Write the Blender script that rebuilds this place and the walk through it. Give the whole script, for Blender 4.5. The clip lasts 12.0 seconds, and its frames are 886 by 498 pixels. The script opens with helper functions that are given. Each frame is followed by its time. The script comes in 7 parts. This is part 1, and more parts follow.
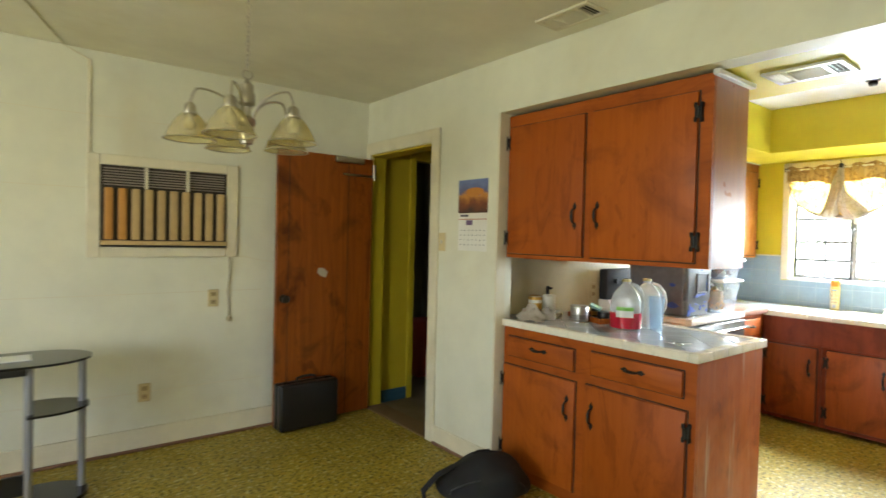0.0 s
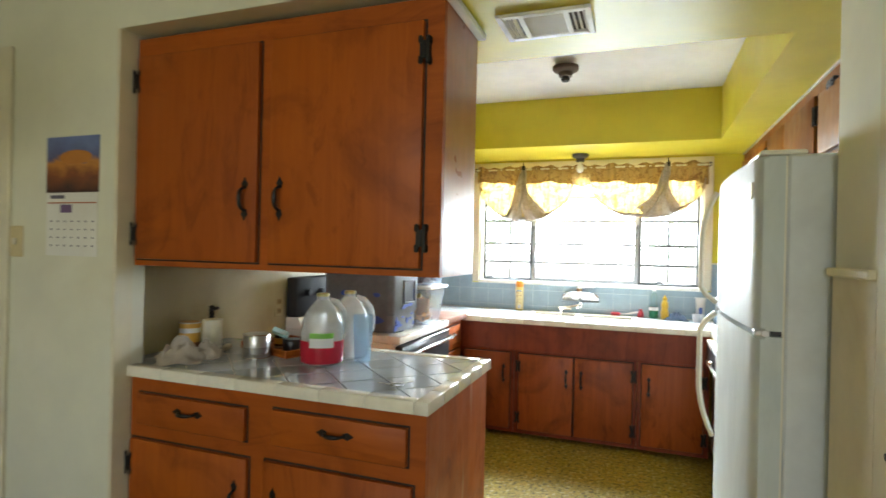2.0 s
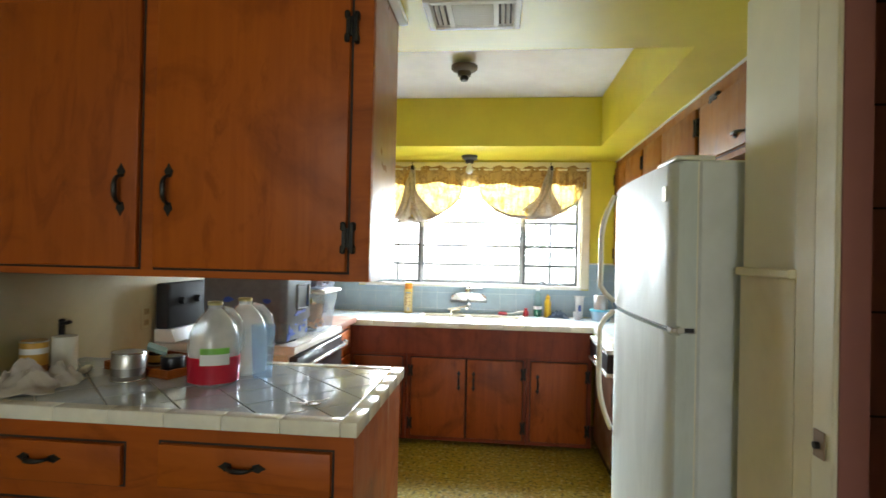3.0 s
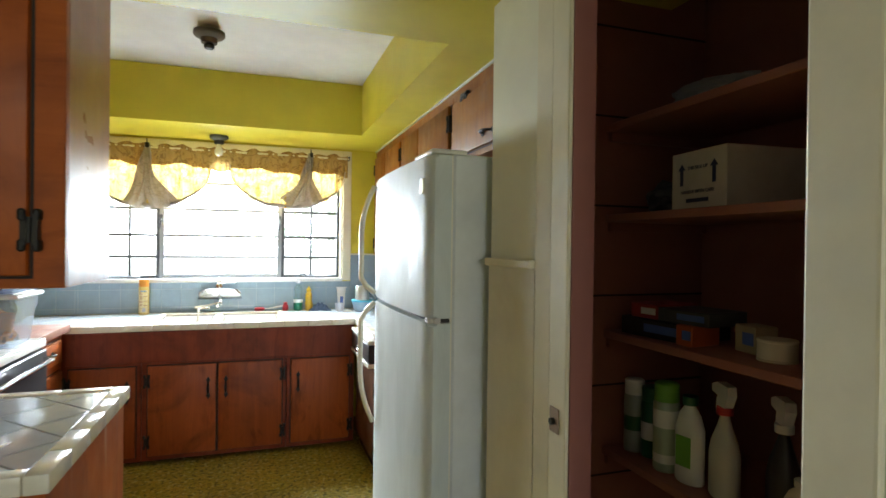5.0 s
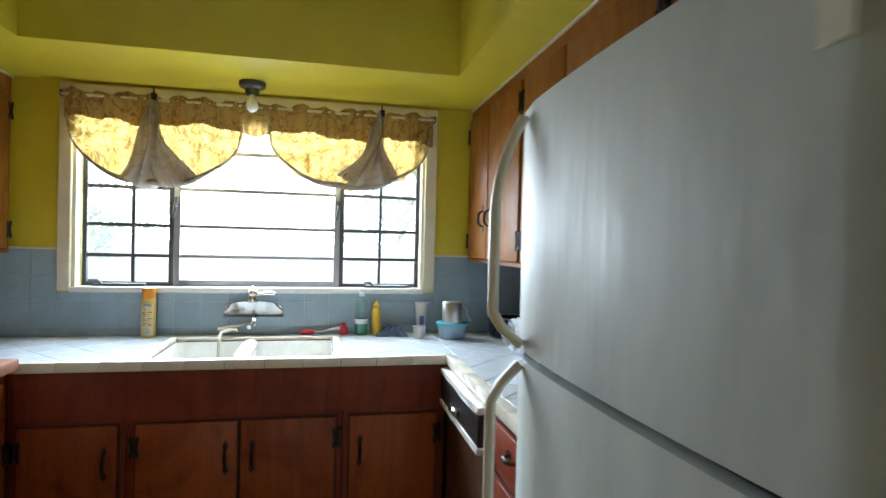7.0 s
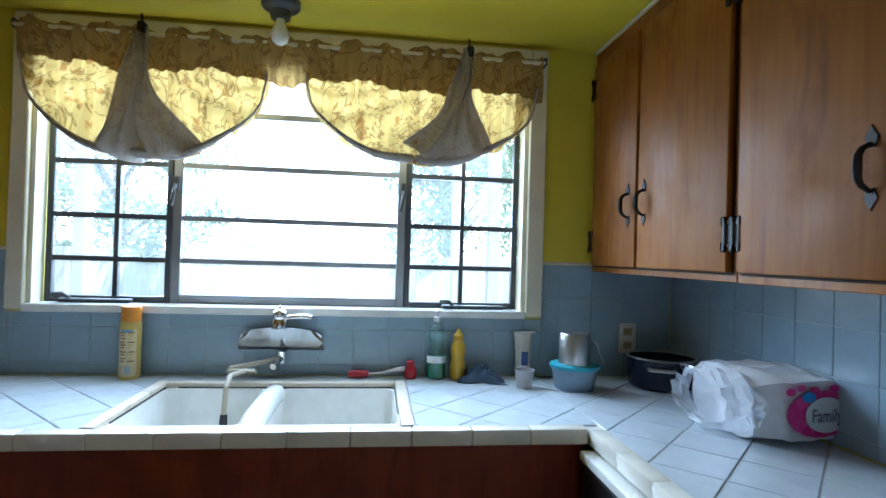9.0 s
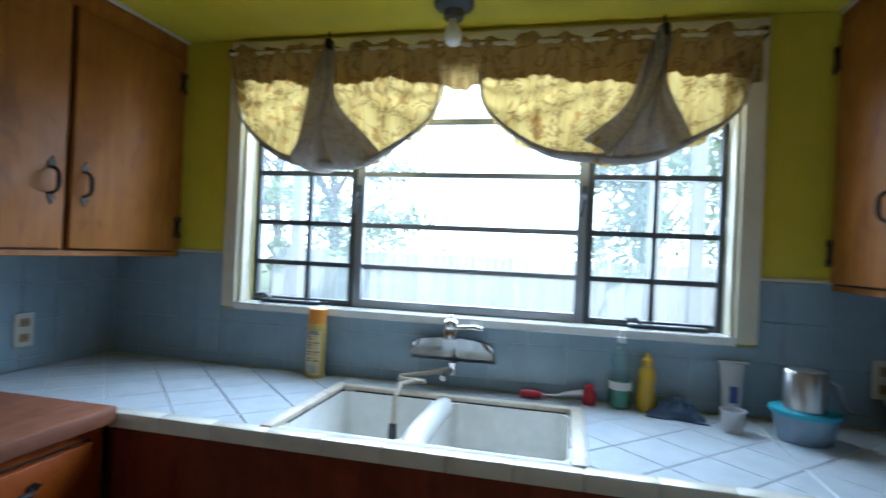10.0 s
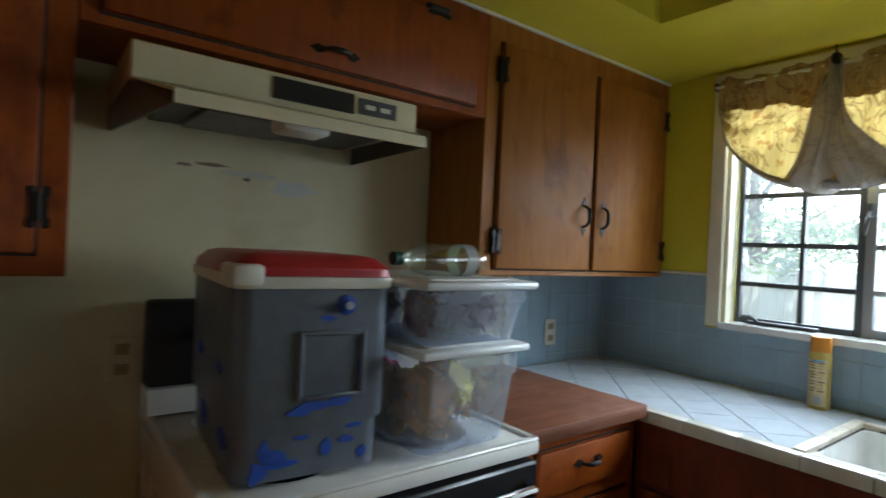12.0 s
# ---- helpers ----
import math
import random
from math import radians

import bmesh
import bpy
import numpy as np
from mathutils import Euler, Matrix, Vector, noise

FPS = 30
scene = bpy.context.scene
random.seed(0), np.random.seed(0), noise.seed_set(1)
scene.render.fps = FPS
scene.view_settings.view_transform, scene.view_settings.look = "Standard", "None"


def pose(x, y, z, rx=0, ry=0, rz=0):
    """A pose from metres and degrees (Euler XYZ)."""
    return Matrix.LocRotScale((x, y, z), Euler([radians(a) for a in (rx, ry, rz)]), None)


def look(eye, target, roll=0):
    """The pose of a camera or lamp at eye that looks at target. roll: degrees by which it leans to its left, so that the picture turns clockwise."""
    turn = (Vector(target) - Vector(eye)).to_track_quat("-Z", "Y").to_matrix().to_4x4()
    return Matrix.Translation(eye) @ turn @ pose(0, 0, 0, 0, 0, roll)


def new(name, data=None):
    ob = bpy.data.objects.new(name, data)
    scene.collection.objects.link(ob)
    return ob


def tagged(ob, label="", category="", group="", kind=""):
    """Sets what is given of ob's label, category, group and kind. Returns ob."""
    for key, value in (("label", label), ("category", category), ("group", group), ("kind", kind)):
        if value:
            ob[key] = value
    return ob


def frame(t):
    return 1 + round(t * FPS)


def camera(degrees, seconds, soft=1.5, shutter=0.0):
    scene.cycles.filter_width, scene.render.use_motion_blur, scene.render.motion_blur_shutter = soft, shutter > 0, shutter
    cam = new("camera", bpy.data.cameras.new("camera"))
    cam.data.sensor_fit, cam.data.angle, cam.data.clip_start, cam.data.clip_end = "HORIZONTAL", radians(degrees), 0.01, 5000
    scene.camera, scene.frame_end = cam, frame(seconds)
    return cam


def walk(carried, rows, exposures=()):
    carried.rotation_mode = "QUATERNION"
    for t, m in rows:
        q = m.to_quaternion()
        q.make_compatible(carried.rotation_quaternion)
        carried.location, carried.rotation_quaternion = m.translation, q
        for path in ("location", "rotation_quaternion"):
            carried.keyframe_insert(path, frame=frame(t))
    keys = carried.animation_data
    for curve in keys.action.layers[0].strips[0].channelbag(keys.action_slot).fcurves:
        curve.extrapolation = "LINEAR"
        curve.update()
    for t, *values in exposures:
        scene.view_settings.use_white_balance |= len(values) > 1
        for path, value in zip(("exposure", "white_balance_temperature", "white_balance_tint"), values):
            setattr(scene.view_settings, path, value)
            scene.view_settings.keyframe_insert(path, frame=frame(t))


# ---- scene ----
cam = camera(78.3, 12.0, shutter=0.4)
PATH = [
    (0, (1.11, 1.033, 1.382), (2.349, 2.602, 1.338), 1.4),
    (0.5, (1.352, 1.216, 1.38), (2.765, 2.632, 1.342), 1.4),
    (1, (1.579, 1.393, 1.356), (3.164, 2.613, 1.339), 1.4),
    (1.5, (1.757, 1.512, 1.356), (3.511, 2.474, 1.353), 1.2),
    (2, (1.917, 1.585, 1.357), (3.796, 2.27, 1.357), 1.3),
    (2.5, (1.987, 1.7, 1.344), (3.937, 2.144, 1.356), 1.3),
    (3, (2.007, 1.798, 1.353), (3.996, 2.005, 1.368), 1.2),
    (3.5, (2.012, 1.855, 1.363), (4.011, 1.8, 1.381), 1.1),
    (5.3, (2.219, 1.726, 1.368), (4.107, 1.065, 1.354), 0.7),
    (5.5, (2.339, 1.699, 1.373), (4.23, 1.045, 1.357), 0.7),
    (6, (2.678, 1.685, 1.367), (4.592, 1.105, 1.349), 1.2),
    (6.5, (3.081, 1.677, 1.36), (5.021, 1.189, 1.345), 1.3),
    (7, (3.466, 1.68, 1.359), (5.421, 1.26, 1.34), 1.4),
    (8.8, (4.362, 1.722, 1.326), (6.349, 1.49, 1.335), 1.7),
    (9, (4.437, 1.714, 1.308), (6.422, 1.472, 1.333), 1.7),
    (9.5, (4.52, 1.617, 1.324), (6.52, 1.66, 1.338), 2.1),
    (10, (4.59, 1.666, 1.33), (6.539, 2.114, 1.341), 2.6),
    (10.5, (4.597, 1.759, 1.362), (6.411, 2.6, 1.333), 2.6),
    (11, (4.542, 1.828, 1.402), (6.16, 3.002, 1.348), 2.2),
    (11.5, (4.42, 1.838, 1.36), (5.806, 3.28, 1.349), 2.7),
    (12, (4.237, 1.845, 1.348), (5.449, 3.437, 1.344), 2.7),
]
walk(cam, [(t, look(eye, target, roll)) for t, eye, target, roll in PATH],
     exposures=[(0.0, 3.42, 6500, 10), (2.0, 2.8, 6450, 10), (3.5, 2.5, 6400, 10), (5.5, 2.35, 6200, 10), (6.0, 2.0, 6100, 10), (6.5, 1.65, 6050, 10), (7.0, 1.5, 6000, 10),
                (9.0, 0.85, 5080, 8), (9.5, 0.65, 5080, 8), (10.5, 0.2, 5100, 8), (11.0, -0.02, 5200, 8), (11.5, 0.1, 5420, 8), (12.0, 0.6, 5800, 8)])

# ---- daylight ----
SUN_EL, SUN_AZ = radians(58), radians(215)
world = bpy.data.worlds.new("sky")
world.use_nodes = True
scene.world = world
wn = world.node_tree.nodes
sky = wn.new("ShaderNodeTexSky")
sky.sky_type, sky.sun_disc, sky.sun_elevation, sky.sun_rotation = "NISHITA", False, SUN_EL, SUN_AZ
wn["Background"].inputs[1].default_value = 0.15
world.node_tree.links.new(sky.outputs[0], wn["Background"].inputs[0])
sun = new("sun", bpy.data.lights.new("sun", "SUN"))
sun.data.energy, sun.data.angle, sun.data.color = 5.0, radians(0.5), (1.0, 0.95, 0.86)
sun.matrix_world = look((math.sin(SUN_AZ) * 20, math.cos(SUN_AZ) * 20, 32), (0, 0, 0))


def window_lamp(name, at, target, w, h, watts, colour, spread=180):
    lamp = new(name, bpy.data.lights.new(name, "AREA"))
    lamp.data.shape, lamp.data.size, lamp.data.size_y = "RECTANGLE", w, h
    lamp.data.energy, lamp.data.color = watts, colour
    lamp.data.spread = radians(spread)
    lamp.matrix_world = look(at, target)
    return lamp


window_lamp("kitchen_window_light", (6.66, 2.04, 1.60), (5.6, 2.04, 0.88), 1.65, 0.85, 29, (0.82, 0.93, 1.0), 130)
# Lamp added at an unseen window assumed behind the camera.
window_lamp("assumed_window_light", (-1.92, 1.6, 1.55), (0.0, 1.9, 2.2), 1.7, 1.2, 6.6, (0.97, 0.98, 0.98))

# ---- materials ----
def ramp(nt, stops):
    r = nt.nodes.new("ShaderNodeValToRGB")
    e = r.color_ramp.elements
    while len(e) < len(stops):
        e.new(0.5)
    for el, (p, c) in zip(e, stops):
        el.position, el.color = p, (*c, 1)
    return r


def base_material(name, rough=0.5, metal=0.0):
    m = bpy.data.materials.new(name)
    m.use_nodes = True
    nt = m.node_tree
    b = nt.nodes["Principled BSDF"]
    b.inputs["Roughness"].default_value, b.inputs["Metallic"].default_value = rough, metal
    return m, nt, b


def coords(nt, scale=(1, 1, 1), kind="Object"):
    c = nt.nodes.new("ShaderNodeTexCoord")
    g = nt.nodes.new("ShaderNodeMapping")
    g.inputs["Scale"].default_value = scale
    if kind == "World":
        geo = nt.nodes.new("ShaderNodeNewGeometry")
        nt.links.new(geo.outputs["Position"], g.inputs["Vector"])
    else:
        nt.links.new(c.outputs[kind], g.inputs["Vector"])
    return g.outputs["Vector"]


def noise_tex(nt, vec, scale, detail=4.0, rough=0.6, dist=0.0):
    n = nt.nodes.new("ShaderNodeTexNoise")
    n.inputs["Scale"].default_value, n.inputs["Detail"].default_value = scale, detail
    n.inputs["Roughness"].default_value, n.inputs["Distortion"].default_value = rough, dist
    nt.links.new(vec, n.inputs["Vector"])
    return n.outputs["Fac"]


def mixc(nt, fac, a, b, mode="MIX"):
    x = nt.nodes.new("ShaderNodeMix")
    x.data_type, x.blend_type = "RGBA", mode
    for s, v in ((x.inputs[0], fac), (x.inputs[6], a), (x.inputs[7], b)):
        if isinstance(v, (int, float)):
            s.default_value = v
        elif isinstance(v, tuple):
            s.default_value = (*v, 1)
        else:
            nt.links.new(v, s)
    return x.outputs[2]


def bump(nt, b, height, strength=0.2, dist=0.002):
    u = nt.nodes.new("ShaderNodeBump")
    u.inputs["Strength"].default_value, u.inputs["Distance"].default_value = strength, dist
    nt.links.new(height, u.inputs["Height"])
    nt.links.new(u.outputs[0], b.inputs["Normal"])


def paint(name, col, rough=0.55, stain=(0.6, 0.5, 0.35), amount=0.5, scale=1.2, grain=60, relief=0.15, metal=0.0, vary=0.06):
    """Paint, plastic or metal with faint grain, uneven tone and stains."""
    m, nt, b = base_material(name, rough, metal)
    v = coords(nt, kind="World")
    big = noise_tex(nt, v, scale, 5, 0.6, 0.4)
    fine = noise_tex(nt, v, grain, 3)
    tone = ramp(nt, [(0.3, tuple(c * (1 - vary) for c in col)), (0.7, tuple(min(1, c * (1 + vary)) for c in col))])
    nt.links.new(noise_tex(nt, v, scale * 3.1, 4), tone.inputs[0])
    mask = ramp(nt, [(0.55, (0, 0, 0)), (0.85, (amount,) * 3)])
    nt.links.new(big, mask.inputs[0])
    c = mixc(nt, mask.outputs[0], tone.outputs[0], tuple(x * y for x, y in zip(col, stain)))
    nt.links.new(c, b.inputs["Base Color"])
    rr = ramp(nt, [(0.3, (rough * 0.8,) * 3), (0.7, (min(1, rough * 1.2),) * 3)])
    nt.links.new(big, rr.inputs[0])
    nt.links.new(rr.outputs[0], b.inputs["Roughness"])
    if relief:
        bump(nt, b, fine, relief, 0.001)
    return m


def wood(name, light, dark, rough=0.46, along=2, blotch=(0.3, 0.18, 0.12), amount=0.5, coat=0.03, streak=0.0):
    """Stained plywood or boards with grain along one axis."""
    m, nt, b = base_material(name, rough)
    s = [14.0, 14.0, 14.0]
    s[along] = 0.9
    v = coords(nt, tuple(s), "World")
    w = coords(nt, (1, 1, 1), "World")
    g = noise_tex(nt, v, 1.6, 6, 0.65, 1.2)
    r = ramp(nt, [(0.25, dark), (0.5, tuple((x + y) / 2 for x, y in zip(light, dark))), (0.75, light)])
    nt.links.new(g, r.inputs[0])
    info = nt.nodes.new("ShaderNodeObjectInfo")
    hue = ramp(nt, [(0.0, (0.82, 0.78, 0.75)), (1.0, (1.0, 1.0, 1.0))])
    nt.links.new(info.outputs["Random"], hue.inputs[0])
    c = mixc(nt, 1.0, r.outputs[0], hue.outputs[0], "MULTIPLY")
    mask = ramp(nt, [(0.52, (0, 0, 0)), (0.75, (amount,) * 3)])
    nt.links.new(noise_tex(nt, w, 3.2, 5, 0.6, 1.0), mask.inputs[0])
    c = mixc(nt, mask.outputs[0], c, blotch, "MULTIPLY")
    t = [5.0, 5.0, 5.0]
    t[along] = 1.5
    run = ramp(nt, [(0.56, (0, 0, 0)), (0.64, (amount * 0.8,) * 3), (0.8, (amount,) * 3)])
    nt.links.new(noise_tex(nt, coords(nt, tuple(t), "World"), 1.3, 8, 0.62, 1.6), run.inputs[0])
    c = mixc(nt, run.outputs[0], c, (0.5, 0.36, 0.3), "MULTIPLY")
    if streak:
        sk = ramp(nt, [(0.6, (0, 0, 0)), (0.72, (streak,) * 3)])
        nt.links.new(noise_tex(nt, coords(nt, (9, 9, 0.7), "World"), 2.2, 4), sk.inputs[0])
        c = mixc(nt, sk.outputs[0], c, (0.46, 0.36, 0.30))
    nt.links.new(c, b.inputs["Base Color"])
    b.inputs["Specular IOR Level"].default_value = 0.3
    b.inputs["Coat Weight"].default_value, b.inputs["Coat Roughness"].default_value = coat, 0.3
    rr = ramp(nt, [(0.3, (rough * 0.75,) * 3), (0.7, (min(1, rough * 1.3),) * 3)])
    nt.links.new(noise_tex(nt, w, 6, 3), rr.inputs[0])
    nt.links.new(rr.outputs[0], b.inputs["Roughness"])
    bump(nt, b, g, 0.12, 0.001)
    return m


def glass(name, col=(1, 1, 1), rough=0.0, ior=1.45):
    m, nt, b = base_material(name, rough)
    b.inputs["Base Color"].default_value = (*col, 1)
    b.inputs["Transmission Weight"].default_value, b.inputs["IOR"].default_value = 1.0, ior
    return m


def pane_glass(name, tint=(1, 1, 1), gloss=0.04, rough=0.03):
    m = bpy.data.materials.new(name)
    m.use_nodes = True
    nt = m.node_tree
    t = nt.nodes.new("ShaderNodeBsdfTransparent")
    t.inputs[0].default_value = (*tint, 1)
    g = nt.nodes.new("ShaderNodeBsdfGlossy")
    g.inputs["Roughness"].default_value = rough
    f = nt.nodes.new("ShaderNodeLayerWeight")
    lift = ramp(nt, [(0.0, (gloss,) * 3), (0.6, (gloss * 1.8,) * 3), (1.0, (0.7, 0.7, 0.7))])
    nt.links.new(f.outputs["Facing"], lift.inputs[0])
    mx = nt.nodes.new("ShaderNodeMixShader")
    nt.links.new(lift.outputs[0], mx.inputs[0])
    nt.links.new(t.outputs[0], mx.inputs[1])
    nt.links.new(g.outputs[0], mx.inputs[2])
    nt.links.new(mx.outputs[0], nt.nodes["Material Output"].inputs[0])
    return m


def clear_plastic(name, tint, cloud=0.25, rough=0.15):
    """Thin milky plastic: part see-through, part diffuse."""
    m, nt, b = base_material(name, rough)
    b.inputs["Base Color"].default_value = (*tint, 1)
    t = nt.nodes.new("ShaderNodeBsdfTransparent")
    t.inputs[0].default_value = (*tint, 1)
    mx = nt.nodes.new("ShaderNodeMixShader")
    r = ramp(nt, [(0.3, (cloud * 0.88,) * 3), (0.75, (min(1, cloud * 1.15),) * 3)])
    nt.links.new(noise_tex(nt, coords(nt, kind="World"), 14, 3), r.inputs[0])
    nt.links.new(r.outputs[0], mx.inputs[0])
    nt.links.new(t.outputs[0], mx.inputs[1])
    nt.links.new(b.outputs[0], mx.inputs[2])
    nt.links.new(mx.outputs[0], nt.nodes["Material Output"].inputs[0])
    return m


def calc(nt, op, a, b=0.0):
    x = nt.nodes.new("ShaderNodeMath")
    x.operation = op
    for sock, v in ((x.inputs[0], a), (x.inputs[1], b)):
        if isinstance(v, (int, float)):
            sock.default_value = v
        else:
            nt.links.new(v, sock)
    return x.outputs[0]


def star_field(nt, v, period, shift, petals, reach):
    """1 on the petals of stars set on a square grid, 0 between them."""
    sp = nt.nodes.new("ShaderNodeSeparateXYZ")
    nt.links.new(v, sp.inputs[0])
    px, py = (calc(nt, "SUBTRACT", calc(nt, "FRACT", calc(nt, "ADD", calc(nt, "DIVIDE", sp.outputs[k], period), shift)), 0.5) for k in (0, 1))
    rad = calc(nt, "SQRT", calc(nt, "ADD", calc(nt, "MULTIPLY", px, px), calc(nt, "MULTIPLY", py, py)))
    ang = calc(nt, "ARCTAN2", py, px)
    lobe = calc(nt, "ABSOLUTE", calc(nt, "COSINE", calc(nt, "MULTIPLY", ang, petals / 2)))
    rim = calc(nt, "MULTIPLY", calc(nt, "POWER", lobe, 1.6), reach)
    return calc(nt, "SUBTRACT", rim, rad)


def vinyl_floor():
    """Printed sheet vinyl: leafy stars in ochre, cream, orange and olive."""
    m, nt, b = base_material("vinyl_floor", 0.5)
    v = coords(nt, (1, 1, 1), "World")
    wob = nt.nodes.new("ShaderNodeTexNoise")
    wob.inputs["Scale"].default_value, wob.inputs["Detail"].default_value = 26.0, 2.0
    nt.links.new(v, wob.inputs["Vector"])
    off = nt.nodes.new("ShaderNodeVectorMath")
    off.operation = "MULTIPLY_ADD"
    nt.links.new(wob.outputs["Color"], off.inputs[0])
    off.inputs[1].default_value = (0.016, 0.016, 0.0)
    nt.links.new(v, off.inputs[2])
    vv = off.outputs[0]
    big = star_field(nt, vv, 0.13, 0.0, 8, 0.52)
    small = star_field(nt, vv, 0.13, 0.5, 8, 0.36)
    ground = ramp(nt, [(0.38, (0.10, 0.085, 0.008)), (0.5, (0.28, 0.21, 0.016)), (0.62, (0.42, 0.31, 0.035))])
    nt.links.new(noise_tex(nt, v, 42, 3, 0.55), ground.inputs[0])
    leaf = ramp(nt, [(0.0, (0.50, 0.44, 0.20)), (0.10, (0.40, 0.30, 0.03)), (0.30, (0.22, 0.18, 0.012)), (0.6, (0.42, 0.24, 0.015))])
    nt.links.new(big, leaf.inputs[0])
    on = ramp(nt, [(0.0, (0, 0, 0)), (0.03, (0.75, 0.75, 0.75))])
    nt.links.new(big, on.inputs[0])
    c = mixc(nt, on.outputs[0], ground.outputs[0], leaf.outputs[0])
    leaf2 = ramp(nt, [(0.0, (0.13, 0.12, 0.012)), (0.08, (0.46, 0.36, 0.07)), (0.25, (0.44, 0.25, 0.02))])
    nt.links.new(small, leaf2.inputs[0])
    on2 = ramp(nt, [(0.0, (0, 0, 0)), (0.03, (0.8, 0.8, 0.8))])
    nt.links.new(small, on2.inputs[0])
    c = mixc(nt, on2.outputs[0], c, leaf2.outputs[0])
    dab = ramp(nt, [(0.60, (0, 0, 0)), (0.65, (0.75, 0.75, 0.75))])
    nt.links.new(noise_tex(nt, v, 36, 2, 0.5), dab.inputs[0])
    c = mixc(nt, dab.outputs[0], c, (0.56, 0.50, 0.26))
    dirt = ramp(nt, [(0.5, (0, 0, 0)), (0.78, (0.55, 0.55, 0.55))])
    nt.links.new(noise_tex(nt, v, 1.4, 6, 0.65, 0.5), dirt.inputs[0])
    c = mixc(nt, dirt.outputs[0], c, (0.5, 0.45, 0.36), "MULTIPLY")
    spot = ramp(nt, [(0.66, (0, 0, 0)), (0.74, (0.6, 0.6, 0.6))])
    nt.links.new(noise_tex(nt, v, 4.2, 3), spot.inputs[0])
    c = mixc(nt, spot.outputs[0], c, (0.4, 0.34, 0.28), "MULTIPLY")
    nt.links.new(c, b.inputs["Base Color"])
    b.inputs["Specular IOR Level"].default_value = 0.35
    rr = ramp(nt, [(0.3, (0.4, 0.4, 0.4)), (0.7, (0.62, 0.62, 0.62))])
    nt.links.new(noise_tex(nt, v, 3.0, 4), rr.inputs[0])
    nt.links.new(rr.outputs[0], b.inputs["Roughness"])
    bump(nt, b, noise_tex(nt, v, 60, 2), 0.12, 0.001)
    return m


CREAM = paint("cream_wall_paint", (0.71, 0.70, 0.57), 0.5, (0.78, 0.66, 0.46), 0.55, 1.1)
CEILING = paint("aged_ceiling_paint", (0.81, 0.79, 0.66), 0.7, (0.74, 0.64, 0.45), 0.6, 0.9, 90, 0.3)
WHITE_CEIL = paint("white_ceiling_paint", (0.78, 0.78, 0.74), 0.7, (0.85, 0.82, 0.74), 0.4, 1.5, 90, 0.3)
TRIMC = paint("cream_gloss_trim", (0.70, 0.65, 0.49), 0.5, (0.7, 0.58, 0.4), 0.5, 2.5)
YELLOW = paint("yellow_gloss_paint", (0.62, 0.53, 0.03), 0.45, (0.9, 0.85, 0.7), 0.12, 1.3, 50, 0.1)
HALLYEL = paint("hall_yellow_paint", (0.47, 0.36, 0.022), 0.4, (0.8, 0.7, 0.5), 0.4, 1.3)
BLUEBASE = paint("blue_baseboard_paint", (0.025, 0.085, 0.13), 0.4)
WOODV = wood("orange_stained_plywood", (0.45, 0.108, 0.009), (0.35, 0.074, 0.006), amount=0.6)
WOODG = wood("glossy_end_panel", (0.40, 0.098, 0.010), (0.28, 0.060, 0.006), rough=0.34, amount=0.12, coat=0.5)
WOODH = wood("orange_stained_frame_wood", (0.45, 0.108, 0.009), (0.34, 0.072, 0.006), amount=0.5, along=1)
WOODR = wood("red_brown_stained_plywood", (0.27, 0.048, 0.013), (0.17, 0.028, 0.008), along=2, amount=0.6)
WOODM = wood("worn_sink_door_plywood", (0.38, 0.090, 0.012), (0.24, 0.050, 0.008), along=2, amount=0.75)
WOODE = wood("scuffed_end_panel", (0.45, 0.115, 0.010), (0.30, 0.062, 0.006), along=2, amount=0.6, streak=0.6)
WOODX = wood("honey_stained_plywood", (0.40, 0.155, 0.016), (0.26, 0.088, 0.009), rough=0.55, coat=0.0, along=2, blotch=(0.55, 0.40, 0.28), amount=0.55)
# Darker and redder than WOODX: the shade over the stove is coloured in.
WOODS = wood("shade_darkened_plywood", (0.36, 0.085, 0.009), (0.22, 0.045, 0.005), along=2, amount=0.7)
DOORW = wood("brown_stained_door_veneer", (0.36, 0.095, 0.008), (0.20, 0.045, 0.005), 0.45, 2, (0.2, 0.14, 0.1), 0.85)
BLOCK = wood("worn_butcher_block", (0.30, 0.12, 0.06), (0.17, 0.06, 0.03), 0.6, 0, (0.55, 0.5, 0.45), 0.5, 0.0)
PANTRY = paint("red_brown_pantry_paint", (0.31, 0.125, 0.10), 0.5, (0.6, 0.5, 0.45), 0.5, 2.0)
IRON = paint("black_iron", (0.03, 0.028, 0.025), 0.45, metal=0.7, relief=0.3, grain=150)
DARKGAP = paint("dark_recess", (0.03, 0.018, 0.012), 0.8)
FRIDGE, nt, bs = base_material("white_fridge_enamel", 0.5)
smear = noise_tex(nt, coords(nt, (1, 1, 0.35), "World"), 7, 5, 0.6, 0.6)
tone = ramp(nt, [(0.35, (0.47, 0.51, 0.49)), (0.65, (0.57, 0.61, 0.59))])
nt.links.new(smear, tone.inputs[0])
nt.links.new(tone.outputs[0], bs.inputs["Base Color"])
gloss = ramp(nt, [(0.3, (0.42,) * 3), (0.7, (0.62,) * 3)])
nt.links.new(smear, gloss.inputs[0])
nt.links.new(gloss.outputs[0], bs.inputs["Roughness"])
bs.inputs["Specular IOR Level"].default_value = 0.4
bump(nt, bs, noise_tex(nt, coords(nt, (1, 1, 0.12), "World"), 30, 3), 0.5, 0.004)
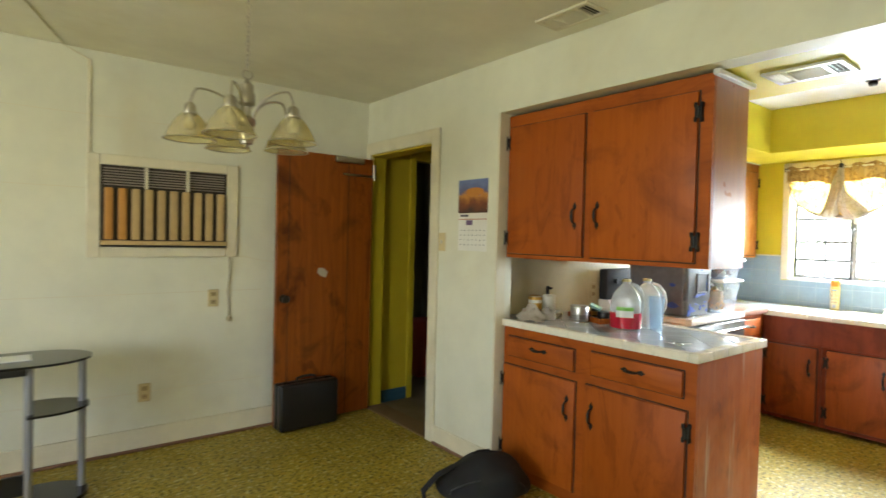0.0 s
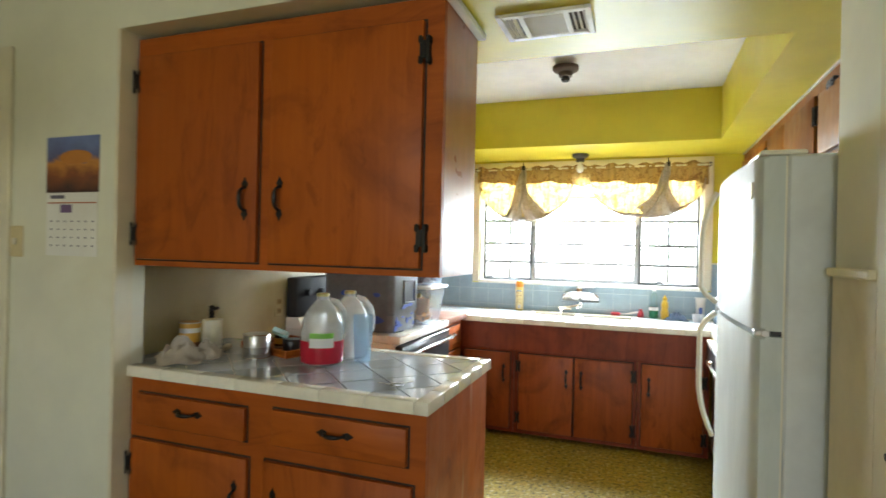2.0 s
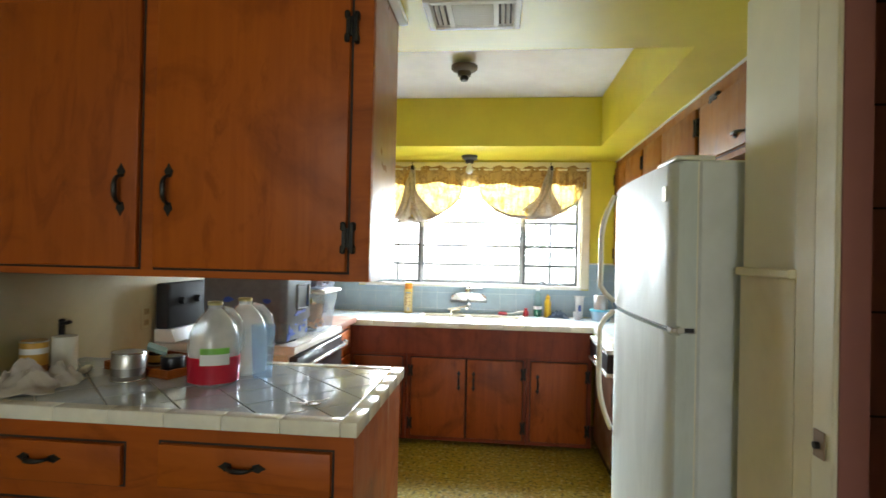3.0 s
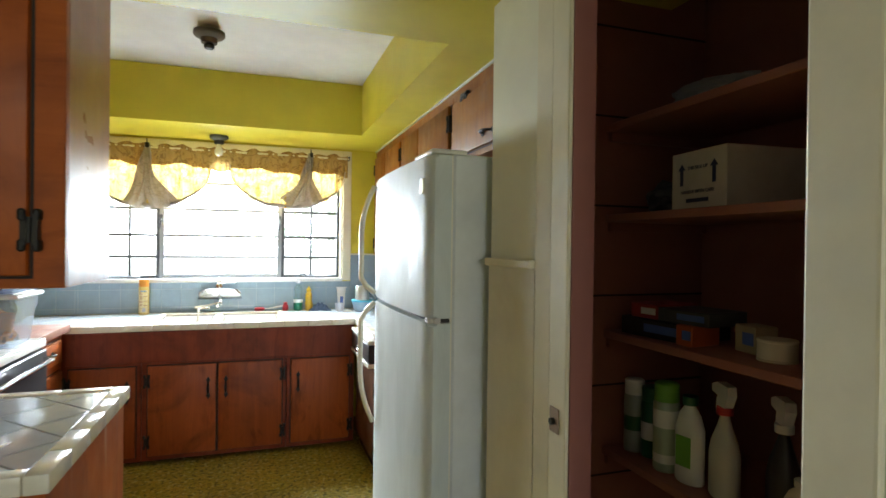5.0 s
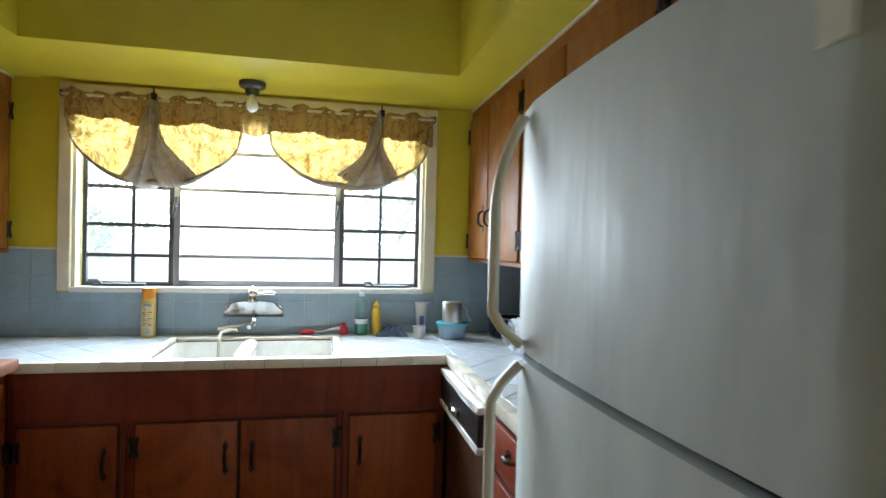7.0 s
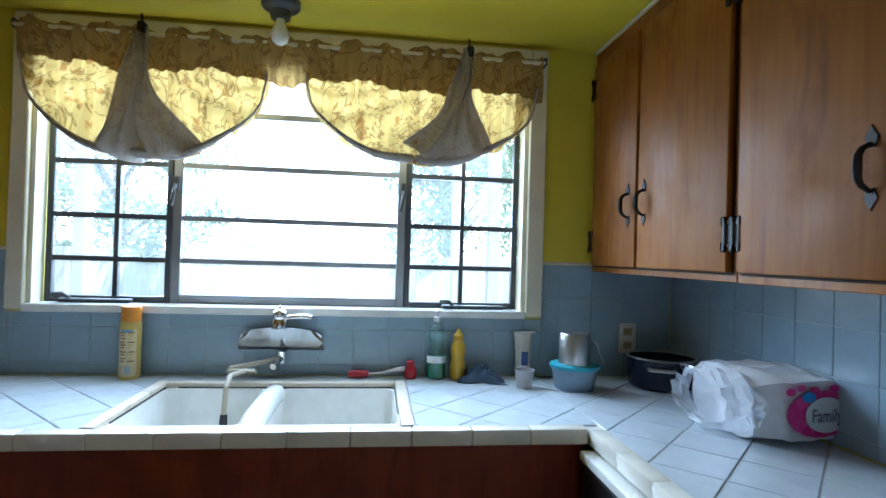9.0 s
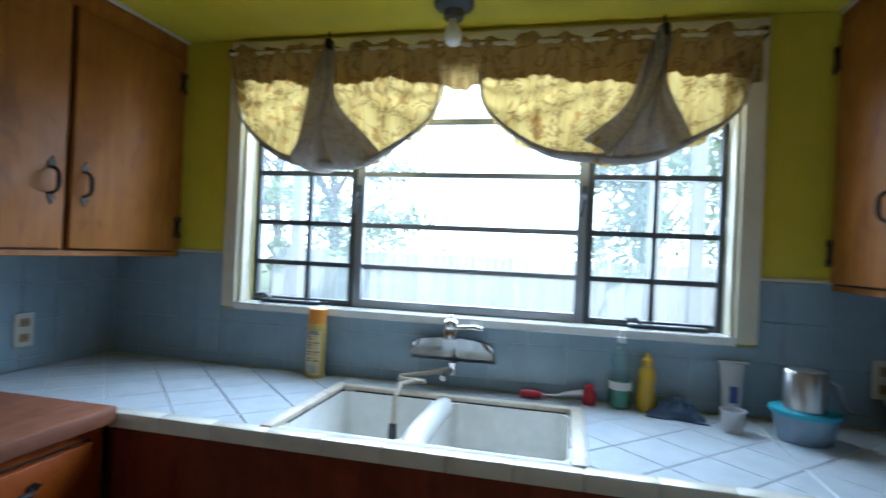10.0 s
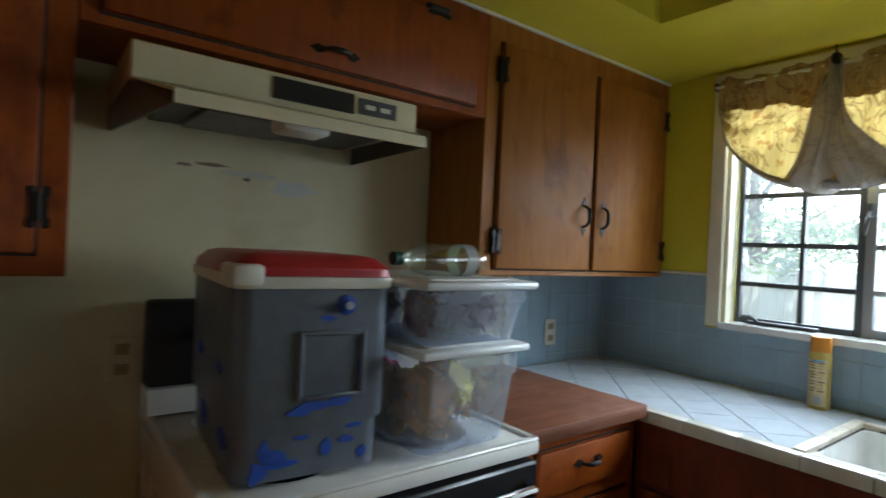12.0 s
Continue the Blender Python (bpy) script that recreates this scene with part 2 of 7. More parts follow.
FRIDGESIDE = paint("grey_white_fridge_side", (0.60, 0.62, 0.62), 0.45, (0.8, 0.75, 0.68), 0.3, 3.0, 260, 0.4)
PLASTW = paint("yellowed_white_plastic", (0.66, 0.63, 0.52), 0.4)
ENAMEL = paint("white_stove_enamel", (0.74, 0.72, 0.66), 0.25, (0.7, 0.6, 0.45), 0.4, 4)
BLACKP = paint("black_plastic", (0.012, 0.012, 0.013), 0.35, vary=0.2)
CHROME = paint("chrome", (0.75, 0.75, 0.74), 0.12, metal=1.0, amount=0.2, relief=0.0)
STEEL = paint("brushed_steel", (0.55, 0.54, 0.52), 0.32, metal=1.0, relief=0.1)
NICKEL = paint("brushed_nickel", (0.50, 0.47, 0.40), 0.3, metal=1.0, relief=0.05)
ALU = paint("weathered_aluminium", (0.30, 0.31, 0.32), 0.5, metal=0.6)
SASHBLACK = paint("dark_steel_sash", (0.07, 0.075, 0.08), 0.5, metal=0.3)
BLUEGROUT = paint("grey_blue_grout", (0.42, 0.46, 0.46), 0.8, grain=200, relief=0.4)
TILEW = paint("white_glazed_tile", (0.56, 0.60, 0.63), 0.10, (0.85, 0.82, 0.75), 0.25, 5, 30, 0.06)
# Greyer than TILEW: the dark reflections on the peninsula are put into it.
TILEP = paint("dimmed_peninsula_tile", (0.40, 0.43, 0.45), 0.07, (0.8, 0.78, 0.72), 0.3, 5, 30, 0.06)
PALEGROUT = paint("pale_grout", (0.60, 0.57, 0.50), 0.7, grain=200, relief=0.4)
STOVEWALL = paint("greasy_stove_wall_paint", (0.54, 0.49, 0.30), 0.5, (0.66, 0.48, 0.28), 0.8, 2.2)
TILEC = paint("cream_edge_tile", (0.76, 0.72, 0.61), 0.16, (0.75, 0.65, 0.5), 0.35, 6, 30, 0.06)
TILEB = paint("blue_glazed_wall_tile", (0.29, 0.38, 0.44), 0.2, (0.85, 0.85, 0.82), 0.3, 4, 30, 0.08)
RIMT = paint("worn_cream_rim_tile", (0.60, 0.53, 0.41), 0.4, (0.35, 0.26, 0.18), 0.9, 14)
PORC = paint("white_porcelain", (0.78, 0.77, 0.72), 0.15, (0.8, 0.72, 0.58), 0.35, 6)
FLOORV = vinyl_floor()
PANE = pane_glass("window_glass")
# White veil added to the panes so the outdoors looks washed out by glare.
glare_veil = PANE.node_tree.nodes.new("ShaderNodeBsdfTranslucent")
glare_veil.inputs[0].default_value = (0.9, 0.95, 0.95, 1)
film = PANE.node_tree.nodes.new("ShaderNodeMixShader")
film.inputs[0].default_value = 0.035
old_link = PANE.node_tree.nodes["Material Output"].inputs[0].links[0]
PANE.node_tree.links.new(old_link.from_socket, film.inputs[1])
PANE.node_tree.links.new(glare_veil.outputs[0], film.inputs[2])
PANE.node_tree.links.new(film.outputs[0], PANE.node_tree.nodes["Material Output"].inputs[0])
BLACK = paint("black_fabric", (0.012, 0.012, 0.013), 0.85, grain=300, relief=0.5, vary=0.3)

# ---- builders ----
def box(b, x0, x1, y0, y1, z0, z1, bev=0.0, seg=1):
    m = Matrix.Translation(((x0 + x1) / 2, (y0 + y1) / 2, (z0 + z1) / 2)) @ Matrix.Diagonal((abs(x1 - x0), abs(y1 - y0), abs(z1 - z0), 1))
    v = bmesh.ops.create_cube(b, size=1.0, matrix=m)["verts"]
    if bev:
        es = list({e for q in v for e in q.link_edges})
        bmesh.ops.bevel(b, geom=es, offset=bev, segments=seg, affect="EDGES", profile=0.5)
    return b


def ring_loop(b, centre, axis_u, axis_v, ru, rv, n):
    return [b.verts.new(centre + axis_u * (ru * math.cos(2 * math.pi * i / n)) + axis_v * (rv * math.sin(2 * math.pi * i / n))) for i in range(n)]


def bridge(b, a, c):
    n = len(a)
    for i in range(n):
        b.faces.new((a[i], a[(i + 1) % n], c[(i + 1) % n], c[i]))


def rod(b, p0, p1, r0, r1=None, n=12):
    p0, p1 = Vector(p0), Vector(p1)
    r1 = r0 if r1 is None else r1
    q = (p1 - p0).to_track_quat("Z", "Y")
    u, w = q @ Vector((1, 0, 0)), q @ Vector((0, 1, 0))
    a, c = ring_loop(b, p0, u, w, r0, r0, n), ring_loop(b, p1, u, w, r1, r1, n)
    bridge(b, a, c)
    b.faces.new(a[::-1])
    b.faces.new(c)
    return b


def tube(b, pts, r, n=8, flat=1.0):
    pts = [Vector(p) for p in pts]
    last, up = None, Vector((0, 0, 1))
    loops = []
    for i, p in enumerate(pts):
        d = (pts[min(i + 1, len(pts) - 1)] - pts[max(i - 1, 0)]).normalized()
        u = d.cross(up)
        u = u.normalized() if u.length > 0.05 else (last or Vector((1, 0, 0)))
        if last and u.dot(last) < 0:
            u = -u
        last = u
        rr = r[i] if isinstance(r, (list, tuple)) else r
        loops.append(ring_loop(b, p, u, u.cross(d), rr, rr * flat, n))
    for a, c in zip(loops, loops[1:]):
        bridge(b, a, c)
    b.faces.new(loops[0][::-1])
    b.faces.new(loops[-1])
    return b


def lathe(b, prof, n=24, at=(0, 0, 0), cap=True, squash=1.0):
    at = Vector(at)
    loops = [ring_loop(b, at + Vector((0, 0, z)), Vector((1, 0, 0)), Vector((0, 1, 0)), max(r, 1e-4), max(r, 1e-4) * squash, n) for r, z in prof]
    for a, c in zip(loops, loops[1:]):
        bridge(b, a, c)
    if cap:
        b.faces.new(loops[0][::-1])
        b.faces.new(loops[-1])
    return b


def prism(b, outline, lift):
    """A flat outline of 3D points, given a thickness by the vector lift."""
    lift = Vector(lift)
    lo = [b.verts.new(Vector(p)) for p in outline]
    hi = [b.verts.new(Vector(p) + lift) for p in outline]
    b.faces.new(lo[::-1])
    b.faces.new(hi)
    bridge(b, lo, hi)
    return b


def finish(name, b, material, smooth=False):
    bmesh.ops.recalc_face_normals(b, faces=b.faces)
    me = bpy.data.meshes.new(name)
    b.to_mesh(me)
    b.free()
    me.materials.append(material)
    if smooth:
        me.polygons.foreach_set("use_smooth", [True] * len(me.polygons))
        me.set_sharp_from_angle(angle=radians(40))
    return me


def thing(name, label, category, at=(0, 0, 0), rz=0.0, group="", rx=0.0, ry=0.0):
    ob = new(name)
    ob.matrix_world = pose(*at, rx, ry, rz)
    ob.empty_display_size = 0.05
    return tagged(ob, label, category, group)


def part(name, b, material, parent, label="", smooth=True, kind=""):
    """One mesh under a thing or a part, drawn in its parent's own axes."""
    ob = new(name, finish(name, b, material, smooth))
    ob.parent = parent
    return tagged(ob, label, "", "", kind)


def wpart(name, b, material, parent, label="", smooth=True):
    """As part(), drawn in the room's axes under an unturned thing."""
    at = Vector((0, 0, 0))
    o = parent
    while o:
        at += o.location
        o = o.parent
    bmesh.ops.translate(b, verts=b.verts, vec=-at)
    return part(name, b, material, parent, label, smooth)


def mono(name, b, material, label, category, group="", smooth=True, kind="", at=None, rz=0.0):
    ob = new(name, finish(name, b, material, smooth))
    if at is not None:
        ob.matrix_world = pose(*at, 0, 0, rz)
    return tagged(ob, label, category, group, kind)


def struct(name, b, material, label, category, smooth=False):
    return mono(name, b, material, label, category, "", smooth, "structure")


def nb():
    return bmesh.new()


class Face:
    """A vertical face: u runs along it, o stands out from it."""

    def __init__(self, axis, at, out):
        self.axis, self.at, self.out = axis, at, out

    def p(self, u, o, z):
        w = self.at + self.out * o
        return Vector((w, u, z)) if self.axis == "x" else Vector((u, w, z))

    def box(self, b, u0, u1, o0, o1, z0, z1, bev=0.0, seg=1):
        p, q = self.p(u0, o0, z0), self.p(u1, o1, z1)
        return box(b, min(p.x, q.x), max(p.x, q.x), min(p.y, q.y), max(p.y, q.y), z0, z1, bev, seg)


def iron_handle(f, u, z, parent, length=0.12, flat=False, out=0.018, material=None):
    """A forged pull: spade-shaped end plates and a bowed grip."""
    b = nb()
    h = length / 2
    for s in (-1, 1):
        c = s * (h - 0.014)
        spade = [(0, 0.026), (0.006, 0.014), (0.0125, 0.006), (0.007, -0.012), (-0.007, -0.012), (-0.0125, 0.006), (-0.006, 0.014)]
        pts = [f.p(u + (c + s * k if flat else w), out, z + (w if flat else c + s * k)) for w, k in spade]
        prism(b, pts, f.p(0, 0.003, 0) - f.p(0, 0, 0))
    arc = []
    for i in range(9):
        a = -1 + i / 4
        o = out + 0.004 + 0.024 * (1 - a ** 4)
        arc.append(f.p(u + (a * (h - 0.02) if flat else 0), o, z + (0 if flat else a * (h - 0.02))))
    tube(b, arc, [0.004 + 0.0035 * (1 - (-1 + i / 4) ** 2) for i in range(9)], 8)
    return wpart("handle", b, material or IRON, parent, "black forged iron pull handle")


def iron_hinge(f, u, z, parent, out=0.018, both=True, h=0.06):
    """A butterfly hinge: two lobed plates and a knuckle."""
    b = nb()
    for s in ((-1, 1) if both else (1,)):
        for k in (-1, 1):
            f.box(b, u + s * 0.005, u + s * 0.019, out if s == 1 else 0.001, out + 0.003, z + k * h * 0.5 - 0.012, z + k * h * 0.5 + 0.012, 0.004)
        f.box(b, u + s * 0.004, u + s * 0.015, out if s == 1 else 0.001, out + 0.0025, z - h * 0.5, z + h * 0.5)
    p, q = f.p(u, out + 0.003, z - h * 0.42), f.p(u, out + 0.003, z + h * 0.42)
    rod(b, p, q, 0.005, n=8)
    return wpart("hinge", b, IRON, parent, "black iron butterfly hinge")


def flap_hinge(f, u, z, parent, out=0.018, w=0.07):
    """A butterfly hinge lying across the top edge of a flap."""
    b = nb()
    for s in (-1, 1):
        for k in (-1, 1):
            f.box(b, u + k * w * 0.42 - 0.012, u + k * w * 0.42 + 0.012, out if s < 0 else 0.001, out + 0.003, z + s * 0.011 - 0.007, z + s * 0.011 + 0.007, 0.004)
        f.box(b, u - w * 0.42, u + w * 0.42, out if s < 0 else 0.001, out + 0.0025, z + s * 0.009 - 0.005, z + s * 0.009 + 0.005)
    rod(b, f.p(u - w * 0.42, out + 0.003, z), f.p(u + w * 0.42, out + 0.003, z), 0.005, n=8)
    return wpart("hinge", b, IRON, parent, "black iron butterfly hinge")


def slab(f, name, u0, u1, z0, z1, parent, material, thick=0.018):
    b = nb()
    f.box(b, u0, u1, 0.0015, thick, z0, z1, 0.006, 2)
    return wpart(name, b, material, parent)


def shadow_gap(f, u0, u1, z0, z1, b, w=0.006):
    """The dark joint round a lipped door or drawer."""
    for a0, a1, c0, c1 in ((u0 - w, u0, z0 - w, z1 + w), (u1, u1 + w, z0 - w, z1 + w), (u0, u1, z0 - w, z0), (u0, u1, z1, z1 + w)):
        f.box(b, a0, a1, -0.002, 0.0012, c0, c1)


def cabinet(name, label, f, u0, u1, z0, z1, depth, doors=(), drawers=(), flaps=(), material=None, frame_material=None, group="", end_material=None, body_top=None):
    """A built-in unit: body, face frame, doors (> handle, hinge) and drawers (> handle).
    doors: u0, u1, z0, z1, hinge side (-1 or 1), handle height; drawers: u0, u1, z0, z1;
    flaps, hinged along the top: u0, u1, z0, z1, handle place and height."""
    material, frame_material = material or WOODV, frame_material or WOODH
    c = f.p((u0 + u1) / 2, -depth / 2, z0)
    cab = thing(name, label, "cabinet", tuple(c), group=group)
    b = nb()
    f.box(b, u0, u1, -depth, -0.02, z0, body_top or z1)
    wpart("body", b, end_material or material, cab)
    b = nb()
    f.box(b, u0, u1, -0.0195, 0, z0, z1, 0.002)
    wpart("face_frame", b, frame_material, cab)
    gap = nb()
    for d in doors:
        shadow_gap(f, d[0], d[1], d[2], d[3], gap)
    for d in list(drawers) + list(flaps):
        shadow_gap(f, d[0], d[1], d[2], d[3], gap)
    if doors or drawers or flaps:
        wpart("joint", gap, DARKGAP, cab, "dark joints round the doors")
    for a0, a1, c0, c1, side, hz in doors:
        dr = slab(f, "door", a0, a1, c0, c1, cab, material)
        hu = a0 + 0.045 if side > 0 else a1 - 0.045
        if hz is not None:
            iron_handle(f, hu, hz, dr)
        hu = (a1 + 0.004) if side > 0 else (a0 - 0.004)
        H = c1 - c0
        for z in ((c0 + min(0.09, H * 0.18)), (c1 - min(0.09, H * 0.18))):
            iron_hinge(f, hu, z, dr)
    for a0, a1, c0, c1 in drawers:
        dr = slab(f, "drawer", a0, a1, c0, c1, cab, frame_material)
        iron_handle(f, (a0 + a1) / 2, (c0 + c1) / 2 + 0.01, dr, 0.11, True)
    for a0, a1, c0, c1, hu, hz in flaps:
        dr = slab(f, "flap_door", a0, a1, c0, c1, cab, material)
        iron_handle(f, hu, hz, dr, 0.12, True)
        for u in (a0 + 0.16, a1 - 0.16):
            flap_hinge(f, u, c1 + 0.003, dr)
    return cab

# ---- the shell ----
DW, AW, KX0, KX1 = 3.335, 4.85, 3.335, 6.46      # dining wall x, air-conditioner wall y, kitchen x range
KY0, KY1 = 0.55, 3.47                            # kitchen y range
SOF, CEIL, WT = 2.115, 2.43, 0.12

b = nb()
box(b, -2.1, 6.7, -1.6, 3.62, -0.06, 0.0)
box(b, -2.1, 3.5, 3.62, 5.1, -0.06, 0.0)
struct("floor", b, FLOORV, "worn yellow-olive patterned sheet vinyl floor", "floor")

b = nb()
box(b, -2.1, DW, -1.6, AW + WT, CEIL, CEIL + 0.1)
struct("ceiling_dining", b, CEILING, "aged cream dining room ceiling with stains", "ceiling")
b = nb()
box(b, 4.0, 6.0, 1.0, 3.0, CEIL + 0.03, CEIL + 0.088)
struct("ceiling_kitchen", b, WHITE_CEIL, "white plaster ceiling inside the kitchen tray", "ceiling")

TX0, TX1, TY0, TY1 = 4.045, 5.858, 1.112, 2.855   # the tray's opening
b = nb()
box(b, DW + WT, TX0, KY0, KY1, SOF, CEIL + 0.028)
box(b, TX1, KX1, KY0, KY1, SOF, CEIL + 0.028)
box(b, TX0, TX1, KY0, TY0, SOF, CEIL + 0.028)
box(b, TX0, TX1, TY1, KY1, SOF, CEIL + 0.028)
struct("soffit", b, YELLOW, "glossy yellow dropped soffit round the kitchen ceiling", "soffit")

# dining side wall with the hall door and the kitchen opening
b = nb()
box(b, DW, DW + WT, 3.337, 3.97, 0, CEIL)
box(b, DW, DW + WT, 3.97, 4.80, 2.015, CEIL)
box(b, DW, DW + WT, 4.80, AW + WT, 0, CEIL)
box(b, DW, DW + WT, 1.05, 3.337, SOF, CEIL)
struct("wall_east", b, CREAM, "cream painted dining room wall with scuffs", "wall")
b = nb()
box(b, -2.1, DW, AW, AW + WT, 0, CEIL)
struct("wall_north", b, CREAM, "cream painted board wall with faint seams", "wall")
for i, z in enumerate((0.36, 0.98, 1.62, 2.05)):
    b = nb()
    box(b, -1.9, 2.5, AW - 0.0015, AW + 0.001, z, z + 0.004)
    struct("wall_seam_%d" % (i + 1), b, TRIMC, "faint horizontal seam in the boarding", "seam")

# the rear of the dining room, with an unseen window opening assumed for daylight
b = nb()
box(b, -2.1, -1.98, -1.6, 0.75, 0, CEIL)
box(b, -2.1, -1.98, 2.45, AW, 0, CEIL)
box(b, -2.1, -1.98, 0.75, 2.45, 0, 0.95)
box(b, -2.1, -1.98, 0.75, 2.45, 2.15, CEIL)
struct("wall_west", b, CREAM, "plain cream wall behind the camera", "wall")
b = nb()
box(b, -1.98, 2.55, -1.6, -1.48, 0, CEIL)
struct("wall_south", b, CREAM, "plain cream wall", "wall")

# kitchen walls
b = nb()
box(b, DW + WT, KX1 + WT, KY1, KY1 + WT, 0, CEIL)
struct("wall_stove", b, STOVEWALL, "greasy cream wall behind the stove", "wall")
b = nb()
box(b, 3.67, KX1 + WT, KY0 - WT, KY0, 0, CEIL)
struct("wall_fridge", b, YELLOW, "yellow kitchen wall behind the refrigerator", "wall")
WY0, WY1, WZ0, WZ1 = 1.15, 2.90, 1.103, 2.02     # the kitchen window's opening
b = nb()
box(b, KX1, KX1 + WT, KY0, WY0, 0, CEIL)
box(b, KX1, KX1 + WT, WY1, KY1, 0, CEIL)
box(b, KX1, KX1 + WT, WY0, WY1, 0, WZ0)
box(b, KX1, KX1 + WT, WY0, WY1, WZ1, CEIL)
struct("wall_window", b, YELLOW, "yellow painted wall round the kitchen window", "wall")
b = nb()
box(b, KX0 + 0.9, KX1, KY0, KY1, CEIL + 0.09, CEIL + 0.14)
struct("ceiling_roof", b, CEILING, "plain roof deck above the kitchen", "ceiling")

# pantry closet between the dining room and the refrigerator
PY, PX0, PX1, PL = 1.08, 2.66, 3.23, 3.53
b = nb()
box(b, PX1 + 0.012, 3.70, PY - 0.05, PY, 0, CEIL)
box(b, PL + 0.015, 3.70, KY0 - WT, PY - 0.05, 0, CEIL)
box(b, 2.44, PX0 - 0.012, PY - 0.05, PY, 0, CEIL)
box(b, PX0 - 0.012, PX1 + 0.012, PY - 0.05, PY, 2.062, CEIL)
box(b, 2.44, 2.54, -1.48, PY - 0.05, 0, CEIL)
box(b, 2.54, 3.70, 0.30, 0.40, 0, CEIL)
struct("wall_pantry", b, CREAM, "cream closet wall with a chair-rail ledge", "wall")
b = nb()
box(b, PL, PL + 0.015, 0.415, PY - 0.05, 0, CEIL)
box(b, 2.54, PL + 0.015, 0.40, 0.415, 0, CEIL)
box(b, 2.54, 2.555, 0.415, PY - 0.05, 0, CEIL)
box(b, 2.555, PL, 0.415, PY - 0.05, CEIL - 0.02, CEIL)
box(b, PX1, PX1 + 0.012, PY - 0.056, PY + 0.002, 0, 2.05)
box(b, PX0 - 0.012, PX0, PY - 0.056, PY + 0.002, 0, 2.05)
box(b, PX0 - 0.012, PX1 + 0.012, PY - 0.056, PY + 0.002, 2.05, 2.062)
struct("pantry_lining", b, PANTRY, "dark red-brown painted board lining of the pantry", "lining")
for i in range(9):
    b = nb()
    z = 0.14 + 0.27 * i
    box(b, PL - 0.002, PL, 0.415, PY - 0.05, z, z + 0.006)
    struct("board_joint_%d" % (i + 1), b, DARKGAP, "dark joint between the pantry boards", "seam")
b = nb()
box(b, PX1 + 0.005, PX1 + 0.085, PY, PY + 0.012, 0, 2.12, 0.005, 2)
box(b, PX1 + 0.09, PX1 + 0.172, PY, PY + 0.007, 0, 2.14, 0.003)
box(b, PX0 - 0.10, PX0 - 0.005, PY, PY + 0.016, 0, 2.12, 0.005, 2)
box(b, PX0 - 0.10, PX1 + 0.172, PY, PY + 0.014, 2.122, 2.20, 0.005)
struct("trim_pantry", b, TRIMC, "cream gloss door casing of the pantry", "trim")
b = nb()
box(b, PX1 + 0.175, 3.703, PY, PY + 0.022, 1.307, 1.331, 0.004)
box(b, PX1 + 0.175, 3.703, PY, PY + 0.006, 0.0, 1.306)
struct("chair_rail", b, TRIMC, "cream chair-rail ledge over a lower panel", "trim")
b = nb()
box(b, 3.26, 3.30, PY + 0.0125, PY + 0.0165, 0.922, 0.982, 0.001)
sp = struct("strike_plate", b, paint("rusty_plate", (0.28, 0.2, 0.14), 0.6, metal=0.5), "rusty cabinet catch on the pantry casing", "catch")
b = nb()
rod(b, (3.28, PY + 0.016, 0.95), (3.28, PY + 0.026, 0.95), 0.008)
ck = new("catch_stud", finish("catch_stud", b, IRON, True))
ck.parent = sp

# ---- window ----
case = thing("window_1", "white-framed steel kitchen window with casement sides", "window", (KX1, 2.04, WZ0))
case["kind"] = "structure"
for nm, ex in (("casing", (2.90, 2.958, 1.085, 2.10)), ("casing", (1.086, 1.15, 1.085, 2.10)), ("casing", (1.15, 2.90, 2.02, 2.10))):
    b = nb()
    box(b, KX1 - 0.022, KX1, ex[0], ex[1], ex[2], ex[3], 0.004)
    wpart(nm, b, TRIMC, case)
b = nb()
box(b, KX1 - 0.03, KX1 + 0.085, 1.15, 2.90, 1.078, 1.106, 0.004)
wpart("sill", b, PORC, case, "white painted window sill")
for y0, y1, z0, z1 in ((2.885, 2.90, 1.106, 2.02), (1.15, 1.165, 1.106, 2.02), (1.165, 2.885, 2.005, 2.02)):
    b = nb()
    box(b, KX1, KX1 + 0.07, y0, y1, z0, z1)
    wpart("jamb", b, TRIMC, case)
GX = KX1 + 0.085


def sash(y0, y1, uprights, rows, material, w, name):
    s = nb()
    z0, z1 = 1.106, 2.005
    for q in (y0, y1 - w):
        box(s, GX - 0.015, GX + 0.015, q, q + w, z0, z1, 0.003)
    for q in (z0, z1 - w):
        box(s, GX - 0.014, GX + 0.014, y0 + w, y1 - w, q, q + w, 0.003)
    ob = wpart(name, s, material, case)
    for q in uprights:
        s = nb()
        box(s, GX - 0.011, GX + 0.011, q - 0.008, q + 0.008, z0 + w, z1 - w)
        wpart("muntin", s, material, ob)
    for z in rows:
        s = nb()
        box(s, GX - 0.0105, GX + 0.0105, y0 + w, y1 - w, z - 0.009, z + 0.009)
        wpart("muntin", s, material, ob)
    zs = [z0 + w] + list(rows) + [z1 - w]
    ys = [y0 + w] + list(uprights) + [y1 - w]
    for za, zb in zip(zs, zs[1:]):
        for ya, yb in zip(ys, ys[1:]):
            s = nb()
            box(s, GX - 0.002, GX + 0.002, ya, yb, za, zb)
            p = wpart("pane", s, PANE, ob, smooth=False)
            p.visible_shadow = False
    return ob


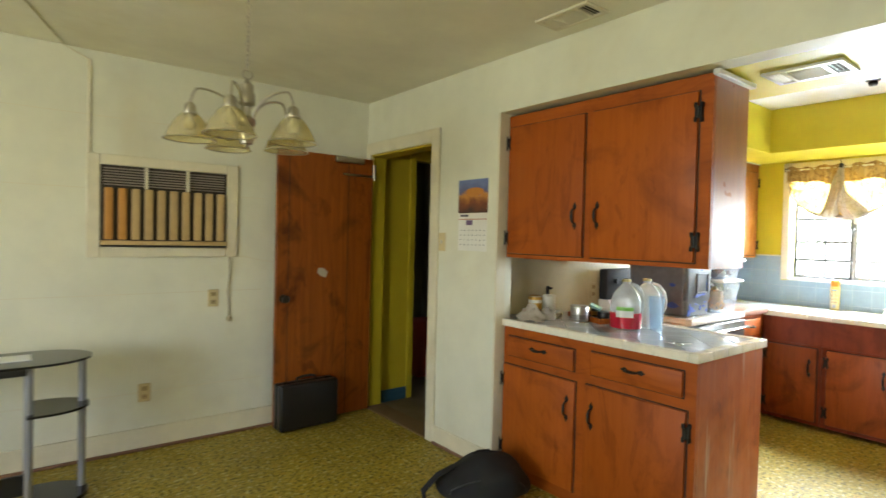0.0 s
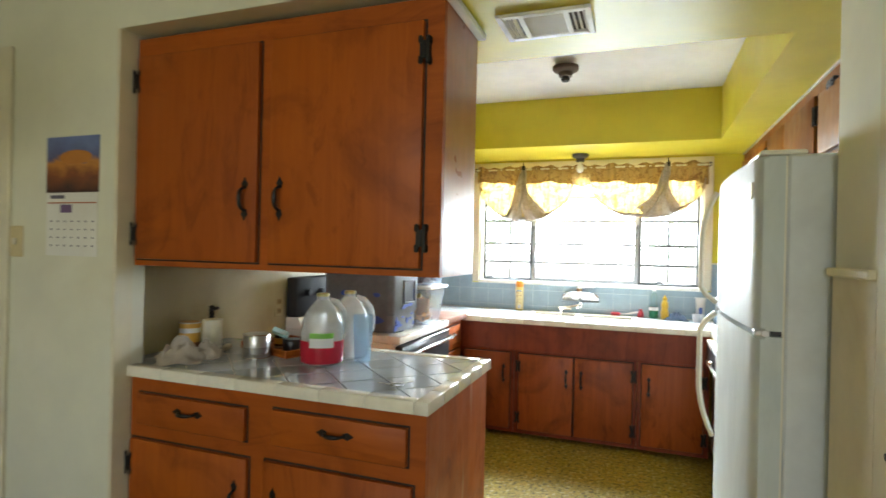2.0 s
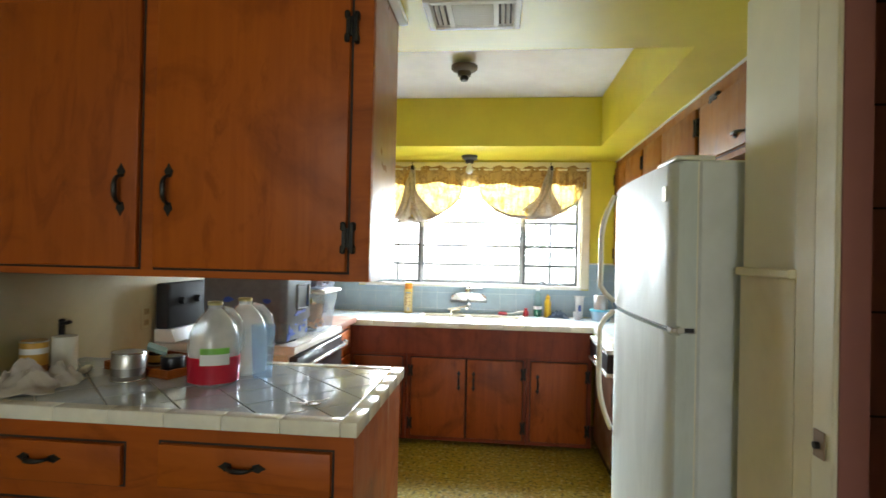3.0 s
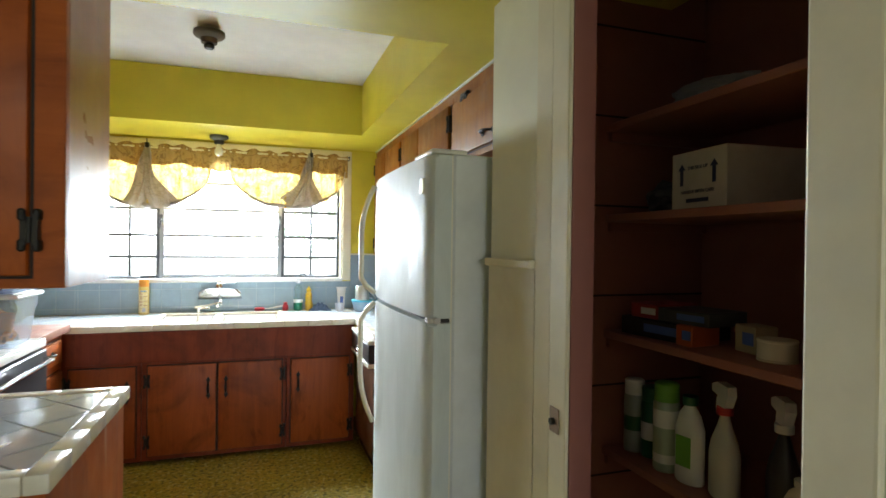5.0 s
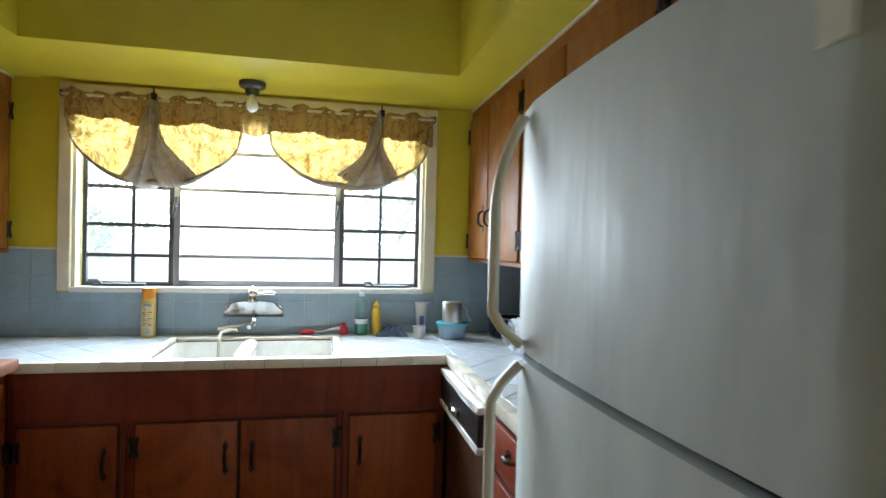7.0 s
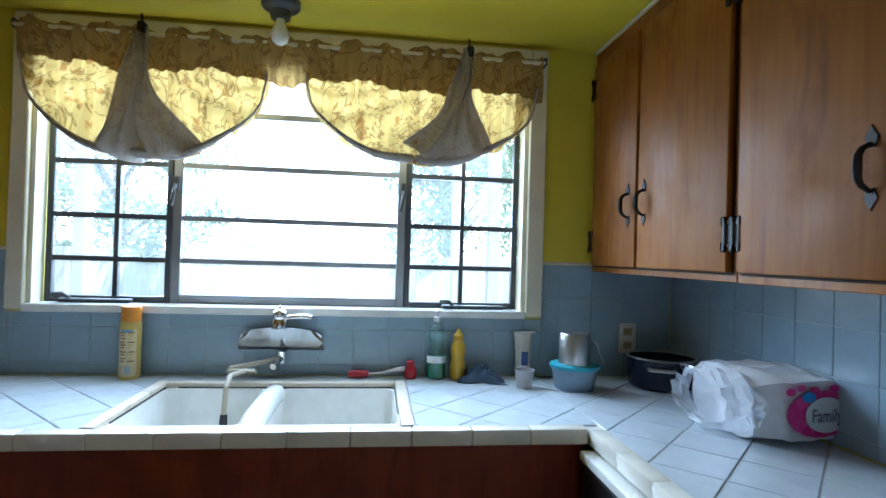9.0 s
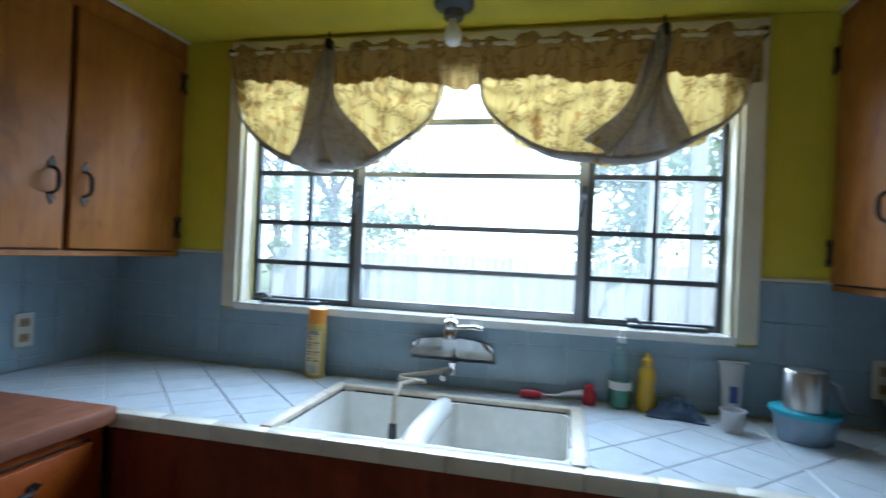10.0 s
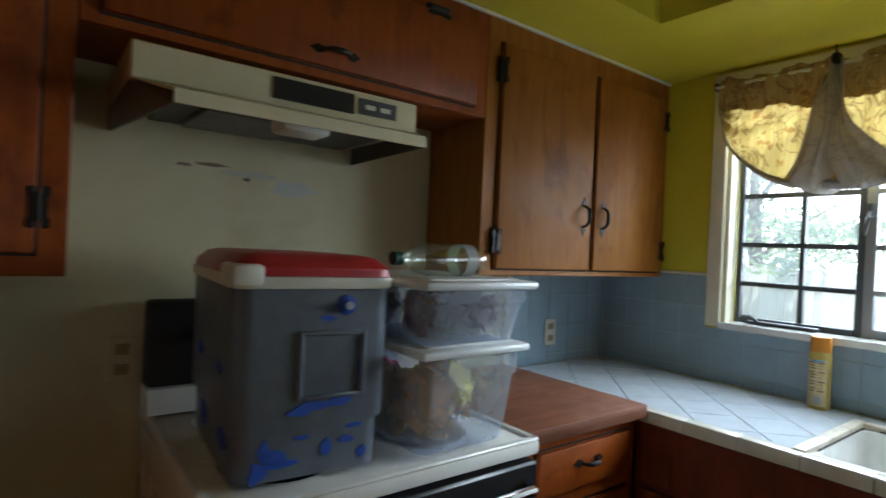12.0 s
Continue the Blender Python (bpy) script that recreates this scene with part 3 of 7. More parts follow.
ZR = (1.262, 1.418, 1.612, 1.81)
sash(2.458, 2.885, (2.65,), ZR, SASHBLACK, 0.022, "casement")
sash(1.607, 2.458, (), ZR, ALU, 0.032, "fixed_light")
sash(1.165, 1.607, (1.386,), ZR, SASHBLACK, 0.022, "casement")
for y, dz in ((2.445, 1.52), (1.62, 1.53)):
    s = nb()
    box(s, GX - 0.03, GX - 0.014, y - 0.01, y + 0.01, dz, dz + 0.05, 0.003)
    tube(s, [(GX - 0.03, y, dz + 0.02), (GX - 0.045, y, dz), (GX - 0.045, y + 0.008, dz - 0.06)], 0.006)
    wpart("latch", s, SASHBLACK, case, "dark casement latch")
for y0 in (2.58, 1.22):
    s = nb()
    box(s, GX - 0.055, GX - 0.016, y0, y0 + 0.24, 1.108, 1.120, 0.003)
    tube(s, [(GX - 0.05, y0 + 0.2, 1.12), (GX - 0.06, y0 + 0.22, 1.138), (GX - 0.075, y0 + 0.25, 1.136)], 0.007)
    wpart("crank", s, SASHBLACK, case, "dark casement crank")

# ---- counters ----
CT = 0.905
EDGE = 0.155


def clip_poly(poly, x0, x1, y0, y1):
    for ax, lim, keep in ((0, x0, 1), (0, x1, -1), (1, y0, 1), (1, y1, -1)):
        out = []
        for i, p in enumerate(poly):
            q = poly[(i + 1) % len(poly)]
            a, c = (p[ax] - lim) * keep, (q[ax] - lim) * keep
            if a >= 0:
                out.append(p)
            if a * c < 0:
                t = a / (a - c)
                out.append((p[0] + (q[0] - p[0]) * t, p[1] + (q[1] - p[1]) * t))
        poly = out
        if len(poly) < 3:
            return []
    return poly


def area(poly):
    return abs(sum(p[0] * q[1] - q[0] * p[1] for p, q in zip(poly, poly[1:] + poly[:1]))) / 2


def diagonal_tiles(parent, rects, size=0.155, z=CT, ox=0.0, oy=0.0, material=None):
    """Square tiles laid at 45 degrees, cut where they meet the edges."""
    d = size * math.sqrt(2)
    h = d / 2 - 0.0021
    for x0, x1, y0, y1 in rects:
        for i in range(-2, int((x1 - x0) / d * 2) + 4):
            for j in range(-2, int((y1 - y0) / d) + 4):
                cx = math.floor(x0 / d) * d + ox + i * d / 2
                cy = math.floor(y0 / d) * d + oy + j * d + (d / 2 if i % 2 else 0)
                poly = clip_poly([(cx - h, cy), (cx, cy - h), (cx + h, cy), (cx, cy + h)], x0 + 0.0015, x1 - 0.0015, y0 + 0.0015, y1 - 0.0015)
                if len(poly) < 3 or area(poly) < 0.0004:
                    continue
                t = nb()
                prism(t, [(px, py, z - 0.006) for px, py in poly], (0, 0, 0.006))
                top = [e for e in t.edges if all(v.co.z > z - 0.001 for v in e.verts)]
                bmesh.ops.bevel(t, geom=top, offset=0.0018, segments=1, affect="EDGES")
                wpart("tile", t, material or TILEW, parent, smooth=False)


def edge_tiles(parent, ax, at, out, a0, a1, z=CT, length=EDGE, drop=0.036, deep=0.045):
    """Bullnose cap tiles along a counter's edge."""
    f = Face(ax, at, out)
    n = max(1, round((a1 - a0) / length))
    w = (a1 - a0) / n
    for i in range(n):
        t = nb()
        f.box(t, a0 + i * w + 0.0007, a0 + (i + 1) * w - 0.0007, -deep, 0.0, z - drop, z + 0.004, 0.0028, 2)
        wpart("edge_tile", t, TILEC, parent)


PX, PXB, PYE = 3.386, 4.09, 2.155
pen = thing("peninsula_counter", "white diagonal-tiled peninsula worktop with cream edge tiles", "worktop", (3.7, 2.7, 0.866))
b = nb()
box(b, PX + 0.03, PXB - 0.03, PYE + 0.03, 3.455, 0.866, CT - 0.004)
wpart("bed", b, PALEGROUT, pen, "pale grout bed")
edge_tiles(pen, "x", PX, -1, PYE + 0.046, 3.335)
edge_tiles(pen, "y", PYE, -1, PX, PXB)
edge_tiles(pen, "x", PXB, 1, PYE + 0.046, 2.75)
diagonal_tiles(pen, [(PX + 0.046, PXB - 0.046, PYE + 0.046, 3.455)], material=TILEP)

CT = 0.863      # the sink worktop lies lower than the peninsula
SX = 5.805
SY0, SY1, SXA, SXB = 1.63, 2.385, 5.87, 6.30     # the sink's rim
cnt = thing("sink_counter", "white diagonal-tiled sink worktop with cream edge tiles", "worktop", (6.1, 2.0, 0.845))
b = nb()
for r in ((SX + 0.03, KX1, SY1 + 0.0, KY1 - 0.012), (SX + 0.03, KX1, 1.15, SY0), (SXB, KX1, SY0, SY1), (SX + 0.03, SXA, SY0, SY1), (4.66, KX1, KY0 + 0.012, 1.15)):
    box(b, r[0], r[1], r[2], r[3], 0.8445, CT - 0.004)
wpart("bed", b, PALEGROUT, cnt, "pale grout bed")
edge_tiles(cnt, "x", SX, -1, 1.15, 2.84, z=CT)
edge_tiles(cnt, "y", 1.15, 1, 4.66, SX - 0.002, z=CT)
diagonal_tiles(cnt, [(SX + 0.046, KX1 - 0.012, SY1 + 0.03, KY1 - 0.012), (SX + 0.046, KX1 - 0.012, 1.106, SY0 - 0.03), (SXB + 0.02, KX1 - 0.012, SY0 - 0.03, SY1 + 0.03), (4.66, KX1 - 0.012, KY0 + 0.012, 1.104)], 0.155, z=CT)

# ---- sink ----
sink = thing("double_sink", "white enamel double-bowl sink with a worn tile rim", "sink", (6.08, 2.0, 0.70))
ym = 2.03
for a0, a1 in ((SY0 + 0.014, ym - 0.025), (ym + 0.025, SY1 - 0.014)):
    x0, x1, zt, zb = SXA + 0.014, SXB - 0.014, CT - 0.008, 0.70

    def bowl_loop(b, grow, z, rad=0.045):
        pts = []
        for cx, cy, q0 in ((x1 + grow - rad, a1 + grow - rad, 0), (x0 - grow + rad, a1 + grow - rad, 90), (x0 - grow + rad, a0 - grow + rad, 180), (x1 + grow - rad, a0 - grow + rad, 270)):
            for k in range(6):
                q = radians(q0 + 18 * k)
                pts.append(b.verts.new((cx + rad * math.cos(q), cy + rad * math.sin(q), z)))
        return pts

    b = nb()
    loops = [bowl_loop(b, g, z) for g, z in ((0.008, zt), (0.008, zb - 0.008), (-0.03, zb - 0.008), (-0.04, zb), (-0.012, zb + 0.012), (-0.002, zb + 0.04), (0.0, zt))]
    for p, q in zip(loops, loops[1:]):
        bridge(b, p, q)
    bridge(b, loops[-1], loops[0])
    b.faces.new(loops[2])
    b.faces.new(loops[3])
    wpart("bowl", b, PORC, sink)
b = nb()
tube(b, [(SXA, ym, CT - 0.04), (SXA + 0.1, ym, CT - 0.018), (SXB - 0.1, ym, CT - 0.018), (SXB, ym, CT - 0.03)], 0.034, 12)
wpart("divider", b, PORC, sink)
for x0, x1, y0, y1 in ((SXA - 0.03, SXB + 0.03, SY1 - 0.008, SY1 + 0.026), (SXA - 0.03, SXB + 0.03, SY0 - 0.026, SY0 + 0.008), (SXB - 0.008, SXB + 0.024, SY0 + 0.0085, SY1 - 0.0085)):
    b = nb()
    box(b, x0, x1, y0, y1, CT - 0.02, CT + 0.009, 0.005, 2)
    wpart("rim_tile", b, RIMT, sink, "worn cream rim tile")
for x0, x1, y0, y1 in ((SXA + 0.05, SXB - 0.01, SY1 - 0.0115, SY1 - 0.0085), (SXA + 0.12, SXB - 0.01, SY0 + 0.0085, SY0 + 0.0115), (SXB - 0.0115, SXB - 0.0085, SY0 + 0.02, SY1 - 0.05)):
    b = nb()
    box(b, x0, x1, y0, y1, CT - 0.017, CT - 0.004)
    wpart("rim_joint", b, DARKGAP, sink, "black joint under the rim")
b = nb()
box(b, SXA - 0.01, SXA + 0.012, SY0 + 0.009, SY1 - 0.009, CT - 0.03, CT - 0.001, 0.004)
wpart("front_lip", b, PORC, sink)
for yy in (1.83, 2.21):
    b = nb()
    lathe(b, [(0.04, 0.702), (0.04, 0.706), (0.03, 0.708), (0.0, 0.704)], 20, (6.08, yy, 0), False)
    wpart("drain", b, STEEL, sink, "steel drain")

# ---- cabinets ----
FP = Face("x", 3.408, -1)
CT = 0.905
cabinet("peninsula_base_cabinet", "orange-stained plywood base cabinet with two drawers and doors", FP, 2.168, 3.335, 0.0, 0.866, 0.66,
        doors=[(2.205, 2.735, 0.07, 0.65, -1, 0.50), (2.80, 3.32, 0.07, 0.645, 1, 0.50)],
        drawers=[(2.812, 3.29, 0.70, 0.812), (2.225, 2.705, 0.706, 0.822)], end_material=WOODE)
cabinet("peninsula_wall_cabinet", "orange-stained plywood wall cabinet with two doors", FP, 2.138, 3.335, 1.272, 2.10, 0.33,
        doors=[(2.783, 3.318, 1.297, 2.03, 1, 1.508), (2.197, 2.735, 1.297, 2.03, -1, 1.508)], group="wall cabinets", end_material=WOODG)
FS = Face("x", 5.84, -1)
cabinet("sink_base_cabinet", "red-brown plywood sink base cabinet with double doors", FS, 1.595, 2.44, 0.03, 0.843, 0.58,
        doors=[(2.02, 2.405, 0.06, 0.61, 1, 0.46), (1.622, 2.007, 0.06, 0.61, -1, 0.46)], material=WOODM, frame_material=WOODR, group="sink cabinets", body_top=0.68)
cabinet("sink_base_cabinet", "red-brown plywood base cabinet beside the sink", FS, 1.15, 1.593, 0.03, 0.843, 0.58,
        doors=[(1.185, 1.565, 0.06, 0.61, -1, 0.46)], material=WOODM, frame_material=WOODR, group="sink cabinets", body_top=0.68)
cabinet("sink_base_cabinet", "red-brown plywood corner base cabinet with one door", FS, 2.442, 2.86, 0.03, 0.843, 0.58,
        doors=[(2.47, 2.82, 0.06, 0.61, 1, 0.46)], material=WOODM, frame_material=WOODR, group="sink cabinets", body_top=0.68)
b = nb()
FS.box(b, 1.155, 2.835, 0.0015, 0.008, 0.632, 0.819, 0.002)
mono("sink_apron", b, WOODR, "plain red-brown plywood apron under the sink worktop", "panel")
FL = Face("y", 3.17, -1)
cabinet("stove_wall_cabinet", "honey-stained wall cabinet with two plywood doors", FL, 5.392, 6.458, 1.265, 2.105, 0.295,
        doors=[(5.452, 5.932, 1.288, 2.03, -1, 1.49), (5.955, 6.415, 1.288, 2.03, 1, 1.49)], material=WOODX, frame_material=WOODX, group="wall cabinets")
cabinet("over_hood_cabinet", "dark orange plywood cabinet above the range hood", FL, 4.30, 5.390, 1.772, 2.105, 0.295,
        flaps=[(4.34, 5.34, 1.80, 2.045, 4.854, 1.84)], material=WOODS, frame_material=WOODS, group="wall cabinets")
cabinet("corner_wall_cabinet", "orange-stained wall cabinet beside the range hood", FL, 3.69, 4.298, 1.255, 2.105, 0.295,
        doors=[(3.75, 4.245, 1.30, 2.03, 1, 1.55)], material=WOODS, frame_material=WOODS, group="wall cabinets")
FR = Face("y", 0.885, 1)
cabinet("right_wall_cabinet", "honey-stained wall cabinet with two plywood doors", FR, 5.604, 6.458, 1.265, 2.105, 0.33,
        doors=[(6.082, 6.43, 1.288, 2.05, 1, 1.49), (5.622, 6.066, 1.288, 2.05, -1, 1.49)], material=WOODX, frame_material=WOODX, group="wall cabinets")
cabinet("right_wall_cabinet", "honey-stained wall cabinet with plywood doors", FR, 4.622, 5.602, 1.265, 2.105, 0.33,
        doors=[(5.20, 5.585, 1.288, 2.05, 1, 1.475), (4.65, 5.18, 1.288, 2.05, -1, 1.475)], material=WOODX, frame_material=WOODX, group="wall cabinets")
cabinet("over_fridge_cabinet", "honey-stained cabinet above the refrigerator", FR, 3.71, 4.620, 1.755, 2.105, 0.33,
        flaps=[(3.74, 4.595, 1.785, 2.04, 4.155, 1.83)], material=WOODX, frame_material=WOODX, group="wall cabinets")

# ---- refrigerator ----
def refrigerator():
    fr = thing("refrigerator", "white top-freezer refrigerator with scuffed curved doors", "refrigerator", (4.18, 1.262, 0.0), 0.6)
    W = 0.413
    b = nb()
    box(b, -W, W, -0.66, -0.075, 0.03, 1.66, 0.008)
    part("body", b, FRIDGESIDE, fr, "grey-white side panels with rust specks")

    def door(name, z0, z1):
        d = nb()
        out = [(-W, -0.068), (-W, -0.012), (-W + 0.012, 0.0)]
        for i in range(1, 12):
            x = -W + 0.012 + (2 * W - 0.024) * i / 12
            out.append((x, 0.018 * (1 - (x / W) ** 2)))
        out += [(W - 0.012, 0.0), (W, -0.012), (W, -0.068)]
        prism(d, [(x, y, z0) for x, y in out], (0, 0, z1 - z0))
        es = [e for e in d.edges if abs(e.verts[0].co.z - e.verts[1].co.z) < 1e-5 and min(v.co.y for v in e.verts) > -0.05]
        bmesh.ops.bevel(d, geom=es, offset=0.008, segments=2, affect="EDGES")
        return part(name, d, FRIDGE, fr)

    low, top = door("lower_door", 0.09, 1.118), door("freezer_door", 1.135, 1.655)
    b = nb()
    box(b, -W + 0.004, W - 0.004, -0.0745, -0.0685, 0.09, 1.655)
    part("gasket", b, PLASTW, fr, "grey door gasket")
    b = nb()
    box(b, -W + 0.01, W - 0.01, -0.07, -0.012, 1.12, 1.133)
    part("door_gap", b, BLACKP, fr)
    b = nb()
    box(b, -W + 0.02, W - 0.02, -0.09, -0.03, 0.0, 0.085, 0.004)
    part("kick_plate", b, BLACKP, fr, "dark kick grille")
    for owner, z0, z1, s in ((top, 1.15, 1.63, 1), (low, 0.57, 1.108, -1)):
        h = nb()
        n = 15
        pts, rad = [], []
        for i in range(n):
            t = i / (n - 1)
            z = (z0 + (z1 - z0) * t) if s > 0 else (z1 + (z0 - z1) * t)
            o = 0.062 * min(1, t * 9) * (1 - max(0, t - 0.55) ** 2 * 4.6)
            pts.append((W - 0.035, 0.008 + max(o, 0.0), z))
            rad.append(0.014)
        tube(h, pts, rad, 10, 0.8)
        part("handle", h, PLASTW, owner, "long yellowed white door handle")
    b = nb()
    box(b, -W + 0.02, -W + 0.22, -0.13, -0.005, 1.661, 1.678, 0.008, 2)
    part("hinge_cover", b, PLASTW, fr, "white plastic top hinge cover")
    b = nb()
    box(b, -W + 0.002, -W + 0.045, -0.03, 0.004, 1.119, 1.135, 0.003)
    box(b, -W - 0.002, -W + 0.01, -0.036, -0.012, 1.117, 1.137, 0.003)
    part("middle_hinge", b, STEEL, fr, "grey steel middle hinge")
    b = nb()
    box(b, -W + 0.06, -W + 0.095, 0.004, 0.011, 1.535, 1.585, 0.002)
    part("badge", b, PLASTW, top, "small square grey badge")
    return fr


refrigerator()


# ---- stove and hood ----
def stove():
    s = thing("electric_stove", "white enamel electric stove with coil burners", "stove", (4.84, 3.1, 0.0))
    x0, x1, yf, yb = 4.485, 5.246, 2.75, 3.452
    b = nb()
    box(b, x0, x1, yf + 0.03, yb, 0.03, 0.855, 0.004)
    wpart("body", b, ENAMEL, s)
    b = nb()
    box(b, x0 - 0.003, x1 + 0.003, yf - 0.005, yb, 0.856, 0.89, 0.008, 2)
    box(b, x0 + 0.0, x1 - 0.0, yf - 0.004, yf + 0.014, 0.889, 0.897, 0.003)
    box(b, x0 - 0.002, x0 + 0.014, yf, yb, 0.889, 0.897, 0.003)
    box(b, x1 - 0.014, x1 + 0.002, yf, yb, 0.889, 0.897, 0.003)
    wpart("cooktop", b, ENAMEL, s)
    b = nb()
    box(b, x0 + 0.01, x1 - 0.01, yf - 0.012, yf + 0.029, 0.24, 0.845, 0.006)
    d = wpart("oven_door", b, BLACKP, s, "black glass oven door")
    b = nb()
    tube(b, [(x0 + 0.05, yf - 0.012, 0.80), (x0 + 0.06, yf - 0.05, 0.80), (x1 - 0.06, yf - 0.05, 0.80), (x1 - 0.05, yf - 0.012, 0.80)], 0.011)
    wpart("handle", b, CHROME, d, "chrome oven handle bar")
    b = nb()
    box(b, x0 + 0.01, x1 - 0.01, yf - 0.012, yf + 0.029, 0.06, 0.228, 0.006)
    wpart("drawer", b, ENAMEL, s)
    b = nb()
    prism(b, [(x0, yb - 0.11, 0.897), (x0, yb - 0.085, 0.955), (x0, yb - 0.001, 0.955), (x0, yb - 0.001, 0.897)], (x1 - x0, 0, 0))
    wpart("riser", b, ENAMEL, s, "sloping white enamel riser")
    b = nb()
    box(b, x0, x1, yb - 0.07, yb - 0.001, 0.956, 1.178, 0.012, 2)
    wpart("backguard", b, paint("dull_black_enamel", (0.012, 0.012, 0.013), 0.65), s, "black control backguard")
    for i in range(5):
        b = nb()
        x = x0 + 0.1 + i * 0.14
        rod(b, (x, yb - 0.07, 1.09), (x, yb - 0.095, 1.09), 0.02, 0.017, 16)
        wpart("knob", b, BLACKP, s)
    for cx, cy, r in ((4.66, 2.93, 0.095), (5.03, 2.93, 0.085), (4.66, 3.23, 0.075), (5.03, 3.23, 0.095)):
        b = nb()
        lathe(b, [(r + 0.018, 0.891), (r + 0.02, 0.896), (r + 0.004, 0.8935), (r - 0.02, 0.891)], 28, (cx, cy, 0), False)
        e = wpart("drip_pan", b, CHROME, s, "chrome drip pan")
        b = nb()
        pts = [(cx + (0.02 + (r - 0.02) * t / 60) * math.cos(t * 0.42), cy + (0.02 + (r - 0.02) * t / 60) * math.sin(t * 0.42), 0.90) for t in range(61)]
        tube(b, pts, 0.0055, 6)
        wpart("coil", b, BLACKP, e, "black burner coil")


stove()


def range_hood():
    h = thing("range_hood", "cream metal range hood under the cabinet, underside coloured dark", "range hood", (4.66, 3.2, 1.57))
    drop = Vector((0.05, 0.05, 0.028))
    x0, x1 = 4.335, 5.03
    HC = paint("almond_hood_enamel", (0.58, 0.51, 0.33), 0.35, (0.6, 0.5, 0.35), 0.5, 5)
    # Near-black colour holds the underside's shade, on the side panels too; stains on top.
    INN = paint("shaded_hood_inside", (0.07, 0.065, 0.055), 0.4, (0.7, 0.6, 0.45), 0.5, 6)
    b = nb()
    box(b, x0, x1, 3.05, 3.45, 1.632, 1.712, 0.004)
    wpart("upper_housing", b, HC, h)
    b = nb()
    la, lb = 4.40, 5.0
    prism(b, [(la, 2.955, 1.578), (lb, 2.955, 1.578), (lb, 2.955, 1.606), (la, 2.955, 1.606)], (0, 0.008, 0))
    prism(b, [(la, 2.956, 1.606), (lb, 2.956, 1.606), (x1, 3.049, 1.634), (x0, 3.049, 1.634)], (0, 0.004, -0.006))
    wpart("canopy", b, HC, h)
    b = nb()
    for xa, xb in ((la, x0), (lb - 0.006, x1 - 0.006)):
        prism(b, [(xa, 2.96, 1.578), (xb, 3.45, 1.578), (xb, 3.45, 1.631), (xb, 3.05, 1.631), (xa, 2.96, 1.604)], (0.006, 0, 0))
    wpart("side_panel", b, INN, h, "stained side panels, coloured dark like the shaded underside")
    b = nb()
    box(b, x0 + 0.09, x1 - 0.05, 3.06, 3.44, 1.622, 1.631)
    wpart("inside", b, INN, h, "stained inside of the hood, coloured dark for shade")
    b = nb()
    box(b, x0 + 0.29, x0 + 0.50, 3.046, 3.052, 1.650, 1.700)
    wpart("vent_grille", b, BLACKP, h, "black vent strip")
    b = nb()
    box(b, x0 + 0.515, x0 + 0.625, 3.0455, 3.0515, 1.655, 1.695)
    p = wpart("switch_panel", b, paint("dark_grey_panel", (0.06, 0.06, 0.06), 0.4), h)
    for i in range(2):
        b = nb()
        box(b, x0 + 0.53 + i * 0.045, x0 + 0.56 + i * 0.045, 3.042, 3.046, 1.668, 1.680, 0.001)
        wpart("switch", b, PLASTW, p)
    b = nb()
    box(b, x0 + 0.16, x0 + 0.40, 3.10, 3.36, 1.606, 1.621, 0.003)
    wpart("filter", b, INN, h, "stained metal filter, darkened like the inside")
    b = nb()
    box(b, x0 + 0.30, x0 + 0.42, 3.0, 3.09, 1.572, 1.62, 0.012, 2)
    wpart("lamp_cover", b, PLASTW, h, "yellowed lamp cover")
    h.location += drop


range_hood()

# butcher-block counter and its drawer unit beside the stove
b = nb()
box(b, 5.255, 5.80, 2.80, 3.455, 0.845, 0.888, 0.006, 2)
mono("butcher_block", b, BLOCK, "worn dark butcher-block worktop beside the stove", "worktop")
FB = Face("y", 2.845, -1)
cabinet("drawer_base_cabinet", "orange-stained base cabinet with a drawer under the block", FB, 5.27, 5.80, 0.03, 0.843, 0.60,
        doors=[(5.33, 5.76, 0.07, 0.63, 1, 0.48)], drawers=[(5.345, 5.755, 0.68, 0.805)])

# base units under the counter beyond the refrigerator
FD = Face("y", 1.13, 1)


def dishwasher():
    d = thing("dishwasher", "brown-fronted built-in dishwasher with a chrome-trimmed panel", "dishwasher", (5.5, 0.9, 0.03))
    b = nb()
    FD.box(b, 5.19, 5.79, -0.55, -0.02, 0.03, 0.838)
    wpart("body", b, DARKGAP, d)
    b = nb()
    FD.box(b, 5.195, 5.785, -0.018, 0.012, 0.12, 0.66, 0.004)
    wpart("door", b, wood("brown_panel", (0.16, 0.08, 0.04), (0.1, 0.05, 0.03)), d)
    b = nb()
    FD.box(b, 5.195, 5.785, -0.018, 0.045, 0.68, 0.79, 0.006)
    p = wpart("control_panel", b, BLACKP, d)
    for z in (0.672, 0.806):
        b = nb()
        FD.box(b, 5.192, 5.788, -0.018, 0.050, z - 0.012, z + 0.012, 0.003)
        wpart("metal_trim", b, ENAMEL, d, "white metal trim strip")
    b = nb()
    FD.box(b, 5.45, 5.56, 0.045, 0.065, 0.70, 0.73, 0.006)
    wpart("latch", b, CHROME, p)


dishwasher()
cabinet("fridge_side_cabinet", "red-brown base cabinet beside the refrigerator", FD, 4.66, 5.185, 0.03, 0.843, 0.56,
        doors=[(4.69, 5.15, 0.07, 0.63, 1, 0.48)], drawers=[(4.69, 5.15, 0.68, 0.805)], material=WOODR, frame_material=WOODR)

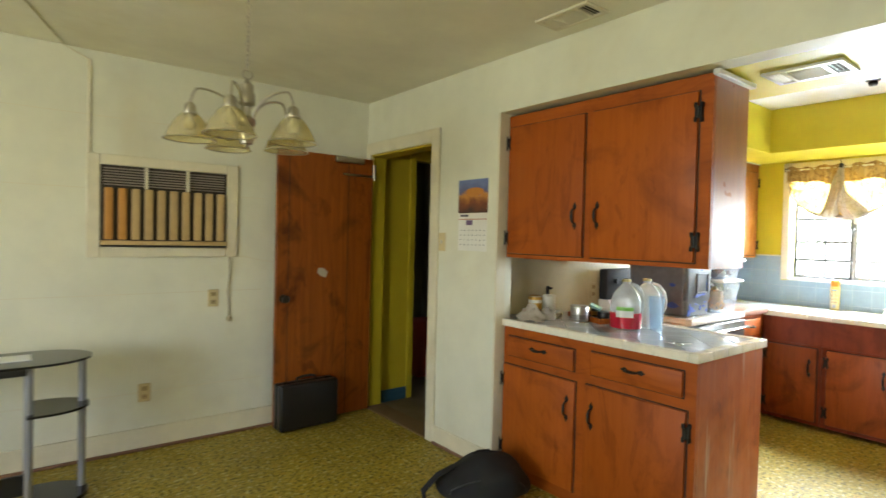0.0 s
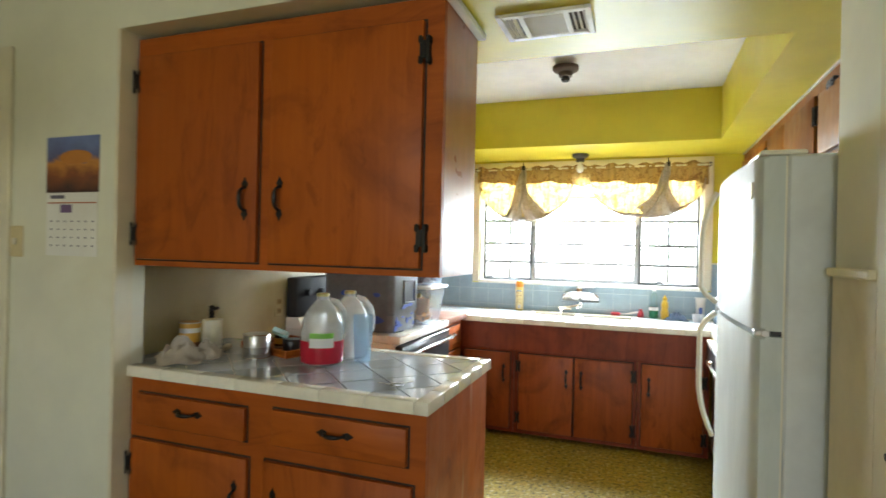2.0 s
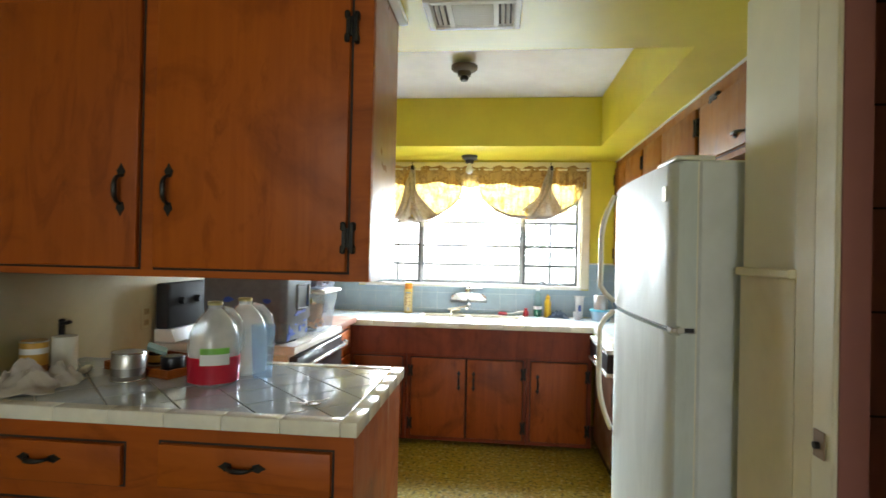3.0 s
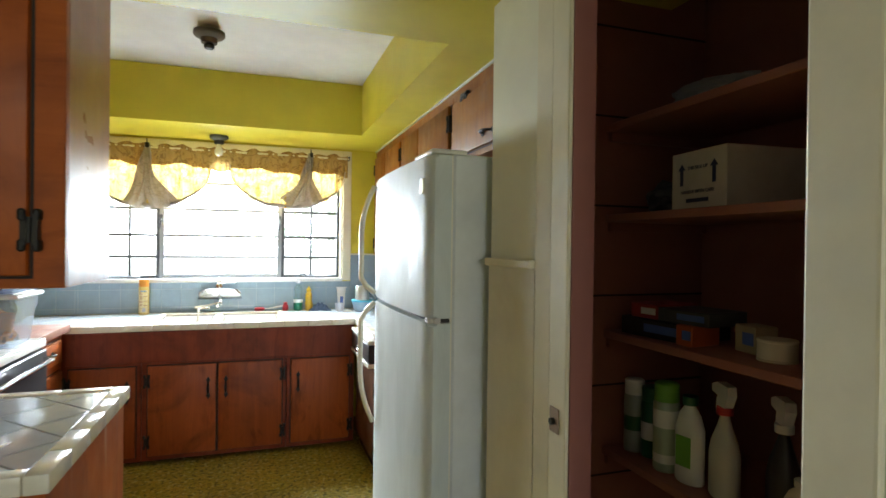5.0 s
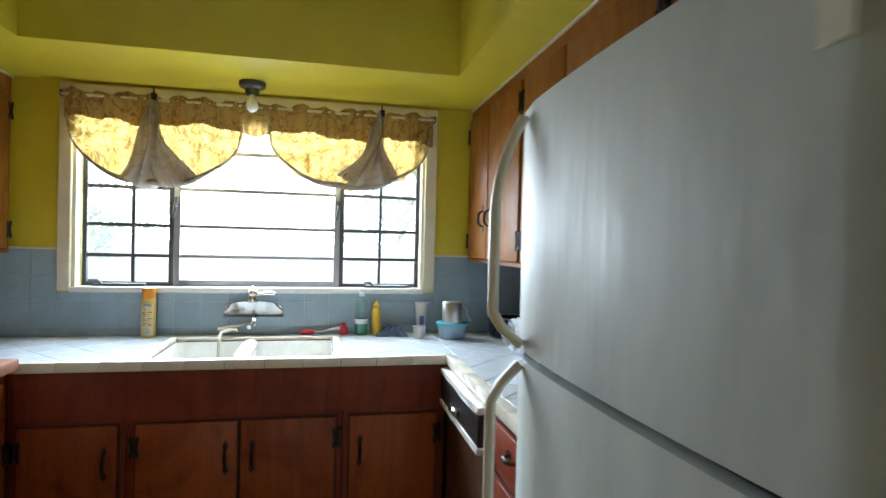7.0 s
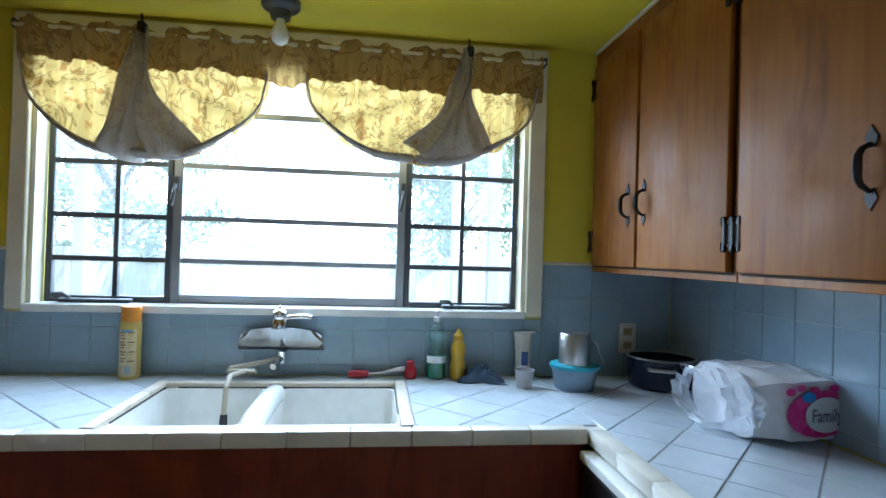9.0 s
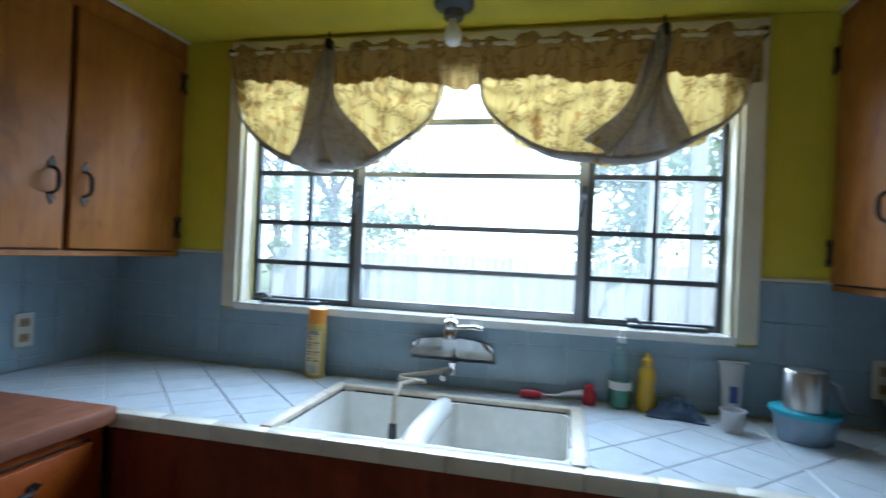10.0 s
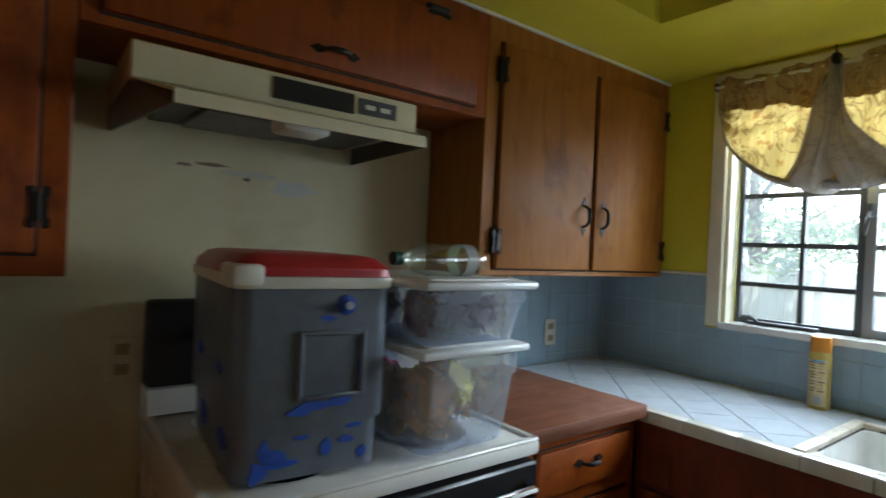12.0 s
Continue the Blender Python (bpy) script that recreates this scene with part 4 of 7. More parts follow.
# ---- hall door ----
def hall_door():
    d = thing("door_1", "stained brown wooden door standing open, darkened and scuffed", "door", (3.324, 4.785, 0.0), 182.0)
    d["kind"] = "structure"
    b = nb()
    box(b, 0.0, 0.775, -0.0, 0.036, 0.012, 1.972, 0.002)
    leaf = part("leaf", b, DOORW, d)
    b = nb()
    lathe(b, [(0.030, 0.0), (0.030, 0.006), (0.012, 0.010), (0.012, 0.030), (0.026, 0.04), (0.028, 0.055), (0.020, 0.066), (0.0, 0.068)], 20)
    bmesh.ops.rotate(b, verts=b.verts, matrix=Matrix.Rotation(radians(-90), 3, "X"))
    bmesh.ops.translate(b, verts=b.verts, vec=(0.725, 0.036, 0.92))
    part("door_knob", b, IRON, leaf, "blackened metal door knob")
    for x, z0, z1 in ((0.215, 0.02, 1.955), (0.69, 0.02, 0.86), (0.69, 0.98, 1.955)):
        b = nb()
        box(b, x - 0.0025, x + 0.0025, 0.0355, 0.0368, z0, z1)
        part("board_joint", b, DARKGAP, leaf, "dark joint between the boards")
    b = nb()
    box(b, 0.10, 0.34, 0.037, 0.075, 1.925, 1.965, 0.006)
    c = part("closer_body", b, NICKEL, leaf, "metal door closer")
    b = nb()
    box(b, -0.02, 0.27, 0.05, 0.062, 1.83, 1.845, 0.003)
    rod(b, (0.0, 0.055, 1.81), (0.0, 0.055, 1.93), 0.013)
    part("closer_arm", b, NICKEL, d, "steel closer arm")
    b = nb()
    prism(b, [(0.395, 0.0365, 1.06), (0.44, 0.0365, 1.075), (0.465, 0.0365, 1.10), (0.455, 0.0365, 1.135), (0.41, 0.0365, 1.13), (0.38, 0.0365, 1.10)], (0, 0.001, 0))
    part("bare_patch", b, paint("bare_patch", (0.55, 0.48, 0.38), 0.7), leaf, "pale bare patch in the varnish")
    for z in (0.25, 1.75):
        b = nb()
        rod(b, (-0.004, 0.018, z - 0.05), (-0.004, 0.018, z + 0.05), 0.007)
        part("hinge", b, NICKEL, d)


hall_door()

# ---- trim and fixed details ----
b = nb()
box(b, DW - 0.016, DW, 3.895, 3.985, 0, 2.108, 0.004)
box(b, DW - 0.016, DW, 4.79, AW - 0.002, 0, 2.108, 0.004)
box(b, DW - 0.016, DW, 3.985, 4.79, 2.015, 2.108, 0.004)
struct("trim_hall_door", b, TRIMC, "cream door casing, chipped and dirty at hand height", "trim")
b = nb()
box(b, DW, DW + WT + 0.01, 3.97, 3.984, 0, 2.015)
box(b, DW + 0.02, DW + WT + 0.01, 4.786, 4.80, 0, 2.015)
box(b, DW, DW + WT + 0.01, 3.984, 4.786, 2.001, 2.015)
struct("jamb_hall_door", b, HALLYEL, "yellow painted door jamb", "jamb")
b = nb()
box(b, -1.98, 2.45, AW - 0.016, AW, 0.012, 0.14, 0.003)
box(b, 2.45, DW, AW - 0.016, AW, 0.012, 0.14, 0.003)
box(b, DW - 0.016, DW, 3.345, 3.893, 0.012, 0.12, 0.003)
struct("baseboard", b, TRIMC, "cream painted baseboard", "baseboard")
b = nb()
box(b, -1.98, DW, AW - 0.03, AW - 0.017, 0.0, 0.02, 0.004)
box(b, DW - 0.03, DW - 0.017, 3.345, 3.893, 0.0, 0.02, 0.004)
struct("shoe_moulding", b, paint("brown_shoe_moulding", (0.2, 0.1, 0.06), 0.5), "brown stained shoe moulding", "trim")
b = nb()
box(b, DW - 0.004, 3.406, 3.336, 3.352, 0, SOF, 0.003)
struct("trim_opening", b, TRIMC, "narrow cream trim strip beside the cabinets", "trim")
b = nb()
box(b, DW + 0.055, 3.74, 2.108, 2.137, 2.085, 2.108, 0.003)
struct("trim_cabinet_top", b, PORC, "white scribe strip over the cabinet end", "trim")
b = nb()
box(b, DW - 0.01, DW + 0.15, 3.984, 4.786, 0.0, 0.014, 0.004)
struct("threshold", b, paint("worn_threshold", (0.16, 0.10, 0.05), 0.6), "worn wooden door threshold", "threshold")
b = nb()
box(b, 3.69, 6.458, 0.886, 0.894, 2.104, 2.113)
box(b, 3.69, 6.458, 3.16, 3.169, 2.104, 2.113)
struct("trim_soffit", b, PORC, "white caulked scribe strip over the wall cabinets", "trim")

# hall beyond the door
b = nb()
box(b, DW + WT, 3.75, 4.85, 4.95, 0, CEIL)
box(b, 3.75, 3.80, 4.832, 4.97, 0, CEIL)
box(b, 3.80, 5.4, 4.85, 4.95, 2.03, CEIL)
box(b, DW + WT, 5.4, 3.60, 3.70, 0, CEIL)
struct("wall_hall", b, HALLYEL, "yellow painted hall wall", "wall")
b = nb()
box(b, DW + WT + 0.005, 3.748, 4.836, 4.849, 0, 0.1, 0.003)
struct("baseboard_hall", b, BLUEBASE, "dark blue hall baseboard", "baseboard")
# The back room's darkness is put into this grey wall colour.
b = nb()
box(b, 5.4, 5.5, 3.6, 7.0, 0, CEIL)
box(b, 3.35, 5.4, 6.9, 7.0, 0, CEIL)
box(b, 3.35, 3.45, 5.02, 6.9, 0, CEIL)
struct("wall_back_room", b, paint("room_shade_paint", (0.25, 0.24, 0.2), 0.6), "wall of the room beyond the hall, coloured dim for shade", "wall")
b = nb()
box(b, 3.455, 5.5, 3.62, 7.0, -0.05, 0.0)
struct("floor_hall", b, paint("brown_hall_floor", (0.13, 0.10, 0.05), 0.5, (0.6, 0.5, 0.4), 0.6, 3), "worn brown hall floor", "floor")
b = nb()
box(b, 3.455, 5.5, 3.6, 7.0, CEIL, CEIL + 0.05)
struct("ceiling_hall", b, CEILING, "dim hall ceiling", "ceiling")
b = nb()
box(b, 4.2, 4.5, 5.3, 5.6, 0.0, 0.55, 0.03, 2)
mono("laundry_bag", b, paint("red_cloth", (0.35, 0.04, 0.03), 0.8), "dull red cloth bag on the dim room floor", "bag")


def louvre_vent(name, label, at, w, l, frame_mat, down=True):
    """A ceiling register with a frame, a dark centre and end louvres."""
    v = thing(name, label, "vent", at)
    for x0, x1, y0, y1 in ((-w / 2, w / 2, -l / 2, -l / 2 + 0.02), (-w / 2, w / 2, l / 2 - 0.02, l / 2), (-w / 2, -w / 2 + 0.025, -l / 2 + 0.02, l / 2 - 0.02), (w / 2 - 0.025, w / 2, -l / 2 + 0.02, l / 2 - 0.02)):
        b = nb()
        box(b, x0, x1, y0, y1, -0.012, 0, 0.003)
        part("frame", b, frame_mat, v)
    # Flat dark plate stands in for the duct's shade.
    b = nb()
    box(b, -w / 2 + 0.02, w / 2 - 0.02, -l / 2 + 0.02, l / 2 - 0.02, -0.003, 0)
    part("duct", b, DARKGAP, v, "dark plate in place of the shaded duct behind the louvres")
    for k in (-1, 1):
        b = nb()
        box(b, -w / 2 + 0.025, w / 2 - 0.025, k * l * 0.24 - 0.008, k * l * 0.24 + 0.008, -0.011, -0.003)
        part("bar", b, frame_mat, v)
        for i in range(3):
            b = nb()
            y = k * (l * 0.30 + i * l * 0.055)
            prism(b, [(-w / 2 + 0.03, y, -0.004), (w / 2 - 0.03, y, -0.004), (w / 2 - 0.03, y + 0.008 * k, -0.012), (-w / 2 + 0.03, y + 0.008 * k, -0.012)], (0, 0.002, 0))
            part("louvre", b, frame_mat, v)
    for i in range(12):
        b = nb()
        x = -w / 2 + 0.035 + i * (w - 0.07) / 11
        prism(b, [(x, -l * 0.21, -0.003), (x, l * 0.21, -0.003), (x + 0.004, l * 0.21, -0.010), (x + 0.004, -l * 0.21, -0.010)], (0.0012, 0, 0))
        part("slat", b, STEEL if down else frame_mat, v)
    return v


louvre_vent("kitchen_ceiling_vent", "white metal ceiling register with a rusty dark centre", (3.72, 1.895, SOF - 0.001), 0.21, 0.298, PORC)
louvre_vent("dining_ceiling_vent", "tan metal ceiling register with dirty louvres", (3.147, 2.69, CEIL - 0.001), 0.168, 0.305, TRIMC, False)


PLATE = paint("yellowed_plate_plastic", (0.60, 0.50, 0.27), 0.38)
RECEPT = paint("tan_receptacle", (0.36, 0.27, 0.13), 0.5)


def wall_plate(name, label, f, u, z, kind="outlet", w=0.07, h=0.115, plate=None):
    o = thing(name, label, "switch" if kind == "switch" else "outlet", tuple(f.p(u, 0, z)))
    b = nb()
    f.box(b, u - w / 2, u + w / 2, 0, 0.006, z - h / 2, z + h / 2, 0.003)
    wpart("cover_plate", b, plate or PLATE, o)
    if kind == "switch":
        b = nb()
        f.box(b, u - 0.005, u + 0.005, 0.006, 0.016, z - 0.012, z + 0.012, 0.002)
        wpart("toggle", b, PLASTW, o)
    else:
        for k in (-1, 1):
            b = nb()
            f.box(b, u - 0.017, u + 0.017, 0.006, 0.009, z + k * 0.026 - 0.014, z + k * 0.026 + 0.014, 0.002)
            r = wpart("receptacle", b, RECEPT, o)
            for s in (-1, 1):
                b = nb()
                f.box(b, u + s * 0.006 - 0.001, u + s * 0.006 + 0.001, 0.009, 0.0096, z + k * 0.026 - 0.004, z + k * 0.026 + 0.006)
                wpart("slot", b, BLACKP, r)
    return o


FN, FE = Face("y", AW, -1), Face("x", DW, -1)
wall_plate("wall_outlet", "yellowed outlet plate on the cream wall", FN, 2.165, 0.935)
wall_plate("wall_outlet", "yellowed outlet plate low on the cream wall", FN, 1.76, 0.36)
wall_plate("light_switch", "cream light switch beside the hall door", FE, 3.86, 1.35, "switch", 0.075, 0.12)
wall_plate("wall_outlet", "beige outlet plate on the blue tiles", Face("y", KY1 - 0.009, -1), 6.08, 1.0, plate=PLASTW)
wall_plate("wall_outlet", "beige outlet plate on the blue tile splashback", Face("x", KX1 - 0.009, -1), 0.74, 1.01, plate=PLASTW)
wall_plate("wall_outlet", "painted-over outlet plate on the greasy wall", Face("y", KY1, -1), 4.44, 1.02, plate=STOVEWALL)


# ---- dining room things ----
def air_conditioner():
    a = thing("wall_air_conditioner", "old wood-grain wall air conditioner in a cream frame", "air conditioner", (1.82, AW, 1.2))
    for u0, u1, z0, z1 in ((1.365, 1.435, 1.185, 1.815), (2.185, 2.26, 1.185, 1.815), (1.435, 2.185, 1.752, 1.815), (1.435, 2.185, 1.185, 1.248)):
        b = nb()
        FN.box(b, u0, u1, 0, 0.022, z0, z1, 0.004)
        wpart("frame", b, TRIMC, a)
    # Backing near black: the shade between louvres and slats is in its colour.
    b = nb()
    FN.box(b, 1.437, 2.183, 0.0, 0.016, 1.25, 1.75)
    wpart("backing", b, paint("brown_shadow_panel", (0.04, 0.032, 0.022), 0.6), a, "recessed panel, coloured dark for the shade between slats")
    for i in range(3):
        u = 1.45 + i * 0.245
        for j in range(7):
            b = nb()
            z = 1.628 + j * 0.0165
            prism(b, [FN.p(u, 0.018, z), FN.p(u + 0.225, 0.018, z), FN.p(u + 0.225, 0.030, z + 0.003), FN.p(u, 0.030, z + 0.003)], (0, 0, 0.004))
            wpart("louvre", b, paint("bronze_louvre", (0.36, 0.31, 0.27), 0.4) if not (i or j) else bpy.data.materials["bronze_louvre"], a)
        if i:
            b = nb()
            FN.box(b, u - 0.019, u - 0.001, 0.016, 0.044, 1.615, 1.75, 0.002)
            wpart("divider", b, TRIMC, a)
    SL = paint("tan_slat", (0.52, 0.37, 0.17), 0.45, (0.7, 0.55, 0.35), 0.4, 8)
    SO = paint("orange_slat", (0.50, 0.24, 0.055), 0.45, (0.7, 0.55, 0.35), 0.4, 8)
    for i in range(10):
        u = 1.452 + i * 0.0735
        b = nb()
        FN.box(b, u + 0.004, u + 0.05, 0.016, 0.046 if i % 2 else 0.04, 1.295, 1.612, 0.006, 2)
        wpart("slat", b, SO if i < 2 else SL, a, "orange-stained slat" if i < 2 else "")
    b = nb()
    FN.box(b, 1.437, 2.183, 0.016, 0.05, 1.262, 1.29, 0.006, 2)
    wpart("bottom_rail", b, SL, a)
    b = nb()
    FN.box(b, 1.437, 2.183, 0.016, 0.04, 1.25, 1.26, 0.002)
    wpart("drip_edge", b, BLACKP, a)
    a.location, a.scale = (1.885, AW, 1.226), (0.9705, 1, 0.98)


air_conditioner()
b = nb()
tube(b, [(2.262, AW - 0.008, 1.24), (2.272, AW - 0.01, 1.12), (2.257, AW - 0.012, 0.98), (2.268, AW - 0.01, 0.85), (2.265, AW - 0.012, 0.80)], 0.005, 6)
box(b, 2.25, 2.28, AW - 0.035, AW - 0.004, 0.775, 0.805, 0.006)
mono("power_cord", b, paint("beige_cord", (0.42, 0.36, 0.25), 0.5), "beige cord with a plug hanging from the air conditioner", "cord")
b = nb()
box(b, 1.445, 1.463, AW - 0.012, AW, 1.815, 2.37, 0.003)
mono("cable_raceway", b, TRIMC, "painted-over upright cable raceway on the wall", "cable")
b = nb()
tube(b, [(1.454, AW - 0.005, 2.37), (1.33, AW - 0.006, CEIL - 0.004), (1.12, AW - 0.7, CEIL - 0.005), (0.8, AW - 1.4, CEIL - 0.005)], 0.005, 6)
mono("surface_cable", b, TRIMC, "thin painted cable running up over the ceiling", "cable")
b = nb()
tube(b, [(2.28, AW - 0.004, 1.21), (2.36, AW - 0.004, 1.215), (2.47, AW - 0.004, 1.19), (2.6, AW - 0.004, 1.17)], 0.003, 6)
mono("surface_cable", b, TRIMC, "thin painted cable running along the wall", "cable")


def chandelier():
    c = thing("chandelier", "brushed nickel chandelier with five smoky glass bell shades", "chandelier", (1.858, 3.30, 1.764))
    b = nb()
    lathe(b, [(0.004, -0.045), (0.009, -0.038), (0.012, -0.028), (0.026, -0.024), (0.030, 0.0), (0.032, 0.01), (0.032, 0.05), (0.026, 0.06), (0.036, 0.075), (0.036, 0.10), (0.016, 0.115), (0.016, 0.16), (0.034, 0.175), (0.034, 0.225), (0.026, 0.235), (0.026, 0.27), (0.010, 0.285), (0.006, 0.30)], 20)
    part("hub", b, NICKEL, c)
    b = nb()
    tube(b, [(0.022 * math.cos(i * math.pi / 8), 0, 0.32 + 0.022 * math.sin(i * math.pi / 8)) for i in range(17)], 0.004, 6)
    part("loop", b, NICKEL, c)
    n = 19
    for i in range(n):
        b = nb()
        z0 = 0.345 + i * 0.0235
        ax = (1, 0) if i % 2 else (0, 1)
        tube(b, [(ax[0] * 0.007 * math.cos(k * math.pi / 5), ax[1] * 0.007 * math.cos(k * math.pi / 5), z0 + 0.012 + 0.016 * math.sin(k * math.pi / 5)) for k in range(11)], 0.0022, 5)
        part("chain_link", b, NICKEL, c)
    b = nb()
    lathe(b, [(0.06, 0.812), (0.055, 0.796), (0.02, 0.784), (0.006, 0.774)], 20)
    part("ceiling_rose", b, NICKEL, c)
    SH = clear_plastic("smoky_shade_glass", (0.88, 0.84, 0.66), 0.2, 0.08)
    for k in range(5):
        a = radians(20 + 72 * k)
        u = Vector((math.cos(a), math.sin(a), 0))
        R = 0.225
        b = nb()
        pts = []
        for i in range(14):
            t = i / 13
            ang = math.pi * t
            r = 0.03 + (R - 0.03) * (0.5 - 0.5 * math.cos(ang * 1.0)) if t > 0.0 else 0.03
            z = 0.09 + 0.15 * math.sin(min(1.0, t * 1.15) * math.pi * 0.62) - (0.02 * t if t < 0.8 else 0.016 + (t - 0.8) * 0.36)
            pts.append(u * r + Vector((0, 0, z)))
        tube(b, pts, 0.006, 8)
        arm = part("arm", b, NICKEL, c)
        top = pts[-1].z
        b = nb()
        lathe(b, [(0.012, top + 0.012), (0.022, top), (0.024, top - 0.03), (0.03, top - 0.034), (0.03, top - 0.045)], 18, u * R)
        s = part("socket", b, NICKEL, c)
        b = nb()
        prof = [(0.028, -0.040), (0.046, -0.058), (0.066, -0.088), (0.082, -0.122), (0.093, -0.152), (0.102, -0.166)]
        lathe(b, [(r, top + z) for r, z in prof] + [(r - 0.003, top + z - 0.001) for r, z in prof[::-1]], 28, u * R, False)
        sh = part("shade", b, SH, c, "smoky glass bell shade")
        b = nb()
        lathe(b, [(0.1025, top - 0.1645), (0.104, top - 0.167), (0.1025, top - 0.1695), (0.098, top - 0.168)], 28, u * R, False)
        part("shade_rim", b, NICKEL, sh)
        b = nb()
        lathe(b, [(0.012, top - 0.045), (0.012, top - 0.06), (0.026, top - 0.085), (0.028, top - 0.10), (0.018, top - 0.118), (0.0, top - 0.124)], 16, u * R)
        part("bulb", b, PORC, s, "unlit frosted bulb")

    c.scale = (0.94, 0.94, 0.82)


chandelier()


def tiered_table():
    t = thing("tiered_glass_table", "black glass console table with rounded end and grey posts", "table", (1.06, 4.31, 0.0))
    G = paint("black_table_glass", (0.015, 0.015, 0.016), 0.08, vary=0.2)
    P = paint("grey_metal_post", (0.28, 0.29, 0.32), 0.4, metal=0.5)

    def lobe(x0, xe, ry, z, th, n=20):
        b = nb()
        pts = [(x0, -ry, z), ]
        for i in range(n + 1):
            a = -math.pi / 2 + math.pi * i / n
            pts.append((xe - ry * 1.25 + ry * 1.25 * math.cos(a), ry * math.sin(a), z))
        pts.append((x0, ry, z))
        return prism(b, pts, (0, 0, th))

    part("tabletop", lobe(-0.65, 0.37, 0.19, 0.735, 0.012), G, t, "glossy black glass top")
    part("middle_shelf", lobe(0.10, 0.36, 0.15, 0.49, 0.012), G, t)
    part("bottom_shelf", lobe(0.10, 0.36, 0.16, 0.045, 0.02), G, t)
    for x, y in ((0.11, -0.10), (0.33, 0.03), (0.11, 0.12)):
        b = nb()
        rod(b, (x, y, 0.0), (x, y, 0.734), 0.017, n=14)
        part("post", b, P, t)
    b = nb()
    box(b, -0.65, 0.10, -0.02, 0.0, 0.09, 0.19, 0.003)
    part("brace", b, BLACKP, t)
    b = nb()
    box(b, -0.65, 0.10, -0.15, -0.13, 0.695, 0.734, 0.003)
    part("apron", b, BLACKP, t)


tiered_table()
b = nb()
box(b, 0.81, 1.18, 4.26, 4.40, 0.7475, 0.751)
mono("paper_sheet", b, paint("white_paper", (0.75, 0.75, 0.72), 0.7), "white sheets of paper lying on the glass table", "paper", smooth=False)


def briefcase():
    c = thing("briefcase", "black hard-sided case standing against the open door", "case", (2.765, 4.675, 0.0), 2.0)
    for y0, y1 in ((-0.075, -0.002), (0.002, 0.06)):
        b = nb()
        box(b, -0.22, 0.22, y0, y1, 0.012, 0.33, 0.016, 3)
        part("shell", b, BLACKP, c)
    b = nb()
    tube(b, [(-0.075, 0, 0.325), (-0.07, 0, 0.355), (-0.03, 0, 0.365), (0.03, 0, 0.365), (0.07, 0, 0.355), (0.075, 0, 0.325)], 0.009, 8)
    part("handle", b, BLACKP, c)
    for x in (-0.16, 0.16):
        b = nb()
        box(b, x - 0.02, x + 0.02, -0.014, 0.014, 0.322, 0.338, 0.003)
        part("clasp", b, IRON, c)
        b = nb()
        rod(b, (x, 0, 0.0), (x, 0, 0.014), 0.012)
        part("foot", b, BLACKP, c)


briefcase()


def backpack():
    p = thing("backpack", "black fabric backpack slumped on the floor by the cabinet", "bag", (3.05, 3.10, 0.0), -32)
    b = nb()
    bmesh.ops.create_icosphere(b, subdivisions=4, radius=1.0)
    for v in b.verts:
        q = v.co.copy()
        z = q.z
        q.x *= 0.25 * (1 - 0.12 * z)
        q.y *= 0.17 * (1 - 0.1 * q.x)
        q.z = 0.115 + 0.115 * z + 0.03 * math.sin(q.x * 9 + 1) * (z > 0)
        k = noise.noise(q * 9) * 0.018
        v.co = q + v.normal * k
        v.co.z = max(0.002, v.co.z)
    part("main_bag", b, BLACK, p)
    b = nb()
    tube(b, [(-0.16, -0.02, 0.20), (-0.25, -0.05, 0.17), (-0.32, -0.05, 0.09), (-0.31, -0.08, 0.02), (-0.25, -0.12, 0.012), (-0.18, -0.14, 0.05)], 0.022, 8, 0.45)
    part("shoulder_strap", b, BLACK, p)
    b = nb()
    tube(b, [(-0.06, 0.02, 0.238), (-0.03, 0.02, 0.262), (0.03, 0.03, 0.262), (0.06, 0.03, 0.24)], 0.009, 8, 0.5)
    part("grab_loop", b, BLACK, p)
    b = nb()
    tube(b, [(0.20 * math.cos(a), -0.14 + 0.02 * math.sin(a * 2), 0.11 + 0.07 * math.sin(a)) for a in [i * math.pi / 10 for i in range(11)]], 0.004, 6)
    part("zip", b, BLACKP, p)


backpack()


